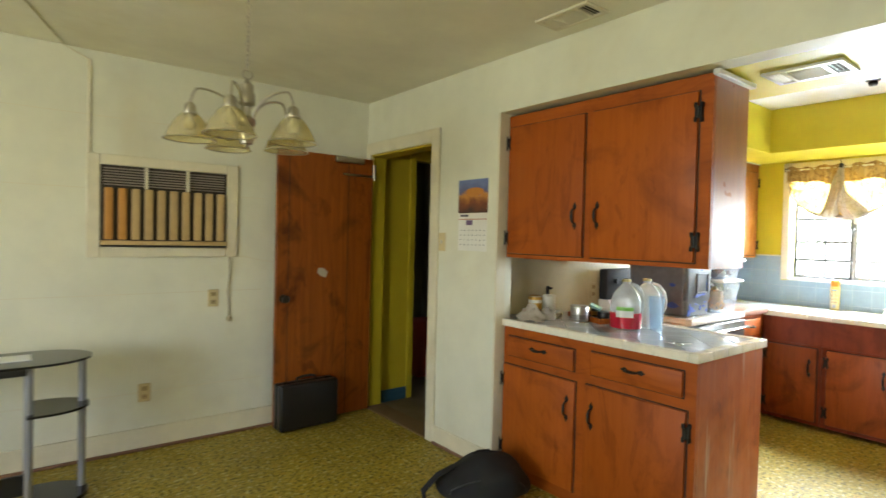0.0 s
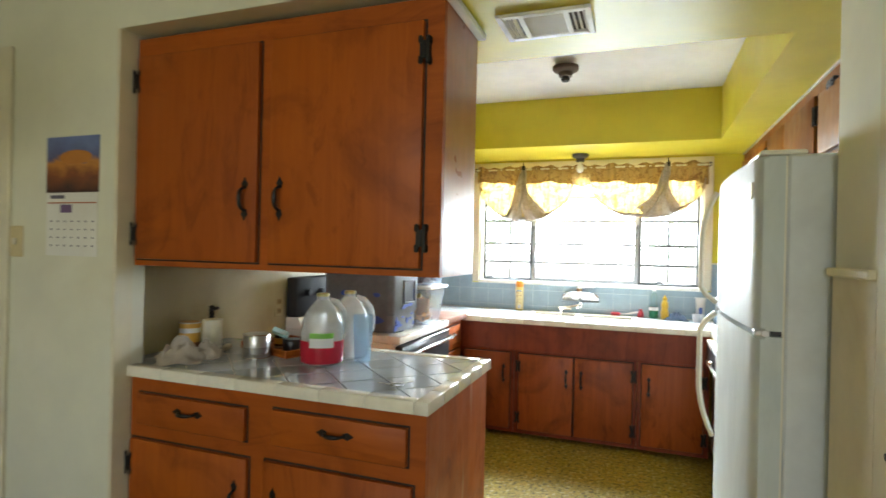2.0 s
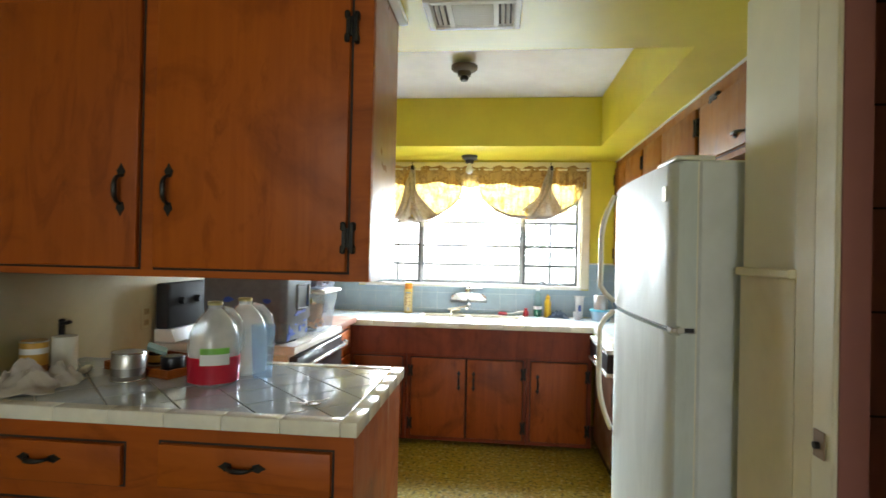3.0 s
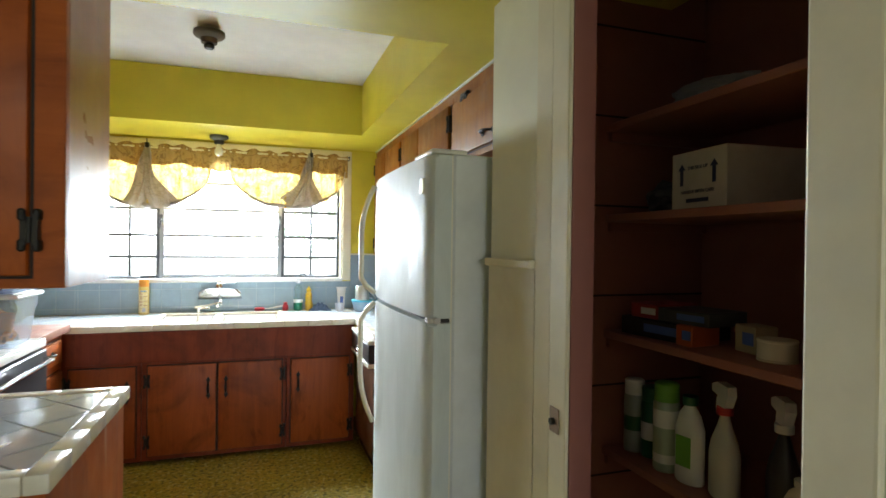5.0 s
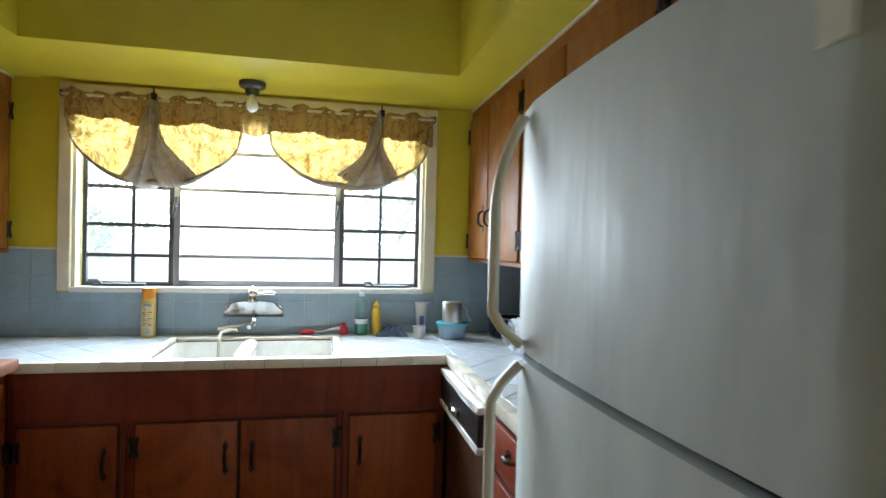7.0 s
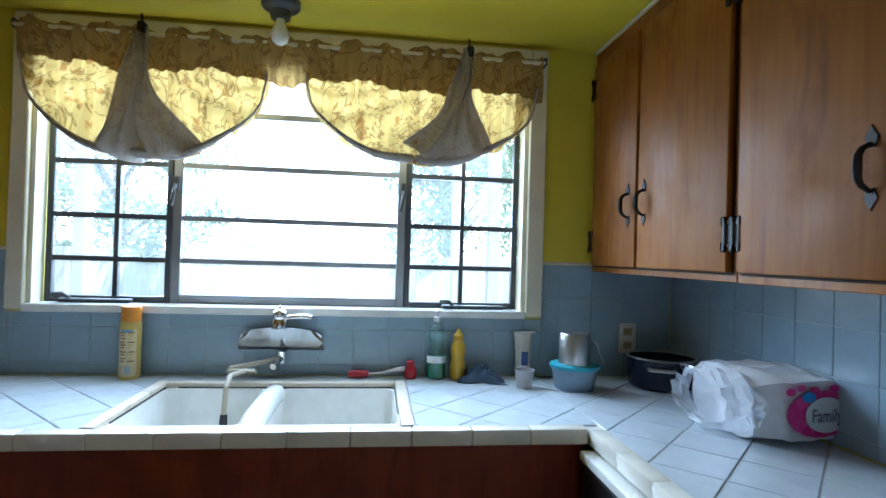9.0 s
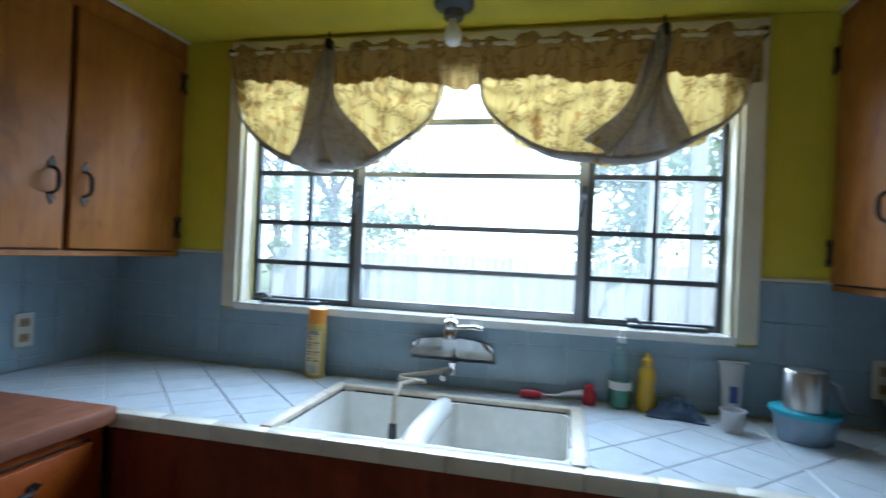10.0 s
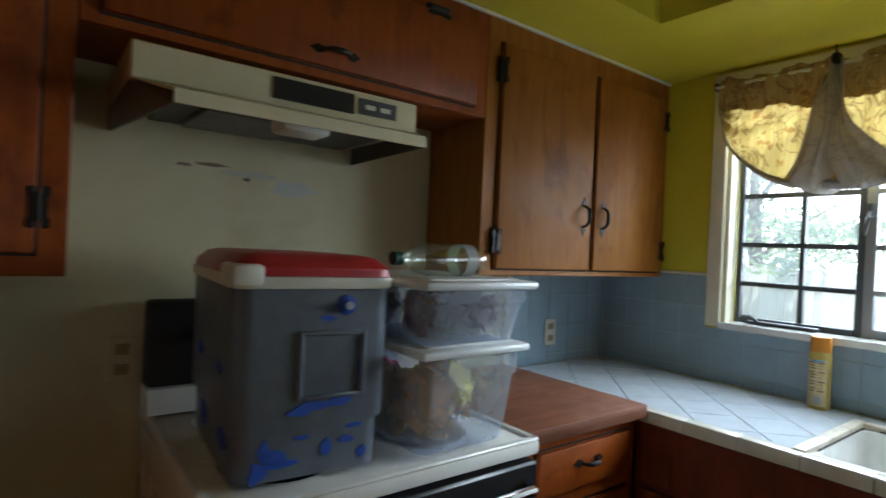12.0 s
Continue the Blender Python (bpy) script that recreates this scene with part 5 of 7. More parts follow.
def calendar():
    c = thing("wall_calendar", "wall calendar with a desert rock photograph, pinned to the wall", "calendar", (DW, 3.56, 1.3))
    y0, y1 = 3.43, 3.695
    f = FE
    b = nb()
    f.box(b, y0, y1, 0.001, 0.003, 1.30, 1.533)
    wpart("month_page", b, paint("calendar_paper", (0.76, 0.75, 0.70), 0.7), c, smooth=False)
    b = nb()
    f.box(b, y0 - 0.003, y1 + 0.003, 0.001, 0.0035, 1.535, 1.742)
    m, nt, bs = base_material("desert_photograph", 0.3)
    g = nt.nodes.new("ShaderNodeTexCoord")
    sp = nt.nodes.new("ShaderNodeSeparateXYZ")
    nt.links.new(g.outputs["Generated"], sp.inputs[0])
    ns = noise_tex(nt, coords(nt, (1, 1, 1.6), "World"), 14, 4)
    ad = nt.nodes.new("ShaderNodeMath")
    ad.operation = "MULTIPLY_ADD"
    ad.inputs[1].default_value, ad.inputs[2].default_value = 0.55, -0.27
    nt.links.new(ns, ad.inputs[0])
    sm = nt.nodes.new("ShaderNodeMath")
    nt.links.new(ad.outputs[0], sm.inputs[0])
    nt.links.new(sp.outputs["Z"], sm.inputs[1])
    r = ramp(nt, [(0.0, (0.05, 0.03, 0.03)), (0.3, (0.22, 0.07, 0.03)), (0.52, (0.55, 0.24, 0.05)), (0.62, (0.10, 0.11, 0.24)), (1.0, (0.16, 0.22, 0.45))])
    nt.links.new(sm.outputs[0], r.inputs[0])
    nt.links.new(r.outputs[0], bs.inputs["Base Color"])
    ph = wpart("photograph", b, m, c, smooth=False)
    b = nb()
    prism(b, [f.p(3.47 + 0.075 + 0.085 * math.cos(a), 0.0036, 1.665 + 0.026 * math.sin(a)) for a in [i * math.pi / 9 for i in range(18)]], f.p(0, 0.0006, 0) - f.p(0, 0, 0))
    wpart("rock_cap", b, paint("orange_rock_print", (0.50, 0.20, 0.04), 0.4, (0.5, 0.4, 0.4), 0.6, 18), ph, smooth=False)
    ink = paint("calendar_ink", (0.12, 0.11, 0.14), 0.7)
    b = nb()
    f.box(b, y0 + 0.17, y0 + 0.245, 0.003, 0.0036, 1.512, 1.525)
    wpart("month_name", b, ink, c, smooth=False)
    b = nb()
    f.box(b, y0 + 0.005, y1 - 0.005, 0.003, 0.0036, 1.494, 1.499)
    wpart("rule", b, paint("calendar_rule", (0.45, 0.16, 0.08), 0.6), c, smooth=False)
    b = nb()
    f.box(b, y0 + 0.13, y0 + 0.19, 0.003, 0.0037, 1.46, 1.49)
    wpart("inset", b, paint("calendar_inset", (0.16, 0.10, 0.2), 0.6), c, smooth=False)
    for i in range(7):
        for j in range(4):
            b = nb()
            u, z = y0 + 0.022 + i * 0.036, 1.335 + j * 0.03
            f.box(b, u - 0.004, u + 0.004, 0.003, 0.0036, z, z + 0.006)
            wpart("date_mark", b, ink, c, smooth=False)


calendar()


# ---- kitchen fixtures ----
def bulb_fitting(name, label, at, r, bare=True):
    o = thing(name, label, "ceiling light", at)
    b = nb()
    lathe(b, [(r, 0.0), (r, -0.018), (r * 0.9, -0.026), (r * 0.55, -0.034), (r * 0.5, -0.058), (r * 0.42, -0.06)], 24)
    part("base", b, SASHBLACK if bare else paint("rusty_fixture", (0.09, 0.07, 0.05), 0.5, metal=0.5), o)
    if bare:
        b = nb()
        lathe(b, [(0.014, -0.058), (0.015, -0.072), (0.026, -0.095), (0.030, -0.112), (0.024, -0.132), (0.010, -0.142), (0.0, -0.143)], 20)
        part("bulb", b, paint("frosted_bulb", (0.8, 0.8, 0.76), 0.25), o, "unlit white bulb")
    else:
        b = nb()
        lathe(b, [(0.022, -0.06), (0.026, -0.075), (0.02, -0.085), (0.0, -0.086)], 16)
        part("lampholder", b, IRON, o, "empty black lampholder")
    return o


bulb_fitting("bare_bulb_light", "bare bulb in a small metal ceiling fitting", (6.24, 2.045, SOF), 0.062)
bulb_fitting("ceiling_lampholder", "rusty ceiling lampholder without its bulb", (5.12, 2.02, CEIL), 0.075, False)


def faucet():
    f = thing("wall_faucet", "chrome wall-mounted sink faucet with a lever and hose", "faucet", (KX1 - 0.01, 2.04, 0.98))
    b = nb()
    out = []
    for i in range(13):
        a = math.pi * i / 12
        out.append((KX1 - 0.011, 2.04 + 0.145 * math.cos(a), 0.985 + 0.055 * math.sin(a) ** 0.6))
    out += [(KX1 - 0.011, 1.89, 0.955), (KX1 - 0.011, 2.19, 0.955)]
    prism(b, [out[i] for i in range(len(out))], (-0.05, 0, 0))
    bmesh.ops.bevel(b, geom=[e for e in b.edges if all(v.co.x < KX1 - 0.055 for v in e.verts)], offset=0.014, segments=3, affect="EDGES")
    for v in b.verts:
        if v.co.x < KX1 - 0.03:
            v.co.x += (1.045 - v.co.z) * 0.32
    # Darker than CHROME: the body's dark reflections are put into its colour.
    wpart("body", b, paint("darkened_chrome", (0.42, 0.43, 0.45), 0.16, metal=1.0, relief=0.0), f, "curved chrome body plate")
    b = nb()
    lathe(b, [(0.028, 1.035), (0.028, 1.06), (0.022, 1.07), (0.026, 1.085), (0.020, 1.098), (0.006, 1.105), (0.006, 1.115), (0.0, 1.117)], 18, (KX1 - 0.05, 2.045, 0))
    wpart("valve_cap", b, CHROME, f)
    b = nb()
    tube(b, [(KX1 - 0.05, 2.04, 1.07), (KX1 - 0.07, 2.0, 1.078), (KX1 - 0.085, 1.955, 1.083), (KX1 - 0.09, 1.93, 1.08)], [0.008, 0.009, 0.010, 0.007], 10)
    wpart("lever", b, CHROME, f)
    b = nb()
    rod(b, (KX1 - 0.045, 2.035, 0.955), (KX1 - 0.045, 2.035, 0.915), 0.017, 0.014, 14)
    tube(b, [(KX1 - 0.045, 2.035, 0.93), (KX1 - 0.09, 2.045, 0.925), (KX1 - 0.12, 2.05, 0.915)], 0.011, 10)
    wpart("spout", b, CHROME, f)
    b = nb()
    tube(b, [(KX1 - 0.05, 2.05, 0.93), (KX1 - 0.07, 2.12, 0.915), (KX1 - 0.10, 2.20, 0.905), (KX1 - 0.14, 2.19, 0.905), (KX1 - 0.15, 2.10, 0.906), (KX1 - 0.16, 2.13, 0.91), (KX1 - 0.21, 2.165, 0.905), (KX1 - 0.26, 2.165, 0.88), (KX1 - 0.275, 2.165, 0.80)], 0.008, 8)
    h = wpart("hose", b, paint("grey_brown_hose", (0.48, 0.42, 0.31), 0.5), f)
    b = nb()
    rod(b, (KX1 - 0.275, 2.165, 0.80), (KX1 - 0.28, 2.165, 0.755), 0.011, 0.013)
    wpart("nozzle", b, BLACKP, h, "black spray nozzle")


faucet()


# ---- curtain ----
def curtain():
    m, nt, bs = base_material("yellow_print_curtain_cloth", 0.85)
    v = coords(nt, (1, 1, 1), "World")
    br = noise_tex(nt, v, 7.5, 3, 0.55, 2.2)
    line = ramp(nt, [(0.455, (0, 0, 0)), (0.475, (1, 1, 1)), (0.505, (1, 1, 1)), (0.525, (0, 0, 0))])
    nt.links.new(br, line.inputs[0])
    sp = ramp(nt, [(0.60, (0, 0, 0)), (0.66, (0.85, 0.85, 0.85))])
    nt.links.new(noise_tex(nt, v, 17.0, 3), sp.inputs[0])
    c = mixc(nt, sp.outputs[0], (0.54, 0.40, 0.135), (0.36, 0.18, 0.04))
    mk = mixc(nt, 0.75, (0, 0, 0), line.outputs[0])
    c = mixc(nt, mk, c, (0.20, 0.11, 0.03))
    nt.links.new(c, bs.inputs["Base Color"])
    tr = nt.nodes.new("ShaderNodeBsdfTranslucent")
    nt.links.new(c, tr.inputs[0])
    mx = nt.nodes.new("ShaderNodeMixShader")
    mx.inputs[0].default_value = 0.24
    nt.links.new(bs.outputs[0], mx.inputs[1])
    nt.links.new(tr.outputs[0], mx.inputs[2])
    nt.links.new(mx.outputs[0], nt.nodes["Material Output"].inputs[0])
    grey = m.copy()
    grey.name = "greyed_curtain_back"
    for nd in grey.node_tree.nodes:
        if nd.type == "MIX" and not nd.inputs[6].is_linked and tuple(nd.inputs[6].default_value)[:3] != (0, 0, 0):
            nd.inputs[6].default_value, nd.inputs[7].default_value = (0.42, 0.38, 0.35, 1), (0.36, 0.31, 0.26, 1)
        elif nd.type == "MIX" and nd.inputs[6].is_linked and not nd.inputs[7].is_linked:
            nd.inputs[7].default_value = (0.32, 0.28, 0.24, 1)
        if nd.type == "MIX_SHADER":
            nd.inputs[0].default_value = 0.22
    # Header cloth darkened: the window light lost in its doubled layers is coloured in.
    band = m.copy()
    band.name = "doubled_ruffle_cloth"
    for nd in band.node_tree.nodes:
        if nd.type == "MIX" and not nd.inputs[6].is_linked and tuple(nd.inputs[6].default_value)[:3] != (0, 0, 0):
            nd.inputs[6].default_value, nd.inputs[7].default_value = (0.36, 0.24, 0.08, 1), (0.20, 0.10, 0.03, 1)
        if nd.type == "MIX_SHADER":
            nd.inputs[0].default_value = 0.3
    k = thing("window_valance", "yellow printed swag valance gathered on a rod", "curtain", (6.40, 2.04, 1.95))
    X = 6.405

    def sheet(nu, nv, fn):
        b = nb()
        g = [[b.verts.new(fn(i / nu, j / nv)) for j in range(nv + 1)] for i in range(nu + 1)]
        for i in range(nu):
            for j in range(nv):
                b.faces.new((g[i][j], g[i + 1][j], g[i + 1][j + 1], g[i][j + 1]))
        return b

    def header(u, w):
        y = 2.912 - 1.785 * u
        top = 2.052 + 0.008 * math.sin(u * 95) + 0.006 * math.sin(u * 41 + 1)
        low = 1.918 - 0.02 * u + 0.012 * math.sin(u * 23) + 0.008 * math.sin(u * 61)
        if 0.42 < u < 0.53:
            low -= 0.01
        z = top + (low - top) * w
        puff = 0.016 * math.sin(u * 230) * (0.35 + 0.65 * abs(w - 0.32)) + 0.008 * math.sin(u * 77 + 2)
        if abs(w - 0.3) < 0.12:
            puff *= 0.4
        return (X - 0.022 - 0.012 * math.sin(w * math.pi) + puff, y, z)

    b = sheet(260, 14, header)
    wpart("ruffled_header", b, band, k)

    def swag(ya, yb, tie, deep):
        span = abs(yb - ya)

        def fn(u, w):
            y = ya + (yb - ya) * u
            s = max(0.0, math.sin(math.pi * min(1, max(0, u)))) ** 0.4
            low = 1.93 - deep * s + (0.015 * math.cos((u - tie) * 18) if 0.15 < u < 0.85 else 0)
            z = 1.955 + (low - 1.955) * w
            fan = math.atan2(u - tie, 0.12 + w)
            fold = 0.012 * math.sin(fan * 22) * min(1, w * 2) + 0.008 * math.sin(u * span * 95 + w * 2.2) + 0.009 * math.sin(u * span * 160 + 1) + 0.02 * s * w
            return (X + 0.004 - fold, y, z)
        return sheet(110, 24, fn)

    wpart("swag_panel", swag(2.905, 2.10, 0.48, 0.315), m, k)
    wpart("swag_panel", swag(1.985, 1.14, 0.68, 0.29), m, k)

    def tail(yt, y0, y1, zt, zb):
        def fn(u, w):
            e = (0.05 + 0.95 * w) ** 1.4 * (1 - 0.08 * math.sin(w * math.pi))
            y = yt + ((y0 + (y1 - y0) * u) - yt) * e
            z = zt + (zb - zt) * w - 0.05 * (math.sin(u * math.pi) - 0.6) * w ** 3 + 0.012 * math.sin(u * 14) * w
            k = noise.noise(Vector((u * 5 + yt * 7, w * 2.2, yt)))
            deep = 0.030 * math.sin(u * 13 + 2.5 * w + yt) + 0.016 * math.sin(u * 29 - 3 * w) + 0.03 * k
            return (X - 0.058 - deep * (0.35 + 0.65 * e) - 0.03 * math.sin(w * math.pi), y + 0.022 * k * w + 0.016 * math.sin(w * 6 + u * 5), z + 0.02 * k * w * w)
        return sheet(110, 34, fn)

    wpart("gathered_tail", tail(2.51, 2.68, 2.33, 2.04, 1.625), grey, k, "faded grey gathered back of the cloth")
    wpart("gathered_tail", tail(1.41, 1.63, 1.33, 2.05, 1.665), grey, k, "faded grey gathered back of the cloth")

    def hem(ya, yb, deep):
        pts = []
        for i in range(41):
            u = i / 40
            s = max(0.0, math.sin(math.pi * u)) ** 0.4
            pts.append((X - 0.028 - 0.012 * math.sin(u * 9), ya + (yb - ya) * u, 1.935 - deep * s + 0.006 * math.sin(u * 17)))
        b = nb()
        tube(b, pts, [0.005 + 0.019 * math.sin(math.pi * i / 40) ** 1.5 for i in range(41)], 10, 0.7)
        return b

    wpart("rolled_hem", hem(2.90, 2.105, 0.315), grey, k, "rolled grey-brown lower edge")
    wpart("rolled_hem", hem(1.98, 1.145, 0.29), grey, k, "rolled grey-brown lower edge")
    b = nb()
    rod(b, (X - 0.022, 2.925, 2.03), (X - 0.022, 1.115, 2.03), 0.008)
    wpart("rod", b, TRIMC, k)
    for y in (2.925, 1.115):
        b = nb()
        box(b, X - 0.028, 6.437, y - 0.006, y + 0.006, 2.02, 2.05, 0.002)
        wpart("bracket", b, SASHBLACK, k)
    for y in (2.51, 1.405):
        b = nb()
        box(b, X - 0.075, X - 0.04, y - 0.012, y + 0.012, 2.02, 2.055, 0.004)
        rod(b, (X - 0.055, y, 2.03), (X - 0.055, y + 0.004, 2.085), 0.005, 0.003)
        wpart("clip", b, IRON, k, "dark clothes clip holding the cloth up")


curtain()


# peeled paint on the wall under the hood
rng = random.Random(6)
for i, (x, z, w, h, col) in enumerate(((4.64, 1.552, 0.05, 0.006, (0.20, 0.13, 0.09)), (4.76, 1.535, 0.09, 0.012, (0.44, 0.43, 0.34)), (4.88, 1.505, 0.085, 0.028, (0.47, 0.48, 0.43)), (4.74, 1.52, 0.012, 0.007, (0.12, 0.11, 0.10)), (4.57, 1.545, 0.025, 0.006, (0.22, 0.16, 0.11)))):
    b = nb()
    n = 26
    prism(b, [(x + w * math.cos(2 * math.pi * k / n) * rng.uniform(0.6, 1.1), KY1 - 0.0012, z + h * math.sin(2 * math.pi * k / n) * rng.uniform(0.5, 1.1)) for k in range(n)], (0, 0.002, 0))
    struct("peeled_patch_%d" % (i + 1), b, paint("peeled_patch_paint_%d" % i, col, 0.7), "peeled and burnt patch of wall paint", "patch")


# ---- small things: makers ----
def flat_text(name, body, size, material, parent, at, rx, rz, label=""):
    """Lettering in the built-in font, as a thin mesh under its thing."""
    cu = bpy.data.curves.new(name, "FONT")
    cu.body, cu.size, cu.align_x, cu.align_y, cu.extrude = body, size, "CENTER", "CENTER", 0.0004
    tmp = new(name, cu)
    me = bpy.data.meshes.new_from_object(tmp.evaluated_get(bpy.context.evaluated_depsgraph_get()))
    bpy.data.objects.remove(tmp)
    me.materials.clear()
    me.materials.append(material)
    ob = new(name, me)
    ob.parent = parent
    ob.matrix_local = pose(*at, rx, 0, rz)
    return tagged(ob, label)


CLEARP = clear_plastic("milky_jug_plastic", (0.94, 0.95, 0.94), 0.3)
TUBP = clear_plastic("hazy_tub_plastic", (0.78, 0.83, 0.91), 0.26, 0.2)
CUPP = clear_plastic("clear_blue_cup_plastic", (0.82, 0.90, 0.97), 0.14)
BOTP = pane_glass("clear_bottle_plastic", (0.90, 0.95, 0.88), 0.10, 0.08)
WHITEP = paint("white_plastic", (0.72, 0.73, 0.72), 0.35)
REDLIQ = paint("red_juice", (0.45, 0.01, 0.03), 0.2, vary=0.1)
GREENP = paint("green_label_plastic", (0.16, 0.42, 0.06), 0.4)
YEL0 = paint("dull_gold_cap", (0.35, 0.30, 0.10), 0.4)
INK = paint("dark_ink", (0.03, 0.04, 0.10), 0.6)
LABELW = paint("white_label", (0.72, 0.72, 0.70), 0.5)


def jug(at, rz, filled, cap_mat, labelled):
    j = thing("plastic_jug", "milky plastic gallon jug of red juice with a green label" if filled else "empty clear plastic gallon jug", "jug", at, rz, "gallon jugs")
    b = nb()
    prof = [(0.074, 0.0), (0.082, 0.008), (0.084, 0.06), (0.084, 0.12), (0.080, 0.155), (0.070, 0.185), (0.054, 0.212), (0.036, 0.233), (0.023, 0.246), (0.022, 0.266)]
    lathe(b, prof + [(r - 0.002, z) for r, z in prof[::-1]], 28, cap=False)
    part("body", b, CLEARP, j)
    b = nb()
    tube(b, [(0.026, 0, 0.242), (0.058, 0, 0.234), (0.086, 0, 0.200), (0.096, 0, 0.155), (0.095, 0, 0.115), (0.082, 0, 0.095)], 0.0125, 10)
    part("handle", b, CLEARP, j)
    b = nb()
    lathe(b, [(0.0245, 0.258), (0.0245, 0.268), (0.021, 0.27), (0.0, 0.27)], 20)
    part("cap_ring", b, cap_mat, j)
    if filled:
        b = nb()
        lathe(b, [(0.0745, 0.002), (0.0828, 0.009), (0.0848, 0.06), (0.0848, 0.092), (0.07, 0.094), (0.0, 0.094)], 28)
        part("juice", b, REDLIQ, j, "red juice in the lower third")
    if labelled:
        for z0, z1, mt, nm in ((0.07, 0.105, LABELW, "label"), (0.105, 0.125, GREENP, "label_band")):
            b = nb()
            n = 8
            outer = [(0.0860 * math.cos(a), 0.0860 * math.sin(a), z0) for a in [radians(245 + 62 * (i / n - 0.5)) for i in range(n + 1)]]
            inner = [(x * 0.99, y * 0.99, z) for x, y, z in outer[::-1]]
            prism(b, outer + inner, (0, 0, z1 - z0))
            part(nm, b, mt, j)
    return j


jug((3.75, 2.745, CT), -35, True, YEL0, True)
jug((3.915, 2.72, CT), -55, False, YEL0, False)


def tumbler(at):
    b = nb()
    prof = [(0.030, 0.0), (0.032, 0.006), (0.035, 0.06), (0.038, 0.11), (0.041, 0.185)]
    lathe(b, prof + [(r - 0.002, max(z, 0.006)) for r, z in prof[::-1]], 24, cap=False)
    lathe(b, [(0.0, 0.004), (0.0275, 0.004)], 24, cap=False)
    mono("plastic_tumbler", b, CUPP, "clear blue plastic drinking tumbler on the peninsula", "cup", at=at)


tumbler((3.83, 2.61, CT))


def can(name, label, at, r, h, body_mat, lid_mat, bands=()):
    c = thing(name, label, "can", at)
    b = nb()
    lathe(b, [(r * 0.94, 0.0), (r, 0.004), (r, h - 0.004), (r * 0.95, h)], 26)
    part("body", b, body_mat, c)
    for z in (0.003, h - 0.003):
        b = nb()
        lathe(b, [(r, z - 0.003), (r * 1.03, z - 0.001), (r * 1.03, z + 0.001), (r, z + 0.003)], 26, cap=False)
        part("rim", b, lid_mat, c)
    b = nb()
    lathe(b, [(r * 0.95, h), (r * 0.95, h - 0.002), (0, h - 0.002)], 26, cap=False)
    part("lid", b, lid_mat, c)
    for z0, z1, mt in bands:
        b = nb()
        lathe(b, [(r * 1.004, z0), (r * 1.006, (z0 + z1) / 2), (r * 1.004, z1)], 26, cap=False)
        part("label_band", b, mt, c)
    return c


YEL = paint("yellow_label", (0.60, 0.33, 0.05), 0.45)
BRN = paint("brown_label", (0.25, 0.10, 0.04), 0.45)
BLU = paint("blue_label", (0.08, 0.14, 0.40), 0.45)
can("food_can", "tall can with a yellow and brown paper label", (3.75, 3.405, CT), 0.042, 0.115, YEL, STEEL, [(0.0, 0.03, BRN), (0.07, 0.09, LABELW)])
can("food_can", "white cardboard shaker can beside the yellow can", (3.815, 3.345, CT), 0.040, 0.122, PLASTW, PLASTW)
can("steel_canister", "small shiny steel canister with a dented lid", (3.72, 3.03, CT), 0.052, 0.096, STEEL, CHROME, [(0.02, 0.045, paint("dull_band", (0.3, 0.29, 0.27), 0.5, metal=0.8))])


def dish_rag(name, label, at, rz, sx, sy, h, mat, seed):
    b = nb()
    n = 22
    g = []
    for i in range(n + 1):
        row = []
        for j in range(n + 1):
            u, v = i / n - 0.5, j / n - 0.5
            k = noise.noise(Vector((u * 4 + seed, v * 4, 0.3)))
            rr = max(0, 1 - (u * u + v * v) * 3.6)
            row.append(b.verts.new((u * sx * (1 + 0.25 * k), v * sy * (1 + 0.3 * noise.noise(Vector((u * 3, v * 3 + seed, 2)))), 0.004 + h * rr * (0.55 + 0.9 * abs(k)) + 0.01 * rr * math.sin(u * 31 + v * 17))))
        g.append(row)
    for i in range(n):
        for j in range(n):
            b.faces.new((g[i][j], g[i + 1][j], g[i + 1][j + 1], g[i][j + 1]))
    geo = bmesh.ops.extrude_face_region(b, geom=b.faces[:])
    bmesh.ops.translate(b, verts=[q for q in geo["geom"] if isinstance(q, bmesh.types.BMVert)], vec=(0, 0, -0.003))
    mono(name, b, mat, label, "cloth", at=at, rz=rz)


RAG = paint("dirty_white_rag", (0.46, 0.41, 0.34), 0.9, (0.5, 0.42, 0.36), 0.8, 14, 300, 0.6)
dish_rag("rag", "crumpled dirty white rag beside the cans", (3.56, 3.265, CT), 40, 0.22, 0.17, 0.075, RAG, 1.0)
dish_rag("rag", "small crumpled dirty rag on the counter", (3.65, 3.215, CT), 10, 0.14, 0.12, 0.06, RAG, 5.0)


def wall_hook(at):
    h = thing("bottle_opener", "rusty wall-mounted bottle opener behind the peninsula", "opener", at)
    b = nb()
    box(b, -0.016, 0.016, -0.008, 0.0, -0.05, 0.03, 0.004)
    part("plate", b, IRON, h)
    b = nb()
    tube(b, [(-0.014, -0.008, 0.01), (-0.018, -0.026, 0.016), (0.0, -0.034, 0.02), (0.018, -0.026, 0.016), (0.014, -0.008, 0.01)], 0.006, 8)
    part("lip", b, IRON, h)


wall_hook((3.94, KY1, 1.04))


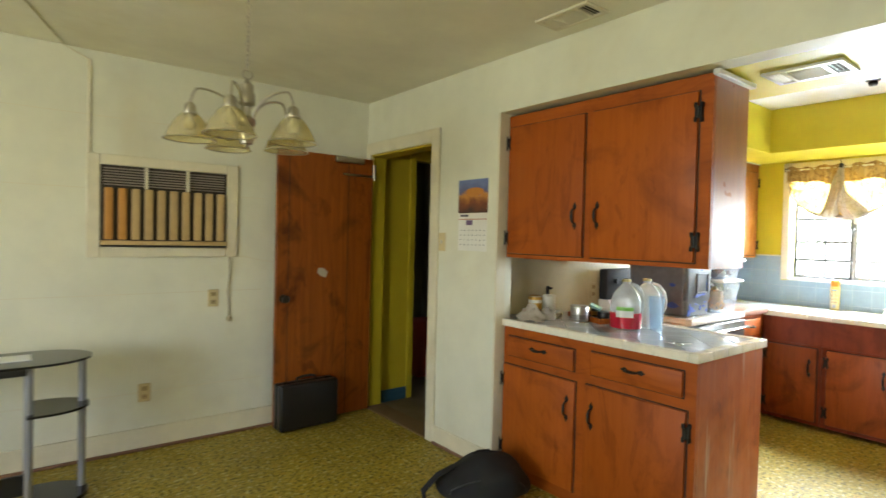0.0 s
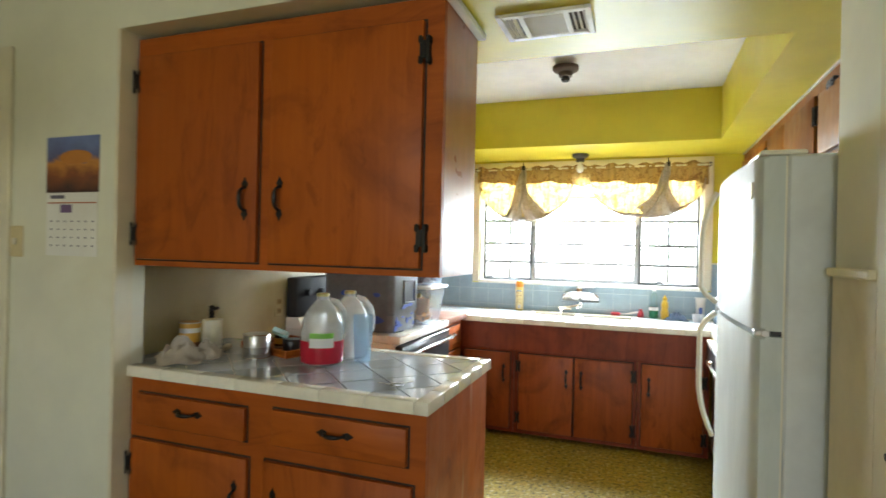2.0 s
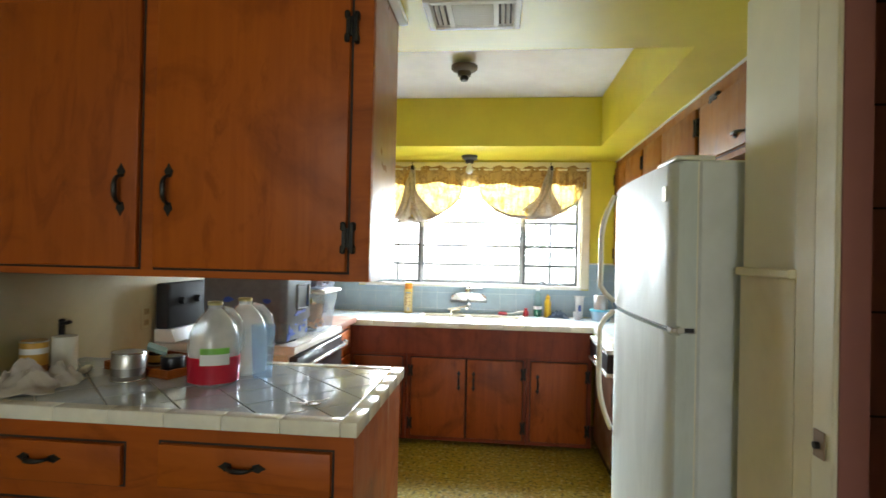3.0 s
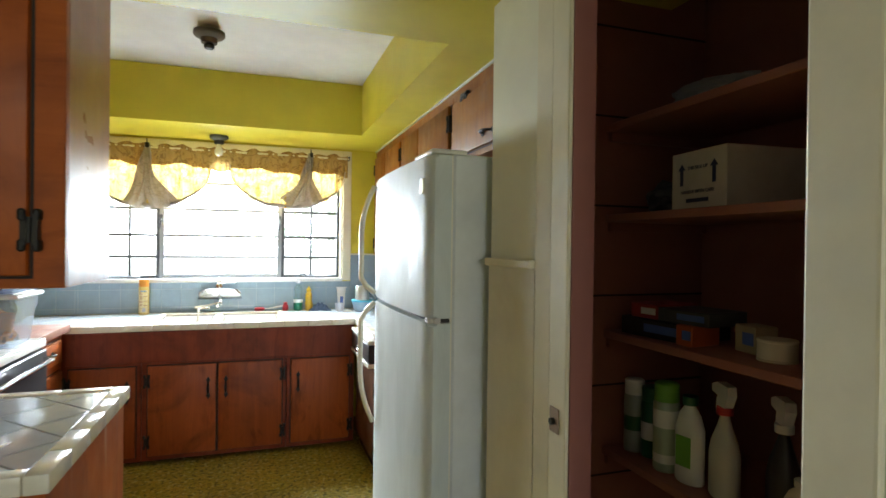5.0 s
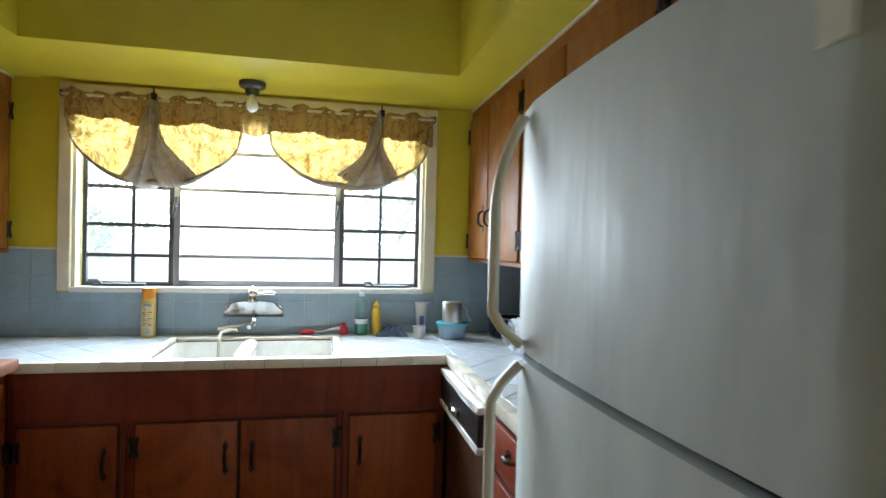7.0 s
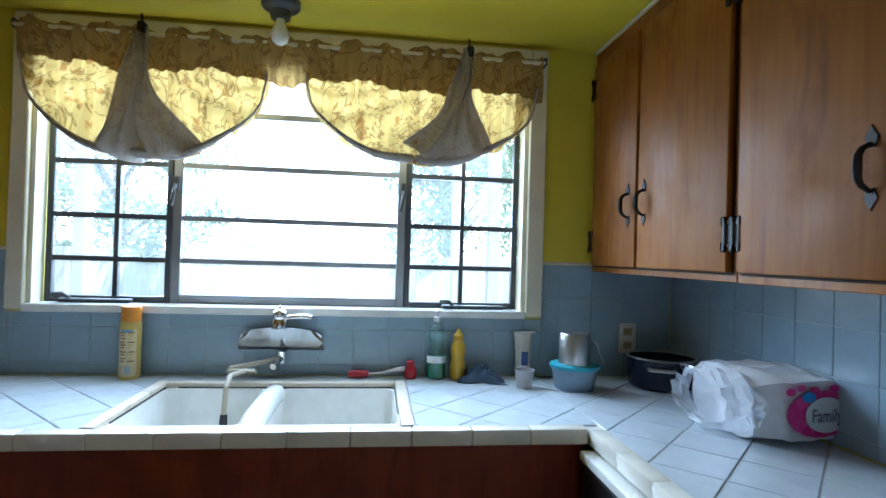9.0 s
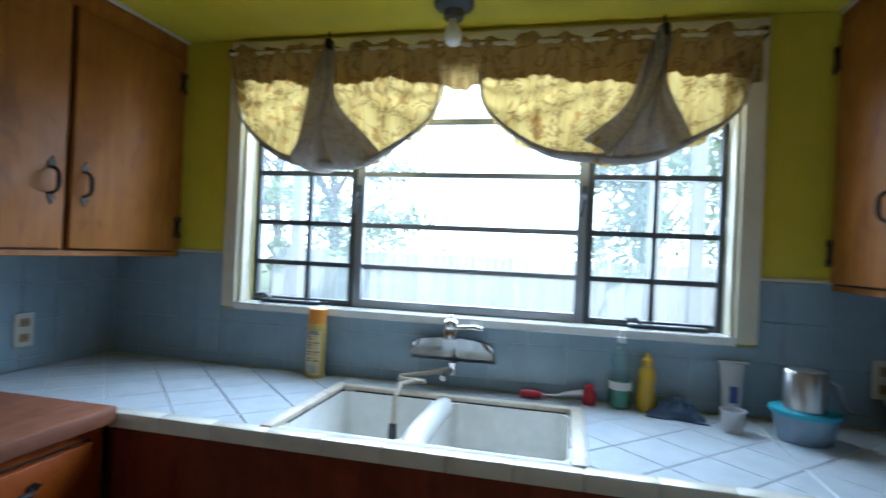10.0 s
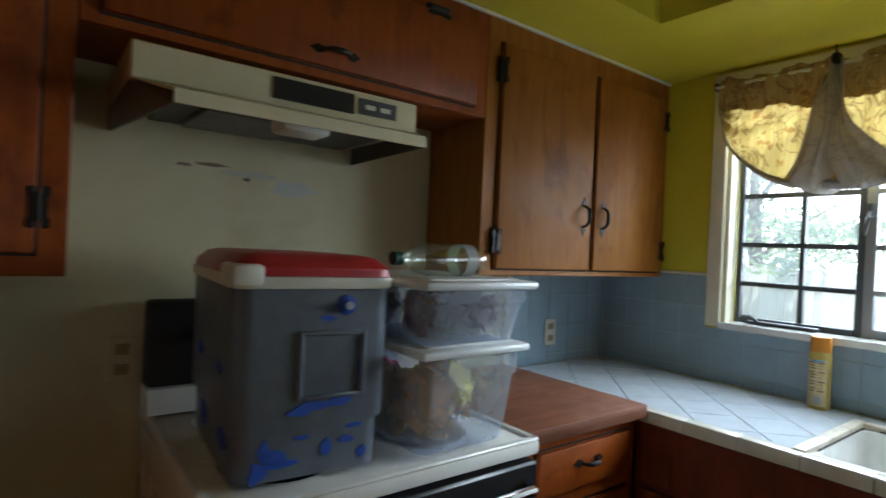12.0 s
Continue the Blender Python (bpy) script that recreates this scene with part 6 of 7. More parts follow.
def clutter_peninsula():
    # a shallow dark tray with tools, a tape roll, a white cup and a jar
    t = thing("wooden_tray", "shallow dark wooden tray lying on the counter", "tray", (3.92, 3.02, CT), -20)
    b = nb()
    box(b, -0.13, 0.13, -0.17, 0.17, 0.0, 0.008, 0.002)
    part("base", b, DOORW, t)
    for x0, x1, y0, y1 in ((-0.13, 0.13, -0.17, -0.16), (-0.13, 0.13, 0.16, 0.17), (-0.13, -0.12, -0.16, 0.16), (0.12, 0.13, -0.16, 0.16)):
        b = nb()
        box(b, x0, x1, y0, y1, 0.008, 0.03, 0.002)
        part("side", b, DOORW, t)
    can("tape_roll", "black roll of tape lying in the tray", (3.86, 2.96, CT + 0.0085), 0.04, 0.05, BLACKP, BLACKP)
    can("white_mug", "squat white plastic tub in the tray", (3.99, 2.93, CT + 0.0085), 0.038, 0.10, PLASTW, PLASTW)
    can("glass_jar", "small dark jar with a yellow label", (3.92, 3.06, CT + 0.0085), 0.03, 0.06, paint("dark_jar", (0.05, 0.035, 0.02), 0.15), NICKEL, [(0.015, 0.04, YEL)])
    can("sample_cup", "tiny white cup beside the jug", (3.86, 2.85, CT), 0.022, 0.035, WHITEP, WHITEP)
    b = nb()
    prism(b, [(-0.05, -0.03, 0), (0.05, -0.03, 0), (0.05, 0.03, 0.025), (-0.05, 0.03, 0.025)], (0, 0, 0.012))
    mono("card_packet", b, paint("teal_packet", (0.25, 0.42, 0.38), 0.5), "pale green card packet leaning in the tray", "packet", at=(3.86, 3.02, CT + 0.062), rz=30, smooth=False)
    b = nb()
    box(b, -0.035, 0.035, -0.012, 0.012, 0, 0.02, 0.005)
    mono("soap_box", b, paint("pale_box", (0.55, 0.50, 0.40), 0.5), "small pale box near the wall", "box", at=(3.80, 3.25, CT), rz=25)
    k = thing("key_ring", "metal keys and a clip lying on the tiles", "keys", (3.535, 2.325, CT + 0.002), 35)
    b = nb()
    tube(b, [(0.02 * math.cos(a), 0.02 * math.sin(a), 0.003) for a in [i * math.pi / 8 for i in range(17)]], 0.002, 6)
    part("ring", b, CHROME, k)
    for i, a in enumerate((10, 50, -60)):
        b = nb()
        box(b, 0.02, 0.07, -0.004, 0.004, 0.0 + i * 0.002, 0.002 + i * 0.002, 0.0005)
        lathe(b, [(0.011, i * 0.002), (0.011, 0.002 + i * 0.002)], 12, (0.028, 0, 0))
        bmesh.ops.rotate(b, verts=b.verts, matrix=Matrix.Rotation(radians(a), 3, "Z"))
        part("key", b, STEEL, k)


clutter_peninsula()


# ---- on the stove ----
def cooler():
    c = thing("beverage_cooler", "grey wheeled cooler with a red lid and blue tape scraps", "cooler", (4.678, 2.80, 0.904), -4.5)
    GR = paint("scuffed_grey_plastic", (0.115, 0.13, 0.15), 0.4, (1.6, 1.6, 1.6), 0.4, 9, 120, 0.3, vary=0.12)
    RED = paint("red_plastic_lid", (0.38, 0.018, 0.02), 0.4, (0.7, 0.7, 0.7), 0.4, 6)
    TAPE = paint("blue_painters_tape", (0.02, 0.07, 0.36), 0.6)
    W, L = 0.155, 0.45

    def ring(w0, l0, l1, z, rad=0.035):
        pts = []
        for cx, cy, a0 in ((w0 - rad, l1 - rad, 0), (-w0 + rad, l1 - rad, 90), (-w0 + rad, l0 + rad, 180), (w0 - rad, l0 + rad, 270)):
            for k in range(5):
                a = radians(a0 + 22.5 * k)
                pts.append((cx + rad * math.cos(a), cy + rad * math.sin(a), z))
        return pts

    def loft(levels):
        b = nb()
        loops = [[b.verts.new(p) for p in ring(w, l0, l1, z)] for w, l0, l1, z in levels]
        for a, d in zip(loops, loops[1:]):
            bridge(b, a, d)
        b.faces.new(loops[0][::-1])
        b.faces.new(loops[-1])
        return b

    part("body", loft([(W - 0.012, 0.012, L - 0.012, 0.0), (W - 0.010, 0.010, L - 0.010, 0.09), (W - 0.002, 0.002, L - 0.002, 0.10), (W, 0.0, L, 0.30), (W, 0.0, L, 0.355)]), GR, c)
    part("lid_rim", loft([(W + 0.004, -0.006, L + 0.006, 0.356), (W + 0.006, -0.008, L + 0.008, 0.36), (W + 0.006, -0.008, L + 0.008, 0.378)]), PLASTW, c, "cream lid rim")
    part("lid", loft([(W + 0.002, -0.004, L + 0.004, 0.379), (W, -0.002, L + 0.002, 0.395), (W - 0.02, 0.02, L - 0.02, 0.415), (W - 0.04, 0.05, L - 0.05, 0.42)]), RED, c, "red lid")
    b = nb()
    box(b, -W - 0.007, -W + 0.05, -0.012, 0.10, 0.36, 0.40, 0.01, 2)
    part("latch", b, PLASTW, c, "cream latch at the lid corner")
    for x0, x1, z0, z1 in ((-0.03, 0.09, 0.268, 0.278), (-0.03, 0.09, 0.148, 0.156), (-0.037, -0.027, 0.148, 0.278), (0.088, 0.098, 0.148, 0.278)):
        b = nb()
        box(b, x0, x1, -0.008, 0.004, z0, z1, 0.003)
        part("front_moulding", b, GR, c)
    b = nb()
    lathe(b, [(0.02, 0), (0.02, 0.004), (0.011, 0.006), (0.011, 0.014), (0, 0.015)], 8)
    bmesh.ops.rotate(b, verts=b.verts, matrix=Matrix.Rotation(radians(90), 3, "X"))
    bmesh.ops.translate(b, verts=b.verts, vec=(0.055, 0.0, 0.325))
    p = part("drain_plug", b, TAPE, c, "blue-taped plug")
    b = nb()
    rod(b, (0.055, -0.014, 0.325), (0.055, -0.018, 0.325), 0.008)
    part("plug_stud", b, STEEL, p)
    rng = random.Random(4)
    spots = [(-0.07, 0.045, 0.05, 0.02), (-0.09, 0.055, 0.02, 0.03), (-0.06, 0.03, 0.06, 0.01), (0.0, 0.135, 0.07, 0.012), (0.05, 0.14, 0.06, 0.012), (0.09, 0.20, 0.012, 0.06), (-0.03, 0.125, 0.04, 0.01),
             (0.07, 0.06, 0.03, 0.01), (0.03, 0.05, 0.02, 0.02), (-0.10, 0.02, 0.03, 0.03), (0.085, 0.085, 0.03, 0.008), (0.02, 0.30, 0.03, 0.008), (0.105, 0.03, 0.02, 0.014), (-0.02, 0.075, 0.03, 0.006)]
    for x, z, w, h in spots:
        b = nb()
        y = 0.0 if z > 0.1 else 0.0095
        n = 9
        prism(b, [(x + w * 0.6 * math.cos(2 * math.pi * i / n) * rng.uniform(0.6, 1.1), y - 0.0012, z + h * 0.8 * math.sin(2 * math.pi * i / n) * rng.uniform(0.6, 1.2)) for i in range(n)], (0, 0.003, 0))
        part("tape_scrap", b, TAPE, c, "torn blue tape scrap", smooth=False)
    for y in (0.1, 0.3):
        for z, s in ((0.06, 0.05), (0.2, 0.03)):
            b = nb()
            n = 8
            prism(b, [(-W - 0.0012 if z > 0.1 else -W + 0.009, y + s * math.cos(2 * math.pi * i / n) * rng.uniform(0.5, 1.1), z + s * 0.5 * math.sin(2 * math.pi * i / n) * rng.uniform(0.5, 1.1)) for i in range(n)], (0.003, 0, 0))
            part("tape_scrap", b, TAPE, c, "torn blue tape scrap", smooth=False)


cooler()


def storage_tub(at, w, d, h, label, seed, items):
    t = thing("storage_tub", label, "storage box", at, 1.0, "stacked tubs")
    b = nb()

    def loop(f, z):
        rad, pts = 0.03, []
        W, D = w / 2 * f, d / 2 * f
        for cx, cy, a0 in ((W - rad, D - rad, 0), (-W + rad, D - rad, 90), (-W + rad, -D + rad, 180), (W - rad, -D + rad, 270)):
            for k in range(5):
                a = radians(a0 + 22.5 * k)
                pts.append(b.verts.new((cx + rad * math.cos(a), cy + rad * math.sin(a), z)))
        return pts
    ls = [loop(0.84, 0.0), loop(0.86, 0.006), loop(0.95, h * 0.75), loop(0.985, h * 0.76), loop(0.99, h)]
    for a, c in zip(ls, ls[1:]):
        bridge(b, a, c)
    b.faces.new(ls[0][::-1])
    part("body", b, TUBP, t)
    b = nb()
    box(b, -w / 2 - 0.012, w / 2 + 0.012, -d / 2 - 0.012, d / 2 + 0.012, h + 0.001, h + 0.02, 0.008, 2)
    box(b, -w / 2 + 0.02, w / 2 - 0.02, -d / 2 + 0.02, d / 2 - 0.02, h + 0.019, h + 0.024, 0.004)
    part("lid", b, WHITEP, t, "white snap-on lid")
    rng = random.Random(seed)
    for i, (col, n) in enumerate(items):
        m = paint("tub_content_%d_%d" % (seed, i), col, 0.6)
        for k in range(n):
            b = nb()
            bmesh.ops.create_icosphere(b, subdivisions=3, radius=1.0)
            s = Vector((rng.uniform(0.022, 0.04), rng.uniform(0.06, 0.10), min(h * 0.34, rng.uniform(0.035, 0.06))))
            lean = Matrix.Rotation(rng.uniform(-0.8, 0.8), 4, "X") @ Matrix.Rotation(rng.uniform(-0.9, 0.9), 4, "Z")
            o = Vector((rng.uniform(-0.34, 0.34) * w, rng.uniform(-0.30, 0.30) * d, 0.012 + s.z + rng.uniform(0.0, max(0.005, h - 2.6 * s.z - 0.03))))
            for v in b.verts:
                q = v.co * (1 + 0.45 * noise.noise(v.co * 2.6 + Vector((i * 3.1 + k, seed, 0))))
                q = lean @ Vector((q.x * s.x, q.y * s.y, q.z * s.z)) + o
                v.co = (max(-0.41 * w, min(0.41 * w, q.x)), max(-0.41 * d, min(0.41 * d, q.y)), max(0.009, min(h - 0.012, q.z)))
            part("content", b, m, t, "crumpled bags of household odds and ends")


storage_tub((5.03, 2.935, 0.904), 0.29, 0.38, 0.21, "hazy plastic storage tub full of tan bags and odds and ends", 3,
            (((0.58, 0.30, 0.12), 7), ((0.62, 0.44, 0.22), 4), ((0.60, 0.50, 0.10), 2), ((0.60, 0.07, 0.18), 1)))
storage_tub((5.035, 2.935, 1.1385), 0.31, 0.39, 0.12, "shallow hazy storage tub stacked on the larger one", 8,
            (((0.12, 0.06, 0.07), 6), ((0.66, 0.64, 0.60), 4), ((0.36, 0.22, 0.12), 2)))


def lying_bottle():
    o = thing("soda_bottle", "empty clear plastic bottle lying on the tub lid", "bottle", (5.03, 2.935, 1.323), 4, rx=0, ry=0)
    o.matrix_world = pose(4.875, 2.84, 1.321, 0, 90, 3)
    b = nb()
    prof = [(0.012, 0.0), (0.013, 0.02), (0.03, 0.045), (0.038, 0.08), (0.036, 0.11), (0.038, 0.14), (0.036, 0.17), (0.038, 0.2), (0.036, 0.23), (0.0, 0.226)]
    lathe(b, prof, 24, cap=False)
    part("body", b, BOTP, o)
    b = nb()
    lathe(b, [(0.0, -0.016), (0.015, -0.016), (0.015, 0.004), (0.012, 0.006)], 18, cap=False)
    part("cap", b, paint("dark_green_cap", (0.01, 0.06, 0.03), 0.4), o, "dark green cap")
    b = nb()
    lathe(b, [(0.0385, 0.17), (0.0385, 0.205)], 24, cap=False)
    part("label", b, clear_plastic("grey_label", (0.4, 0.4, 0.38), 0.7), o)


lying_bottle()


# ---- on the sink counter ----
CT = 0.863
def aerosol(name, label, at, r, h, body, cap, bands=(), group=""):
    a = thing(name, label, "spray can", at, group=group)
    b = nb()
    lathe(b, [(r * 0.95, 0.0), (r, 0.004), (r, h * 0.76), (r * 0.9, h * 0.79)], 22)
    part("body", b, body, a)
    b = nb()
    lathe(b, [(r * 0.93, h * 0.79), (r * 0.95, h * 0.80), (r * 0.93, h * 0.985), (r * 0.8, h), (0, h)], 22)
    part("cap", b, cap, a)
    for z0, z1, mt in bands:
        b = nb()
        lathe(b, [(r * 1.005, h * z0), (r * 1.008, h * (z0 + z1) / 2), (r * 1.005, h * z1)], 22, cap=False)
        part("label_band", b, mt, a)
    return a


ORANGE = paint("orange_cap", (0.65, 0.24, 0.01), 0.4)
PALEGOLD = paint("pale_gold_label", (0.62, 0.52, 0.28), 0.4, (0.55, 0.4, 0.15), 0.9, 30)
GOLD = paint("gold_yellow_can", (0.55, 0.40, 0.10), 0.35)
aerosol("spray_can", "yellow aerosol can with an orange cap on the counter", (6.395, 2.53, CT), 0.033, 0.245, GOLD, ORANGE)
spray = [o for o in bpy.data.objects if o.name.startswith("spray_can") and o.parent is None][-1]


def wrap(name, a0, a1, z0, z1, r, mat, owner):
    """A curved paper patch on a can."""
    b = nb()
    n = max(2, int((a1 - a0) / 9))
    ring = [[b.verts.new((r * math.cos(radians(a0 + (a1 - a0) * i / n)), r * math.sin(radians(a0 + (a1 - a0) * i / n)), z)) for z in (z0, z1)] for i in range(n + 1)]
    for p, q in zip(ring, ring[1:]):
        b.faces.new((p[0], q[0], q[1], p[1]))
    return part(name, b, mat, owner)


lab = wrap("label", 120, 235, 0.012, 0.168, 0.0335, PALEGOLD, spray)
for i, z in enumerate((0.155, 0.146, 0.137, 0.124, 0.115, 0.106, 0.092, 0.083, 0.07, 0.061)):
    wrap("print_line", 138 + 5 * (i % 3), 178 - 6 * (i % 2), z, z + 0.004, 0.0338, BRN, lab)
    wrap("print_line", 186, 222 - 7 * (i % 3), z, z + 0.004, 0.0338, GOLD if i % 3 else BRN, lab)
wrap("blue_strip", 150, 215, 0.160, 0.167, 0.0338, paint("blue_print", (0.10, 0.30, 0.50), 0.4), lab)
wrap("barcode", 172, 205, 0.02, 0.046, 0.0338, paint("grey_barcode", (0.42, 0.44, 0.46), 0.5), lab)


def dish_soap():
    d = thing("dish_soap_bottle", "clear bottle with green dish soap and a white pump top", "bottle", (6.405, 1.487, CT))
    b = nb()
    lathe(b, [(0.030, 0), (0.034, 0.005), (0.034, 0.09), (0.026, 0.12), (0.031, 0.16), (0.024, 0.185), (0.012, 0.195), (0.012, 0.205)], 22)
    part("body", b, pane_glass("clear_soap_bottle", (0.86, 0.95, 0.93), 0.08, 0.06), d)
    b = nb()
    lathe(b, [(0.028, 0.003), (0.0325, 0.008), (0.0325, 0.085), (0, 0.085)], 22)
    part("soap", b, paint("green_soap", (0.0, 0.20, 0.10), 0.2), d, "green liquid soap")
    b = nb()
    lathe(b, [(0.014, 0.2055), (0.014, 0.222), (0.006, 0.224), (0.006, 0.24)], 14)
    box(b, -0.035, 0.008, -0.008, 0.008, 0.238, 0.25, 0.003)
    part("pump", b, WHITEP, d, "white pump top")
    b = nb()
    lathe(b, [(0.0345, 0.06), (0.0345, 0.085)], 22, cap=False)
    part("label", b, LABELW, d)


dish_soap()


def mustard_bottle():
    m = thing("yellow_squeeze_bottle", "yellow plastic squeeze bottle by the splashback", "bottle", (6.405, 1.408, CT))
    Y = paint("mustard_yellow_plastic", (0.58, 0.36, 0.02), 0.35)
    b = nb()
    lathe(b, [(0.036, 0), (0.040, 0.006), (0.040, 0.05), (0.033, 0.075), (0.039, 0.10), (0.034, 0.125), (0.018, 0.14)], 22, squash=0.7)
    part("body", b, Y, m)
    b = nb()
    lathe(b, [(0.018, 0.1405), (0.018, 0.158), (0.008, 0.168), (0.005, 0.18), (0.0, 0.18)], 16)
    part("cap", b, Y, m)


mustard_bottle()


def dish_brush():
    d = thing("dish_brush", "dish brush with a red grip and red head on the counter", "brush", (6.40, 1.70, CT + 0.016), -88)
    RB = paint("red_brush_plastic", (0.42, 0.02, 0.03), 0.4)
    b = nb()
    tube(b, [(-0.03, 0, 0.0), (0.02, 0, 0.004), (0.05, 0, 0.012), (0.10, 0, 0.02)], [0.006, 0.006, 0.012, 0.018], 10, 0.6)
    part("handle", b, clear_plastic("clear_handle", (0.85, 0.8, 0.78), 0.6), d)
    b = nb()
    tube(b, [(-0.10, 0, 0), (-0.08, 0, 0.001), (-0.05, 0, 0.001), (-0.03, 0, 0)], [0.011, 0.014, 0.014, 0.010], 12)
    part("grip", b, RB, d, "red rubber grip")
    b = nb()
    lathe(b, [(0.0, -0.015), (0.02, -0.015), (0.024, 0.0), (0.022, 0.02), (0.012, 0.035), (0.016, 0.045), (0.0, 0.05)], 14, (0.12, 0, 0))
    part("head", b, RB, d, "red brush head")


dish_brush()
dish_rag("dish_cloth", "crumpled blue and brown dishcloth on the counter", (6.36, 1.325, CT), 80, 0.16, 0.10, 0.05, paint("blue_brown_cloth", (0.05, 0.08, 0.13), 0.9, (2.5, 1.2, 0.5), 0.9, 16, 300, 0.6), 9.0)


def cup(name, label, at, r, h, mat, taper=0.75):
    b = nb()
    prof = [(r * taper, 0.0), (r * 0.98, h * 0.96), (r * 1.06, h * 0.97), (r * 1.06, h)]
    lathe(b, prof + [(q * 0.92, max(z, 0.004)) for q, z in prof[::-1]], 24, cap=False)
    lathe(b, [(0, 0.003), (r * taper * 0.95, 0.003)], 24, cap=False)
    mono(name, b, mat, label, "cup", at=at)


cup("small_cup", "small grey plastic cup by the toothpaste tube", (6.27, 1.195, CT), 0.033, 0.062, paint("pale_grey_plastic", (0.5, 0.5, 0.52), 0.4))


def tube_of_paste():
    t = thing("paste_tube", "white squeeze tube with blue lettering standing on its cap", "tube", (6.42, 1.16, CT))
    b = nb()
    n = 20
    lo = ring_loop(b, Vector((0, 0, 0.02)), Vector((1, 0, 0)), Vector((0, 1, 0)), 0.026, 0.026, n)
    mid = ring_loop(b, Vector((0, 0, 0.10)), Vector((1, 0, 0)), Vector((0, 1, 0)), 0.022, 0.03, n)
    hi = ring_loop(b, Vector((0.004, 0, 0.165)), Vector((1, 0, 0)), Vector((0, 1, 0)), 0.003, 0.036, n)
    bridge(b, lo, mid)
    bridge(b, mid, hi)
    b.faces.new(lo[::-1])
    b.faces.new(hi)
    part("body", b, LABELW, t)
    b = nb()
    lathe(b, [(0.024, 0.0), (0.025, 0.004), (0.025, 0.0195)], 20)
    part("cap", b, WHITEP, t)
    b = nb()
    box(b, -0.026, -0.0225, -0.012, 0.012, 0.05, 0.10, 0.0005)
    part("lettering", b, BLU, t, "blue block of lettering")
    b = nb()
    box(b, -0.006, 0.012, -0.045, 0.04, 0.165, 0.172, 0.002)
    part("crimp", b, LABELW, t)


tube_of_paste()


def mug_on_tub():
    t = thing("food_tub", "clear plastic food tub with a turquoise lid", "food container", (6.26, 1.02, CT))
    b = nb()
    lathe(b, [(0.062, 0.0), (0.066, 0.004), (0.08, 0.072)], 28)
    part("body", b, clear_plastic("clear_blue_tub", (0.6, 0.75, 0.88), 0.45), t)
    b = nb()
    lathe(b, [(0.084, 0.0725), (0.086, 0.076), (0.086, 0.084), (0.078, 0.087), (0, 0.087)], 28)
    part("lid", b, paint("turquoise_lid", (0.06, 0.36, 0.45), 0.4), t, "turquoise lid")
    m = thing("steel_mug", "upturned stainless steel mug on the tub lid", "mug", (6.25, 1.025, CT + 0.0878))
    b = nb()
    lathe(b, [(0.052, 0.0), (0.052, 0.098), (0.048, 0.104), (0.0, 0.104)], 30)
    part("body", b, STEEL, m)
    b = nb()
    tube(b, [(-0.01, -0.052, 0.085), (-0.012, -0.075, 0.07), (-0.012, -0.085, 0.03), (-0.012, -0.10, 0.004)], [0.006, 0.007, 0.007, 0.009], 10, 0.6)
    part("handle", b, STEEL, m)


mug_on_tub()


def stock_pot():
    p = thing("stock_pot", "dark blue enamel pot with steel rim and side handles", "pot", (6.28, 0.69, CT), -28)
    E = paint("dark_blue_enamel", (0.012, 0.016, 0.035), 0.22)
    b = nb()
    prof = [(0.098, 0.0), (0.111, 0.01), (0.117, 0.105)]
    lathe(b, prof + [(r - 0.004, max(z, 0.006)) for r, z in prof[::-1]], 36, cap=False)
    lathe(b, [(0, 0.004), (0.096, 0.004)], 36, cap=False)
    part("body", b, E, p)
    b = nb()
    lathe(b, [(0.112, 0.104), (0.119, 0.105), (0.121, 0.109), (0.117, 0.112), (0.112, 0.109)], 36, cap=False)
    part("rim", b, STEEL, p, "bright steel rim")
    for s in (0, 180):
        b = nb()
        pts = [(-0.108, -0.04, 0.078), (-0.135, -0.036, 0.08), (-0.142, 0, 0.081), (-0.135, 0.036, 0.08), (-0.108, 0.04, 0.078)]
        tube(b, pts, 0.006, 8)
        bmesh.ops.rotate(b, verts=b.verts, matrix=Matrix.Rotation(radians(s), 3, "Z"))
        part("handle", b, STEEL, p)


stock_pot()


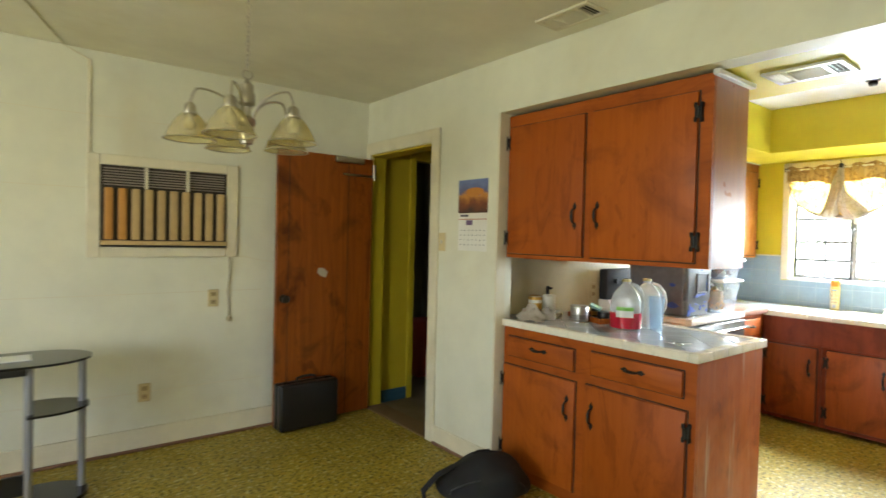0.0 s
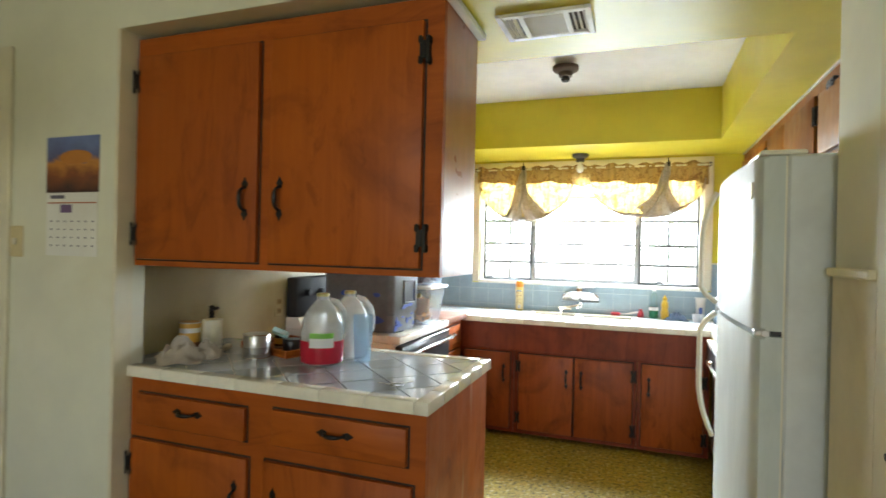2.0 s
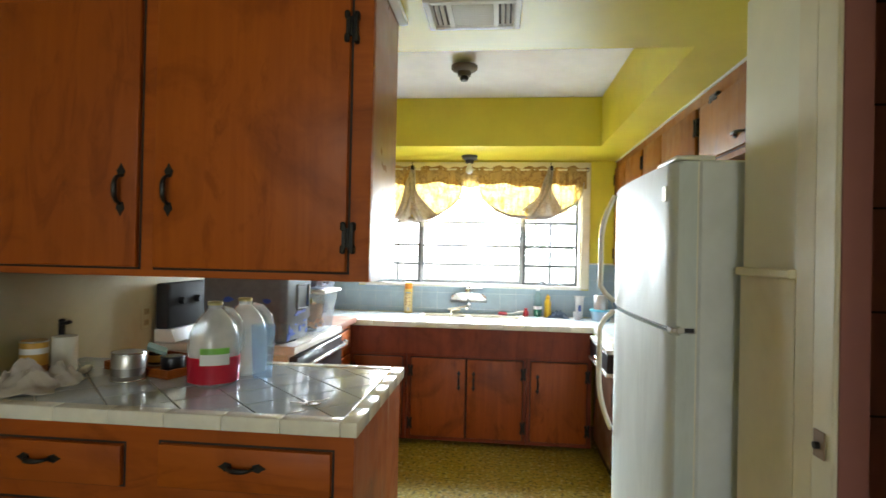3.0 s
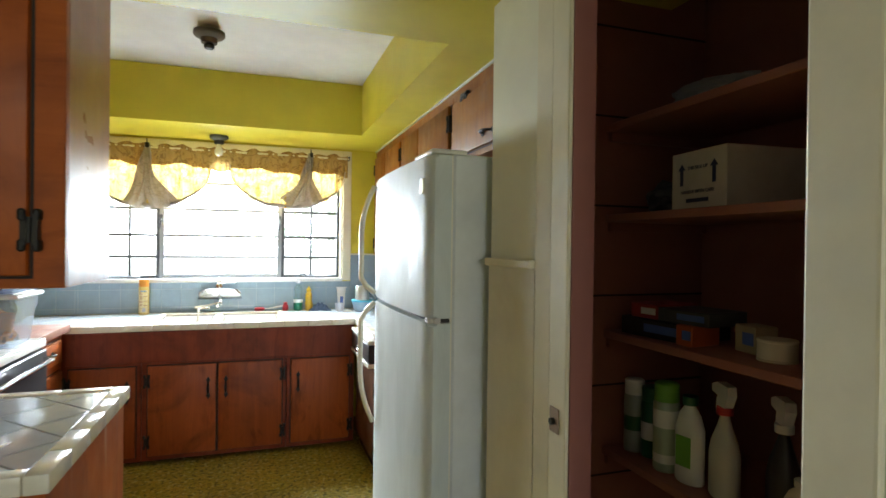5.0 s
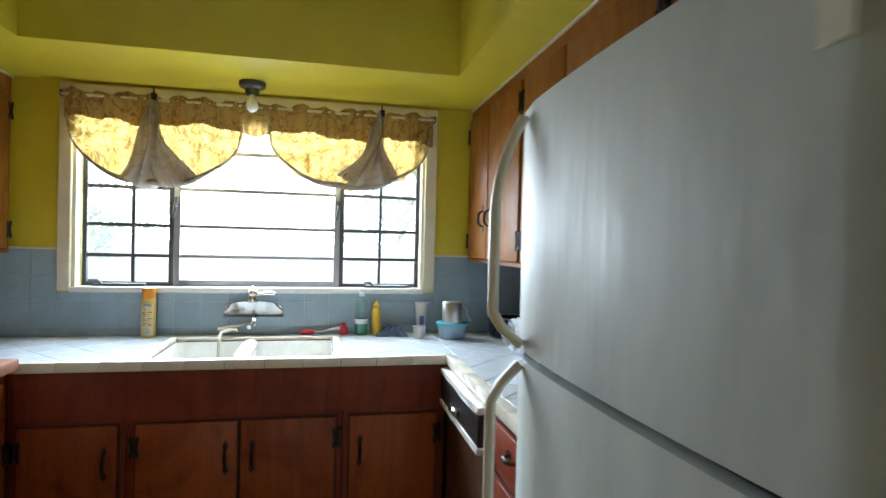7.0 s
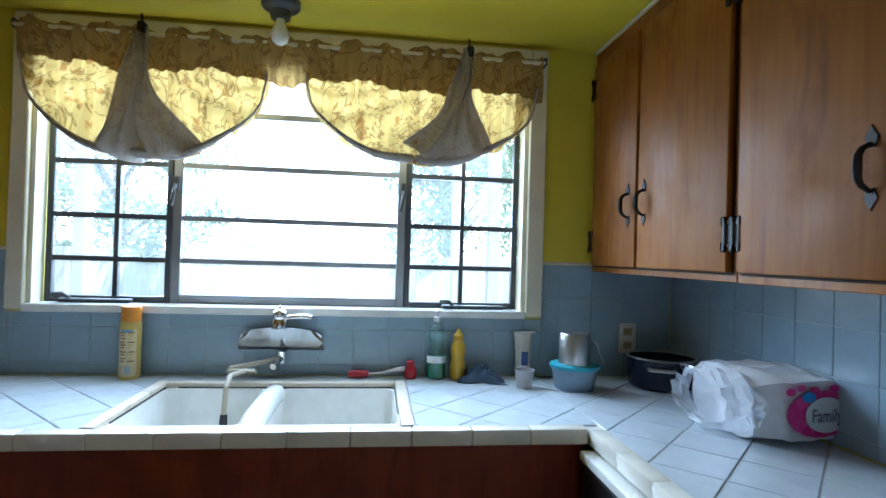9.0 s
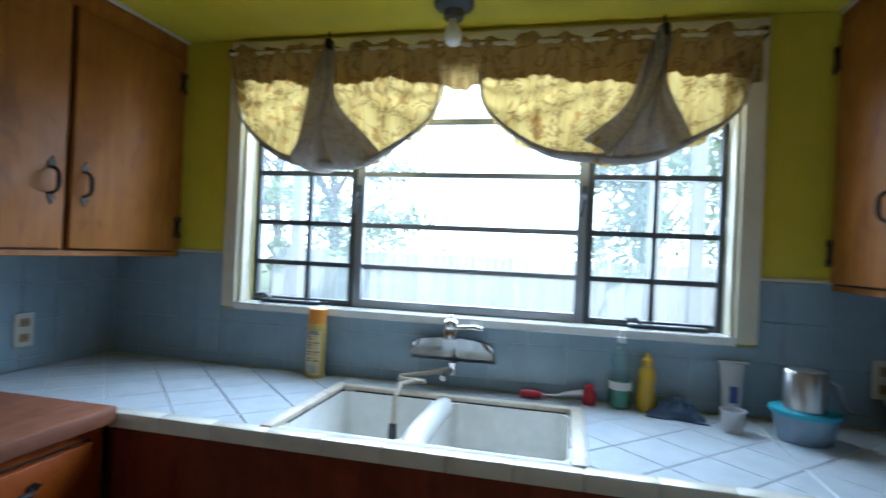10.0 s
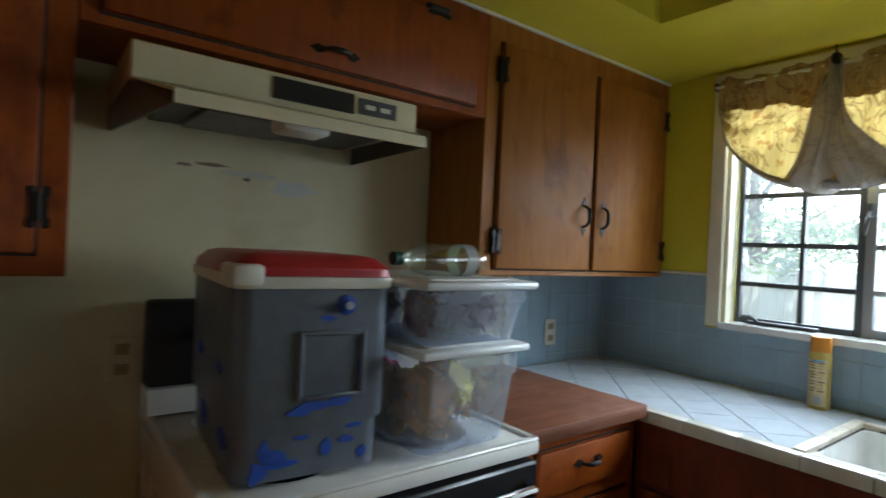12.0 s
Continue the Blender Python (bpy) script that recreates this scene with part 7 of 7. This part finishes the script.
def towel_pack():
    t = thing("paper_towel_pack", "torn plastic pack of paper towels with pink print", "package", (5.82, 0.645, CT), -84)
    t.scale = (1.0, 1.12, 1.3)
    FILM = paint("white_print_film", (0.78, 0.77, 0.78), 0.25, (0.9, 0.85, 0.9), 0.3, 8)
    CLR = clear_plastic("crinkled_clear_film", (0.9, 0.92, 0.95), 0.45, 0.1)
    PINK = paint("pink_print", (0.62, 0.03, 0.22), 0.3)
    for i in range(2):
        b = nb()
        lathe(b, [(0.018, -0.125), (0.056, -0.125), (0.058, -0.12), (0.058, 0.12), (0.056, 0.125), (0.018, 0.125)], 24)
        bmesh.ops.rotate(b, verts=b.verts, matrix=Matrix.Rotation(radians(90), 3, "Y"))
        bmesh.ops.translate(b, verts=b.verts, vec=(0.0, -0.06 + i * 0.12, 0.062))
        part("paper_roll", b, paint("soft_paper_%d" % i, (0.78, 0.77, 0.76), 0.9), t)
    b = nb()
    bmesh.ops.create_cube(b, size=1.0)
    bmesh.ops.subdivide_edges(b, edges=b.edges[:], cuts=9, use_grid_fill=True)
    for v in b.verts:
        q = v.co.copy()
        rx = 1.0 if q.x > -0.3 else 1.0 - 0.25 * (-0.3 - q.x) / 0.2
        v.co = Vector((q.x * 0.275, q.y * 0.262 * rx, 0.066 + q.z * 0.128 * (1 - 0.15 * (q.y * 2) ** 2)))
        v.co.z -= 0.03 * max(0, abs(q.x) * 2 - 0.6) * (q.z > 0) 
        v.co += Vector((noise.noise(v.co * 22), noise.noise(v.co * 22 + Vector((5, 0, 0))) * 0.6, noise.noise(v.co * 22 + Vector((0, 7, 0))))) * 0.009
        v.co.z = max(0.001, v.co.z)
    bod = part("film", b, FILM, t, "printed white plastic film")
    b = nb()
    n = 26
    g = []
    for i in range(n + 1):
        row = []
        a = 2 * math.pi * i / n
        for j in range(9):
            w = j / 8
            k = noise.noise(Vector((math.cos(a) * 3, math.sin(a) * 3, w * 5)))
            r = 1.0 - 0.25 * w + 0.25 * k
            row.append(b.verts.new((-0.125 - 0.085 * w, 0.125 * r * math.cos(a), max(0.003, 0.068 + 0.066 * r * math.sin(a)))))
        g.append(row)
    for i in range(n):
        for j in range(8):
            b.faces.new((g[i][j], g[i + 1][j], g[i + 1][j + 1], g[i][j + 1]))
    part("torn_end", b, CLR, t, "crinkled clear torn end of the film", smooth=False)

    def badge(cx, cz, w, h, mt, nm, dy, a0=0):
        q = nb()
        pts = [(cx + w * math.cos(2 * math.pi * i / 18), 0, cz + h * math.sin(2 * math.pi * i / 18)) for i in range(18)]
        prism(q, [(x, -0.139 - dy, z) for x, _, z in pts], (0, -0.0015, 0))
        return part(nm, q, mt, t, smooth=False)
    badge(0.02, 0.062, 0.10, 0.045, PINK, "pink_swirl", 0.0)
    badge(0.035, 0.060, 0.062, 0.034, LABELW, "white_oval", 0.002)
    for bx_, bz_ in ((-0.07, 0.105), (-0.04, 0.112), (0.0, 0.108), (0.06, 0.11), (0.10, 0.10)):
        badge(bx_, bz_, 0.014, 0.007, PINK, "print_dash", 0.001)
    badge(-0.02, 0.095, 0.02, 0.010, paint("blue_flash", (0.05, 0.25, 0.6), 0.4), "blue_flash", 0.004)
    flat_text("lettering", "Family", 0.036, INK, t, (0.035, -0.1437, 0.058), 90, 0, "dark blue lettering")


towel_pack()


def pot_lid():
    d = thing("pot_lid", "dark domed pot lid leaning on the tiles behind the towels", "lid", (6.02, 0.605, CT + 0.006), 0)
    d.matrix_world = pose(5.99, 0.58, CT + 0.006, 34, 0, 0)
    b = nb()
    lathe(b, [(0.112, 0.0), (0.114, 0.004), (0.10, 0.016), (0.06, 0.028), (0.0, 0.032)], 36, (0, 0.112, 0))
    part("dome", b, paint("smoky_lid", (0.10, 0.11, 0.12), 0.2), d)
    b = nb()
    lathe(b, [(0.112, -0.002), (0.117, 0.001), (0.117, 0.004), (0.112, 0.006)], 36, (0, 0.112, 0), False)
    part("rim", b, STEEL, d, "steel lid rim")
    b = nb()
    lathe(b, [(0.008, 0.03), (0.008, 0.04), (0.02, 0.046), (0.018, 0.056), (0.0, 0.058)], 16, (0, 0.112, 0))
    part("knob", b, BLACKP, d, "black lid knob")


pot_lid()


# ---- pantry ----
SHELF_Z = (0.77, 1.12, 1.465, 1.735)
for i, z in enumerate(SHELF_Z):
    s = thing("pantry_shelf", "dusty red-brown painted pantry shelf", "shelf", (3.0, 0.6, z - 0.022), group="pantry shelves")
    b = nb()
    box(b, 2.556, PL - 0.001, 0.416, 0.785, z - 0.022, z, 0.002)
    wpart("board", b, PANTRY, s)
    b = nb()
    box(b, PL - 0.018, PL - 0.001, 0.416, 0.775, z - 0.05, z - 0.0225)
    wpart("cleat", b, PANTRY, s)


def carton():
    c = thing("cardboard_box", "white cardboard box printed with arrows", "box", (3.225, 0.60, 1.4655), -4)
    CB = paint("white_cardboard", (0.60, 0.55, 0.47), 0.8, (0.75, 0.65, 0.5), 0.4, 5)
    b = nb()
    box(b, -0.098, 0.098, -0.12, 0.12, 0.0, 0.152, 0.002)
    bx = part("carton_body", b, CB, c)
    for x in (-0.058, 0.058):
        b = nb()
        prism(b, [(x - 0.006, 0.1205, 0.065), (x + 0.006, 0.1205, 0.065), (x + 0.006, 0.1205, 0.105), (x + 0.014, 0.1205, 0.105), (x, 0.1205, 0.122), (x - 0.014, 0.1205, 0.105), (x - 0.006, 0.1205, 0.105)], (0, 0.0006, 0))
        part("arrow", b, INK, bx, "printed dark arrow", smooth=False)
    flat_text("lettering", "THIS SIDE UP", 0.0125, INK, bx, (0, 0.1212, 0.108), 90, 180)
    flat_text("lettering", "HANDLE WITH CARE", 0.0125, INK, bx, (0, 0.1212, 0.047), 90, 180)
    b = nb()
    box(b, -0.04, 0.04, 0.1205, 0.1212, 0.020, 0.030)
    part("print_bar", b, INK, bx, smooth=False)


carton()
for i, (x, y, z, r, h, m) in enumerate(((2.88, 0.62, 1.4655, 0.055, 0.045, PLASTW), (2.88, 0.62, 1.512, 0.057, 0.045, TRIMC))):
    can("round_tin", "pale round tin stacked on the pantry shelf", (x, y, z), r, h, m, m)


def film_bundle(at, sx, sy, sz, label, mat, seed):
    b = nb()
    bmesh.ops.create_icosphere(b, subdivisions=4, radius=1.0)
    for v in b.verts:
        q = v.co * (1 + 0.28 * noise.noise(v.co * 2.3 + Vector((seed, 0, 0))) + 0.12 * noise.noise(v.co * 7))
        v.co = Vector((q.x * sx, q.y * sy, max(0.0, sz * (0.8 + q.z))))
    mono("plastic_bag", b, mat, label, "bag", at=at, smooth=True)


film_bundle((3.26, 0.62, 1.7355), 0.14, 0.10, 0.045, "folded clear plastic bag on the top shelf", paint("grey_film", (0.32, 0.33, 0.34), 0.3), 1)
film_bundle((3.38, 0.66, 1.4655), 0.08, 0.07, 0.05, "dark crumpled plastic bag beside the box", paint("dark_film", (0.05, 0.055, 0.07), 0.4), 4)


def tool_box(at, w, d, h, col, label, rz, band):
    t = thing("small_carton", label, "box", at, rz)
    b = nb()
    box(b, -w / 2, w / 2, -d / 2, d / 2, 0, h, 0.002)
    part("carton_body", b, paint("carton_%s" % band, col, 0.5), t)
    b = nb()
    box(b, -w * 0.42, w * 0.1, d / 2 + 0.0002, d / 2 + 0.0012, h * 0.3, h * 0.75)
    part("label", b, LABELW if band == "a" else BLU, t, smooth=False)


tool_box((3.375, 0.66, 1.1205), 0.22, 0.18, 0.05, (0.02, 0.018, 0.018), "flat black and orange carton", 6, "c")
tool_box((3.245, 0.70, 1.1205), 0.05, 0.10, 0.052, (0.45, 0.09, 0.02), "orange end of a flat carton", 6, "d")
tool_box((3.405, 0.67, 1.171), 0.10, 0.15, 0.04, (0.30, 0.03, 0.03), "small red carton stacked on a flat one", 6, "a")
tool_box((3.265, 0.67, 1.173), 0.16, 0.14, 0.035, (0.05, 0.055, 0.06), "dark grey carton stacked on a flat one", 6, "b")
tool_box((3.125, 0.64, 1.1205), 0.07, 0.06, 0.065, (0.40, 0.33, 0.20), "small tan carton with a blue label", -10, "e")
can("tape_roll", "roll of cream masking tape standing on the shelf", (3.035, 0.68, 1.1205), 0.04, 0.048, TRIMC, TRIMC)
tool_box((2.945, 0.60, 1.1205), 0.05, 0.04, 0.085, (0.55, 0.52, 0.46), "small white carton on the pantry shelf", 12, "f")
film_bundle((2.885, 0.62, 1.1205), 0.06, 0.06, 0.05, "dark crumpled packet on the pantry shelf", paint("brown_packet", (0.10, 0.06, 0.06), 0.5), 7)
can("pill_bottle", "small white bottle lying near the shelf edge", (2.885, 0.74, 1.1205), 0.018, 0.05, WHITEP, WHITEP)

DG = paint("dark_green_plastic", (0.01, 0.09, 0.04), 0.3)
aerosol("spray_can", "tall aerosol can with a white cap in the pantry", (3.475, 0.71, 0.7705), 0.03, 0.21, paint("grey_green_can", (0.30, 0.34, 0.30), 0.35), WHITEP, [(0.3, 0.5, DG)], "pantry bottles")
aerosol("cleaner_bottle", "dark green cleaner bottle in the pantry", (3.420, 0.69, 0.7705), 0.032, 0.20, DG, DG, [(0.25, 0.5, LABELW)], "pantry bottles")
aerosol("spray_can", "aerosol can with a bright green cap in the pantry", (3.330, 0.72, 0.7705), 0.034, 0.235, paint("silver_green_can", (0.38, 0.46, 0.36), 0.3, metal=0.3), GREENP, [(0.1, 0.2, LABELW), (0.5, 0.7, LABELW)], "pantry bottles")


def cleaner(at, body, cap, label, h=0.22):
    c = thing("cleaner_bottle", label, "bottle", at, 10, "pantry bottles")
    b = nb()
    lathe(b, [(0.036, 0), (0.04, 0.006), (0.04, h * 0.62), (0.03, h * 0.78), (0.015, h * 0.88), (0.015, h * 0.9)], 22, squash=0.65)
    part("body", b, body, c)
    b = nb()
    lathe(b, [(0.019, h * 0.9), (0.019, h), (0.0, h)], 16)
    part("cap", b, cap, c)
    b = nb()
    box(b, -0.022, 0.022, 0.0255, 0.0275, h * 0.2, h * 0.55, 0.001)
    part("label", b, GREENP, c)


cleaner((3.245, 0.72, 0.7705), WHITEP, DG, "white cleaner bottle with a dark green cap")


def trigger_bottle(at, body, head, collar, label, rz):
    t = thing("trigger_spray_bottle", label, "spray bottle", at, rz, "pantry bottles")
    b = nb()
    lathe(b, [(0.042, 0), (0.046, 0.006), (0.046, 0.10), (0.04, 0.13), (0.022, 0.17), (0.015, 0.19), (0.015, 0.198)], 22, squash=0.7)
    part("body", b, body, t)
    b = nb()
    lathe(b, [(0.019, 0.198), (0.019, 0.216)], 16)
    part("collar", b, collar, t)
    b = nb()
    prism(b, [(-0.045, -0.011, 0.245), (-0.045, -0.011, 0.262), (-0.02, -0.011, 0.272), (0.03, -0.011, 0.27), (0.034, -0.011, 0.25), (0.016, -0.011, 0.2165), (-0.014, -0.011, 0.2165), (-0.016, -0.011, 0.24)], (0, 0.022, 0))
    hd = part("spray_head", b, head, t, smooth=False)
    b = nb()
    tube(b, [(-0.022, 0, 0.243), (-0.034, 0, 0.225), (-0.036, 0, 0.20)], 0.005, 8)
    part("trigger", b, head, hd)


RC = paint("red_collar", (0.5, 0.03, 0.03), 0.4)
trigger_bottle((3.155, 0.70, 0.7705), paint("cream_bottle", (0.60, 0.58, 0.50), 0.4), WHITEP, RC, "cream trigger spray bottle with a red collar", 160)
trigger_bottle((3.015, 0.68, 0.7705), paint("dark_bottle", (0.03, 0.03, 0.035), 0.3), WHITEP, WHITEP, "dark trigger spray bottle with a white head", 150)
cleaner((2.935, 0.72, 0.7705), PLASTW, PLASTW, "squat cream bottle on the low shelf", 0.13)

# ---- outdoors ----
GRASS = paint("dry_lawn", (0.16, 0.19, 0.07), 0.9, (0.7, 0.6, 0.4), 0.6, 0.6, 40, 0.6)
b = nb()
box(b, -300, 300, -300, 300, -0.5, -0.35)
struct("ground", b, GRASS, "sunlit lawn round the house", "ground")
bd = bpy.data.materials.new("bright_haze")
bd.use_nodes = True
em = bd.node_tree.nodes.new("ShaderNodeEmission")
em.inputs[0].default_value, em.inputs[1].default_value = (0.93, 0.98, 1.0, 1), 3.0
bd.node_tree.links.new(em.outputs[0], bd.node_tree.nodes["Material Output"].inputs[0])
b = nb()
box(b, 60, 60.2, -70, 70, -0.35, 45)
struct("backdrop", b, bd, "bright hazy sky and distance", "backdrop")
POST = paint("grey_patio_post", (0.42, 0.42, 0.42), 0.6)
for y in (4.03, 1.03, 0.72):
    b = nb()
    box(b, 9.0, 9.1, y - 0.05, y + 0.05, -0.35, 2.6, 0.008)
    box(b, 8.97, 9.13, y - 0.08, y + 0.08, -0.35, -0.25, 0.01)
    mono("patio_post", b, POST, "grey wooden patio post outside the window", "post", "patio posts")


def fence():
    f = thing("garden_fence", "board fence across the garden, paled to look overexposed", "fence", (15.0, 2.0, -0.35))
    # Boards far paler than wood: the outdoor glare is put into their colour.
    FW = wood("washed_out_fence_board", (0.76, 0.74, 0.69), (0.64, 0.62, 0.58), 0.8, 2, (0.8, 0.78, 0.75), 0.25, 0.0)
    b = nb()
    box(b, -0.012, 0.012, -0.068, 0.068, 0.02, 1.62)
    me = finish("fence_board", b, FW)
    for i in range(90):
        o = new("board", me)
        o.parent = f
        o.location = (0, -8 + i * 0.145 + 0.75, random.uniform(-0.02, 0.02))
    for z in (0.4, 1.3):
        b = nb()
        box(b, 0.012, 0.05, -7.4, 5.9, z, z + 0.09)
        part("rail", b, FW, f)


fence()
# Leaf greens lightened too, to look washed out by glare.
LEAF, nt, bs = base_material("leaf_green", 0.6)
rr = ramp(nt, [(0.0, (0.14, 0.20, 0.08)), (0.5, (0.22, 0.32, 0.13)), (1.0, (0.32, 0.42, 0.20))])
gi = nt.nodes.new("ShaderNodeNewGeometry")
nt.links.new(gi.outputs["Random Per Island"], rr.inputs[0])
nt.links.new(rr.outputs[0], bs.inputs["Base Color"])
tl = nt.nodes.new("ShaderNodeBsdfTranslucent")
nt.links.new(rr.outputs[0], tl.inputs[0])
ms = nt.nodes.new("ShaderNodeMixShader")
ms.inputs[0].default_value = 0.4
nt.links.new(bs.outputs[0], ms.inputs[1])
nt.links.new(tl.outputs[0], ms.inputs[2])
nt.links.new(ms.outputs[0], nt.nodes["Material Output"].inputs[0])
BARK = paint("tree_bark", (0.16, 0.13, 0.10), 0.9, grain=30, relief=0.8)


def tree(x, y, height, spread, seed):
    rng = random.Random(seed)
    t = thing("garden_tree", "leafy broad-crowned tree in the garden", "tree", (x, y, -0.35), group="garden trees")
    b = nb()
    tube(b, [(0, 0, 0), (0.08, 0.03, height * 0.25), (0.0, 0.1, height * 0.55), (0.1, 0.05, height * 0.85)], [0.18, 0.14, 0.09, 0.03], 8)
    for i in range(7):
        a, z = rng.uniform(0, 6.28), height * rng.uniform(0.25, 0.6)
        r = spread * rng.uniform(0.5, 0.85)
        tube(b, [(0, 0.05, z), (r * 0.5 * math.cos(a), r * 0.5 * math.sin(a), z + height * 0.12), (r * math.cos(a), r * math.sin(a), z + height * 0.2)], [0.06, 0.04, 0.015], 6)
    part("trunk", b, BARK, t)
    verts, faces = [], []
    clumps = []
    for i in range(34):
        a, rad = rng.uniform(0, 6.28), spread * math.sqrt(rng.random())
        clumps.append((rad * math.cos(a), rad * math.sin(a), height * (0.22 + 0.78 * rng.random() * (1 - 0.35 * rad / spread)), rng.uniform(0.3, 0.75)))
    for cx, cy, cz, cr in clumps:
        for i in range(95):
            d = Vector((rng.gauss(0, 1), rng.gauss(0, 1), rng.gauss(0, 0.8))) * cr * 0.5
            p = Vector((cx, cy, cz)) + d
            u = Vector((rng.gauss(0, 1), rng.gauss(0, 1), rng.gauss(0, 1))).normalized()
            w = u.orthogonal().normalized()
            l, k = rng.uniform(0.07, 0.13), rng.uniform(0.03, 0.06)
            n = len(verts)
            verts += [p - u * l, p + w * k, p + u * l, p - w * k]
            faces.append((n, n + 1, n + 2, n + 3))
    me = bpy.data.meshes.new("crown")
    me.from_pydata([tuple(v) for v in verts], [], faces)
    me.materials.append(LEAF)
    o = new("crown", me)
    o.parent = t
    tagged(o, "", "", "", "stuff")


for i, (x, y, h, s) in enumerate(((15.8, 6.7, 6.0, 2.2), (21.5, 11.4, 8.0, 3.2), (16.2, 0.1, 6.0, 1.6), (20.5, -3.6, 8.0, 3.0))):
    tree(x, y, h, s, 11 + i)

# pale concrete slab assumed under the window, unseen, bouncing sunlight up inside
b = nb()
box(b, KX1 + WT, 10.0, -3.0, 7.0, -0.349, -0.30, 0.01)
struct("pavement_patio", b, paint("pale_concrete", (0.46, 0.45, 0.42), 0.85, grain=80, relief=0.4), "unseen pale patio slab outside the window, bouncing sunlight in", "pavement")

# ---- splashback tiles, one by one ----
TS = 0.1285
TM = {}


def tile_mesh(w, h):
    key = (round(w, 3), round(h, 3))
    if key not in TM:
        t = nb()
        box(t, -0.003, 0.003, -w / 2 + 0.001, w / 2 - 0.001, -h / 2 + 0.001, h / 2 - 0.001, 0.0012)
        TM[key] = finish("wall_tile", t, TILEB, False)
    return TM[key]


def splash(name, label, f, rects, origin):
    b = nb()
    for u0, u1, z0, z1 in rects:
        f.box(b, u0, u1, 0, 0.0045, z0, z1)
    s = struct(name, b, BLUEGROUT, label, "splashback")
    for u0, u1, z0, z1 in rects:
        n0, n1 = math.floor((u0 - origin) / TS), math.ceil((u1 - origin) / TS)
        for i in range(n0, n1):
            a0, a1 = max(u0, origin + i * TS), min(u1, origin + (i + 1) * TS)
            if a1 - a0 < 0.012:
                continue
            z = 0.902 - TS
            while z < z1 - 0.012:
                c0, c1 = max(z, z0), min(z + TS, z1)
                if c1 - c0 > 0.012:
                    o = new("tile", tile_mesh(a1 - a0, c1 - c0))
                    p = f.p((a0 + a1) / 2, 0.0035, (c0 + c1) / 2)
                    o.matrix_world = pose(p.x, p.y, p.z, 0, 0, 0 if f.axis == "x" else 90)
                    o.parent = s
                z += TS
    return s


ZT = 1.285
splash("splashback_window", "grey-blue glazed tile splashback under the window", Face("x", KX1, -1),
       [(KY0 + 0.01, 1.084, CT, ZT), (1.084, 2.960, CT, 1.077), (2.960, KY1 - 0.01, CT, ZT)], 1.786)
splash("splashback_right", "grey-blue glazed tile splashback under the wall cabinets", Face("y", KY0, 1), [(4.62, KX1, CT, 1.269)], KX1)
splash("splashback_left", "grey-blue glazed tile splashback in the corner", Face("y", KY1, -1), [(5.84, KX1, CT, 1.264)], KX1)
b = nb()
box(b, 5.80, 5.838, KY1 - 0.014, KY1, CT, 1.264, 0.003)
struct("trim_splashback", b, TRIMC, "cream wooden strip ending the tiles", "trim")
b = nb()
box(b, KX1 - 0.008, KX1, KY0 + 0.3, 1.084, ZT + 0.001, ZT + 0.012, 0.003)
box(b, KX1 - 0.008, KX1, 2.960, KY1 - 0.3, ZT + 0.001, ZT + 0.012, 0.003)
struct("trim_tile_cap", b, TRIMC, "narrow cream cap strip over the tiles", "trim")
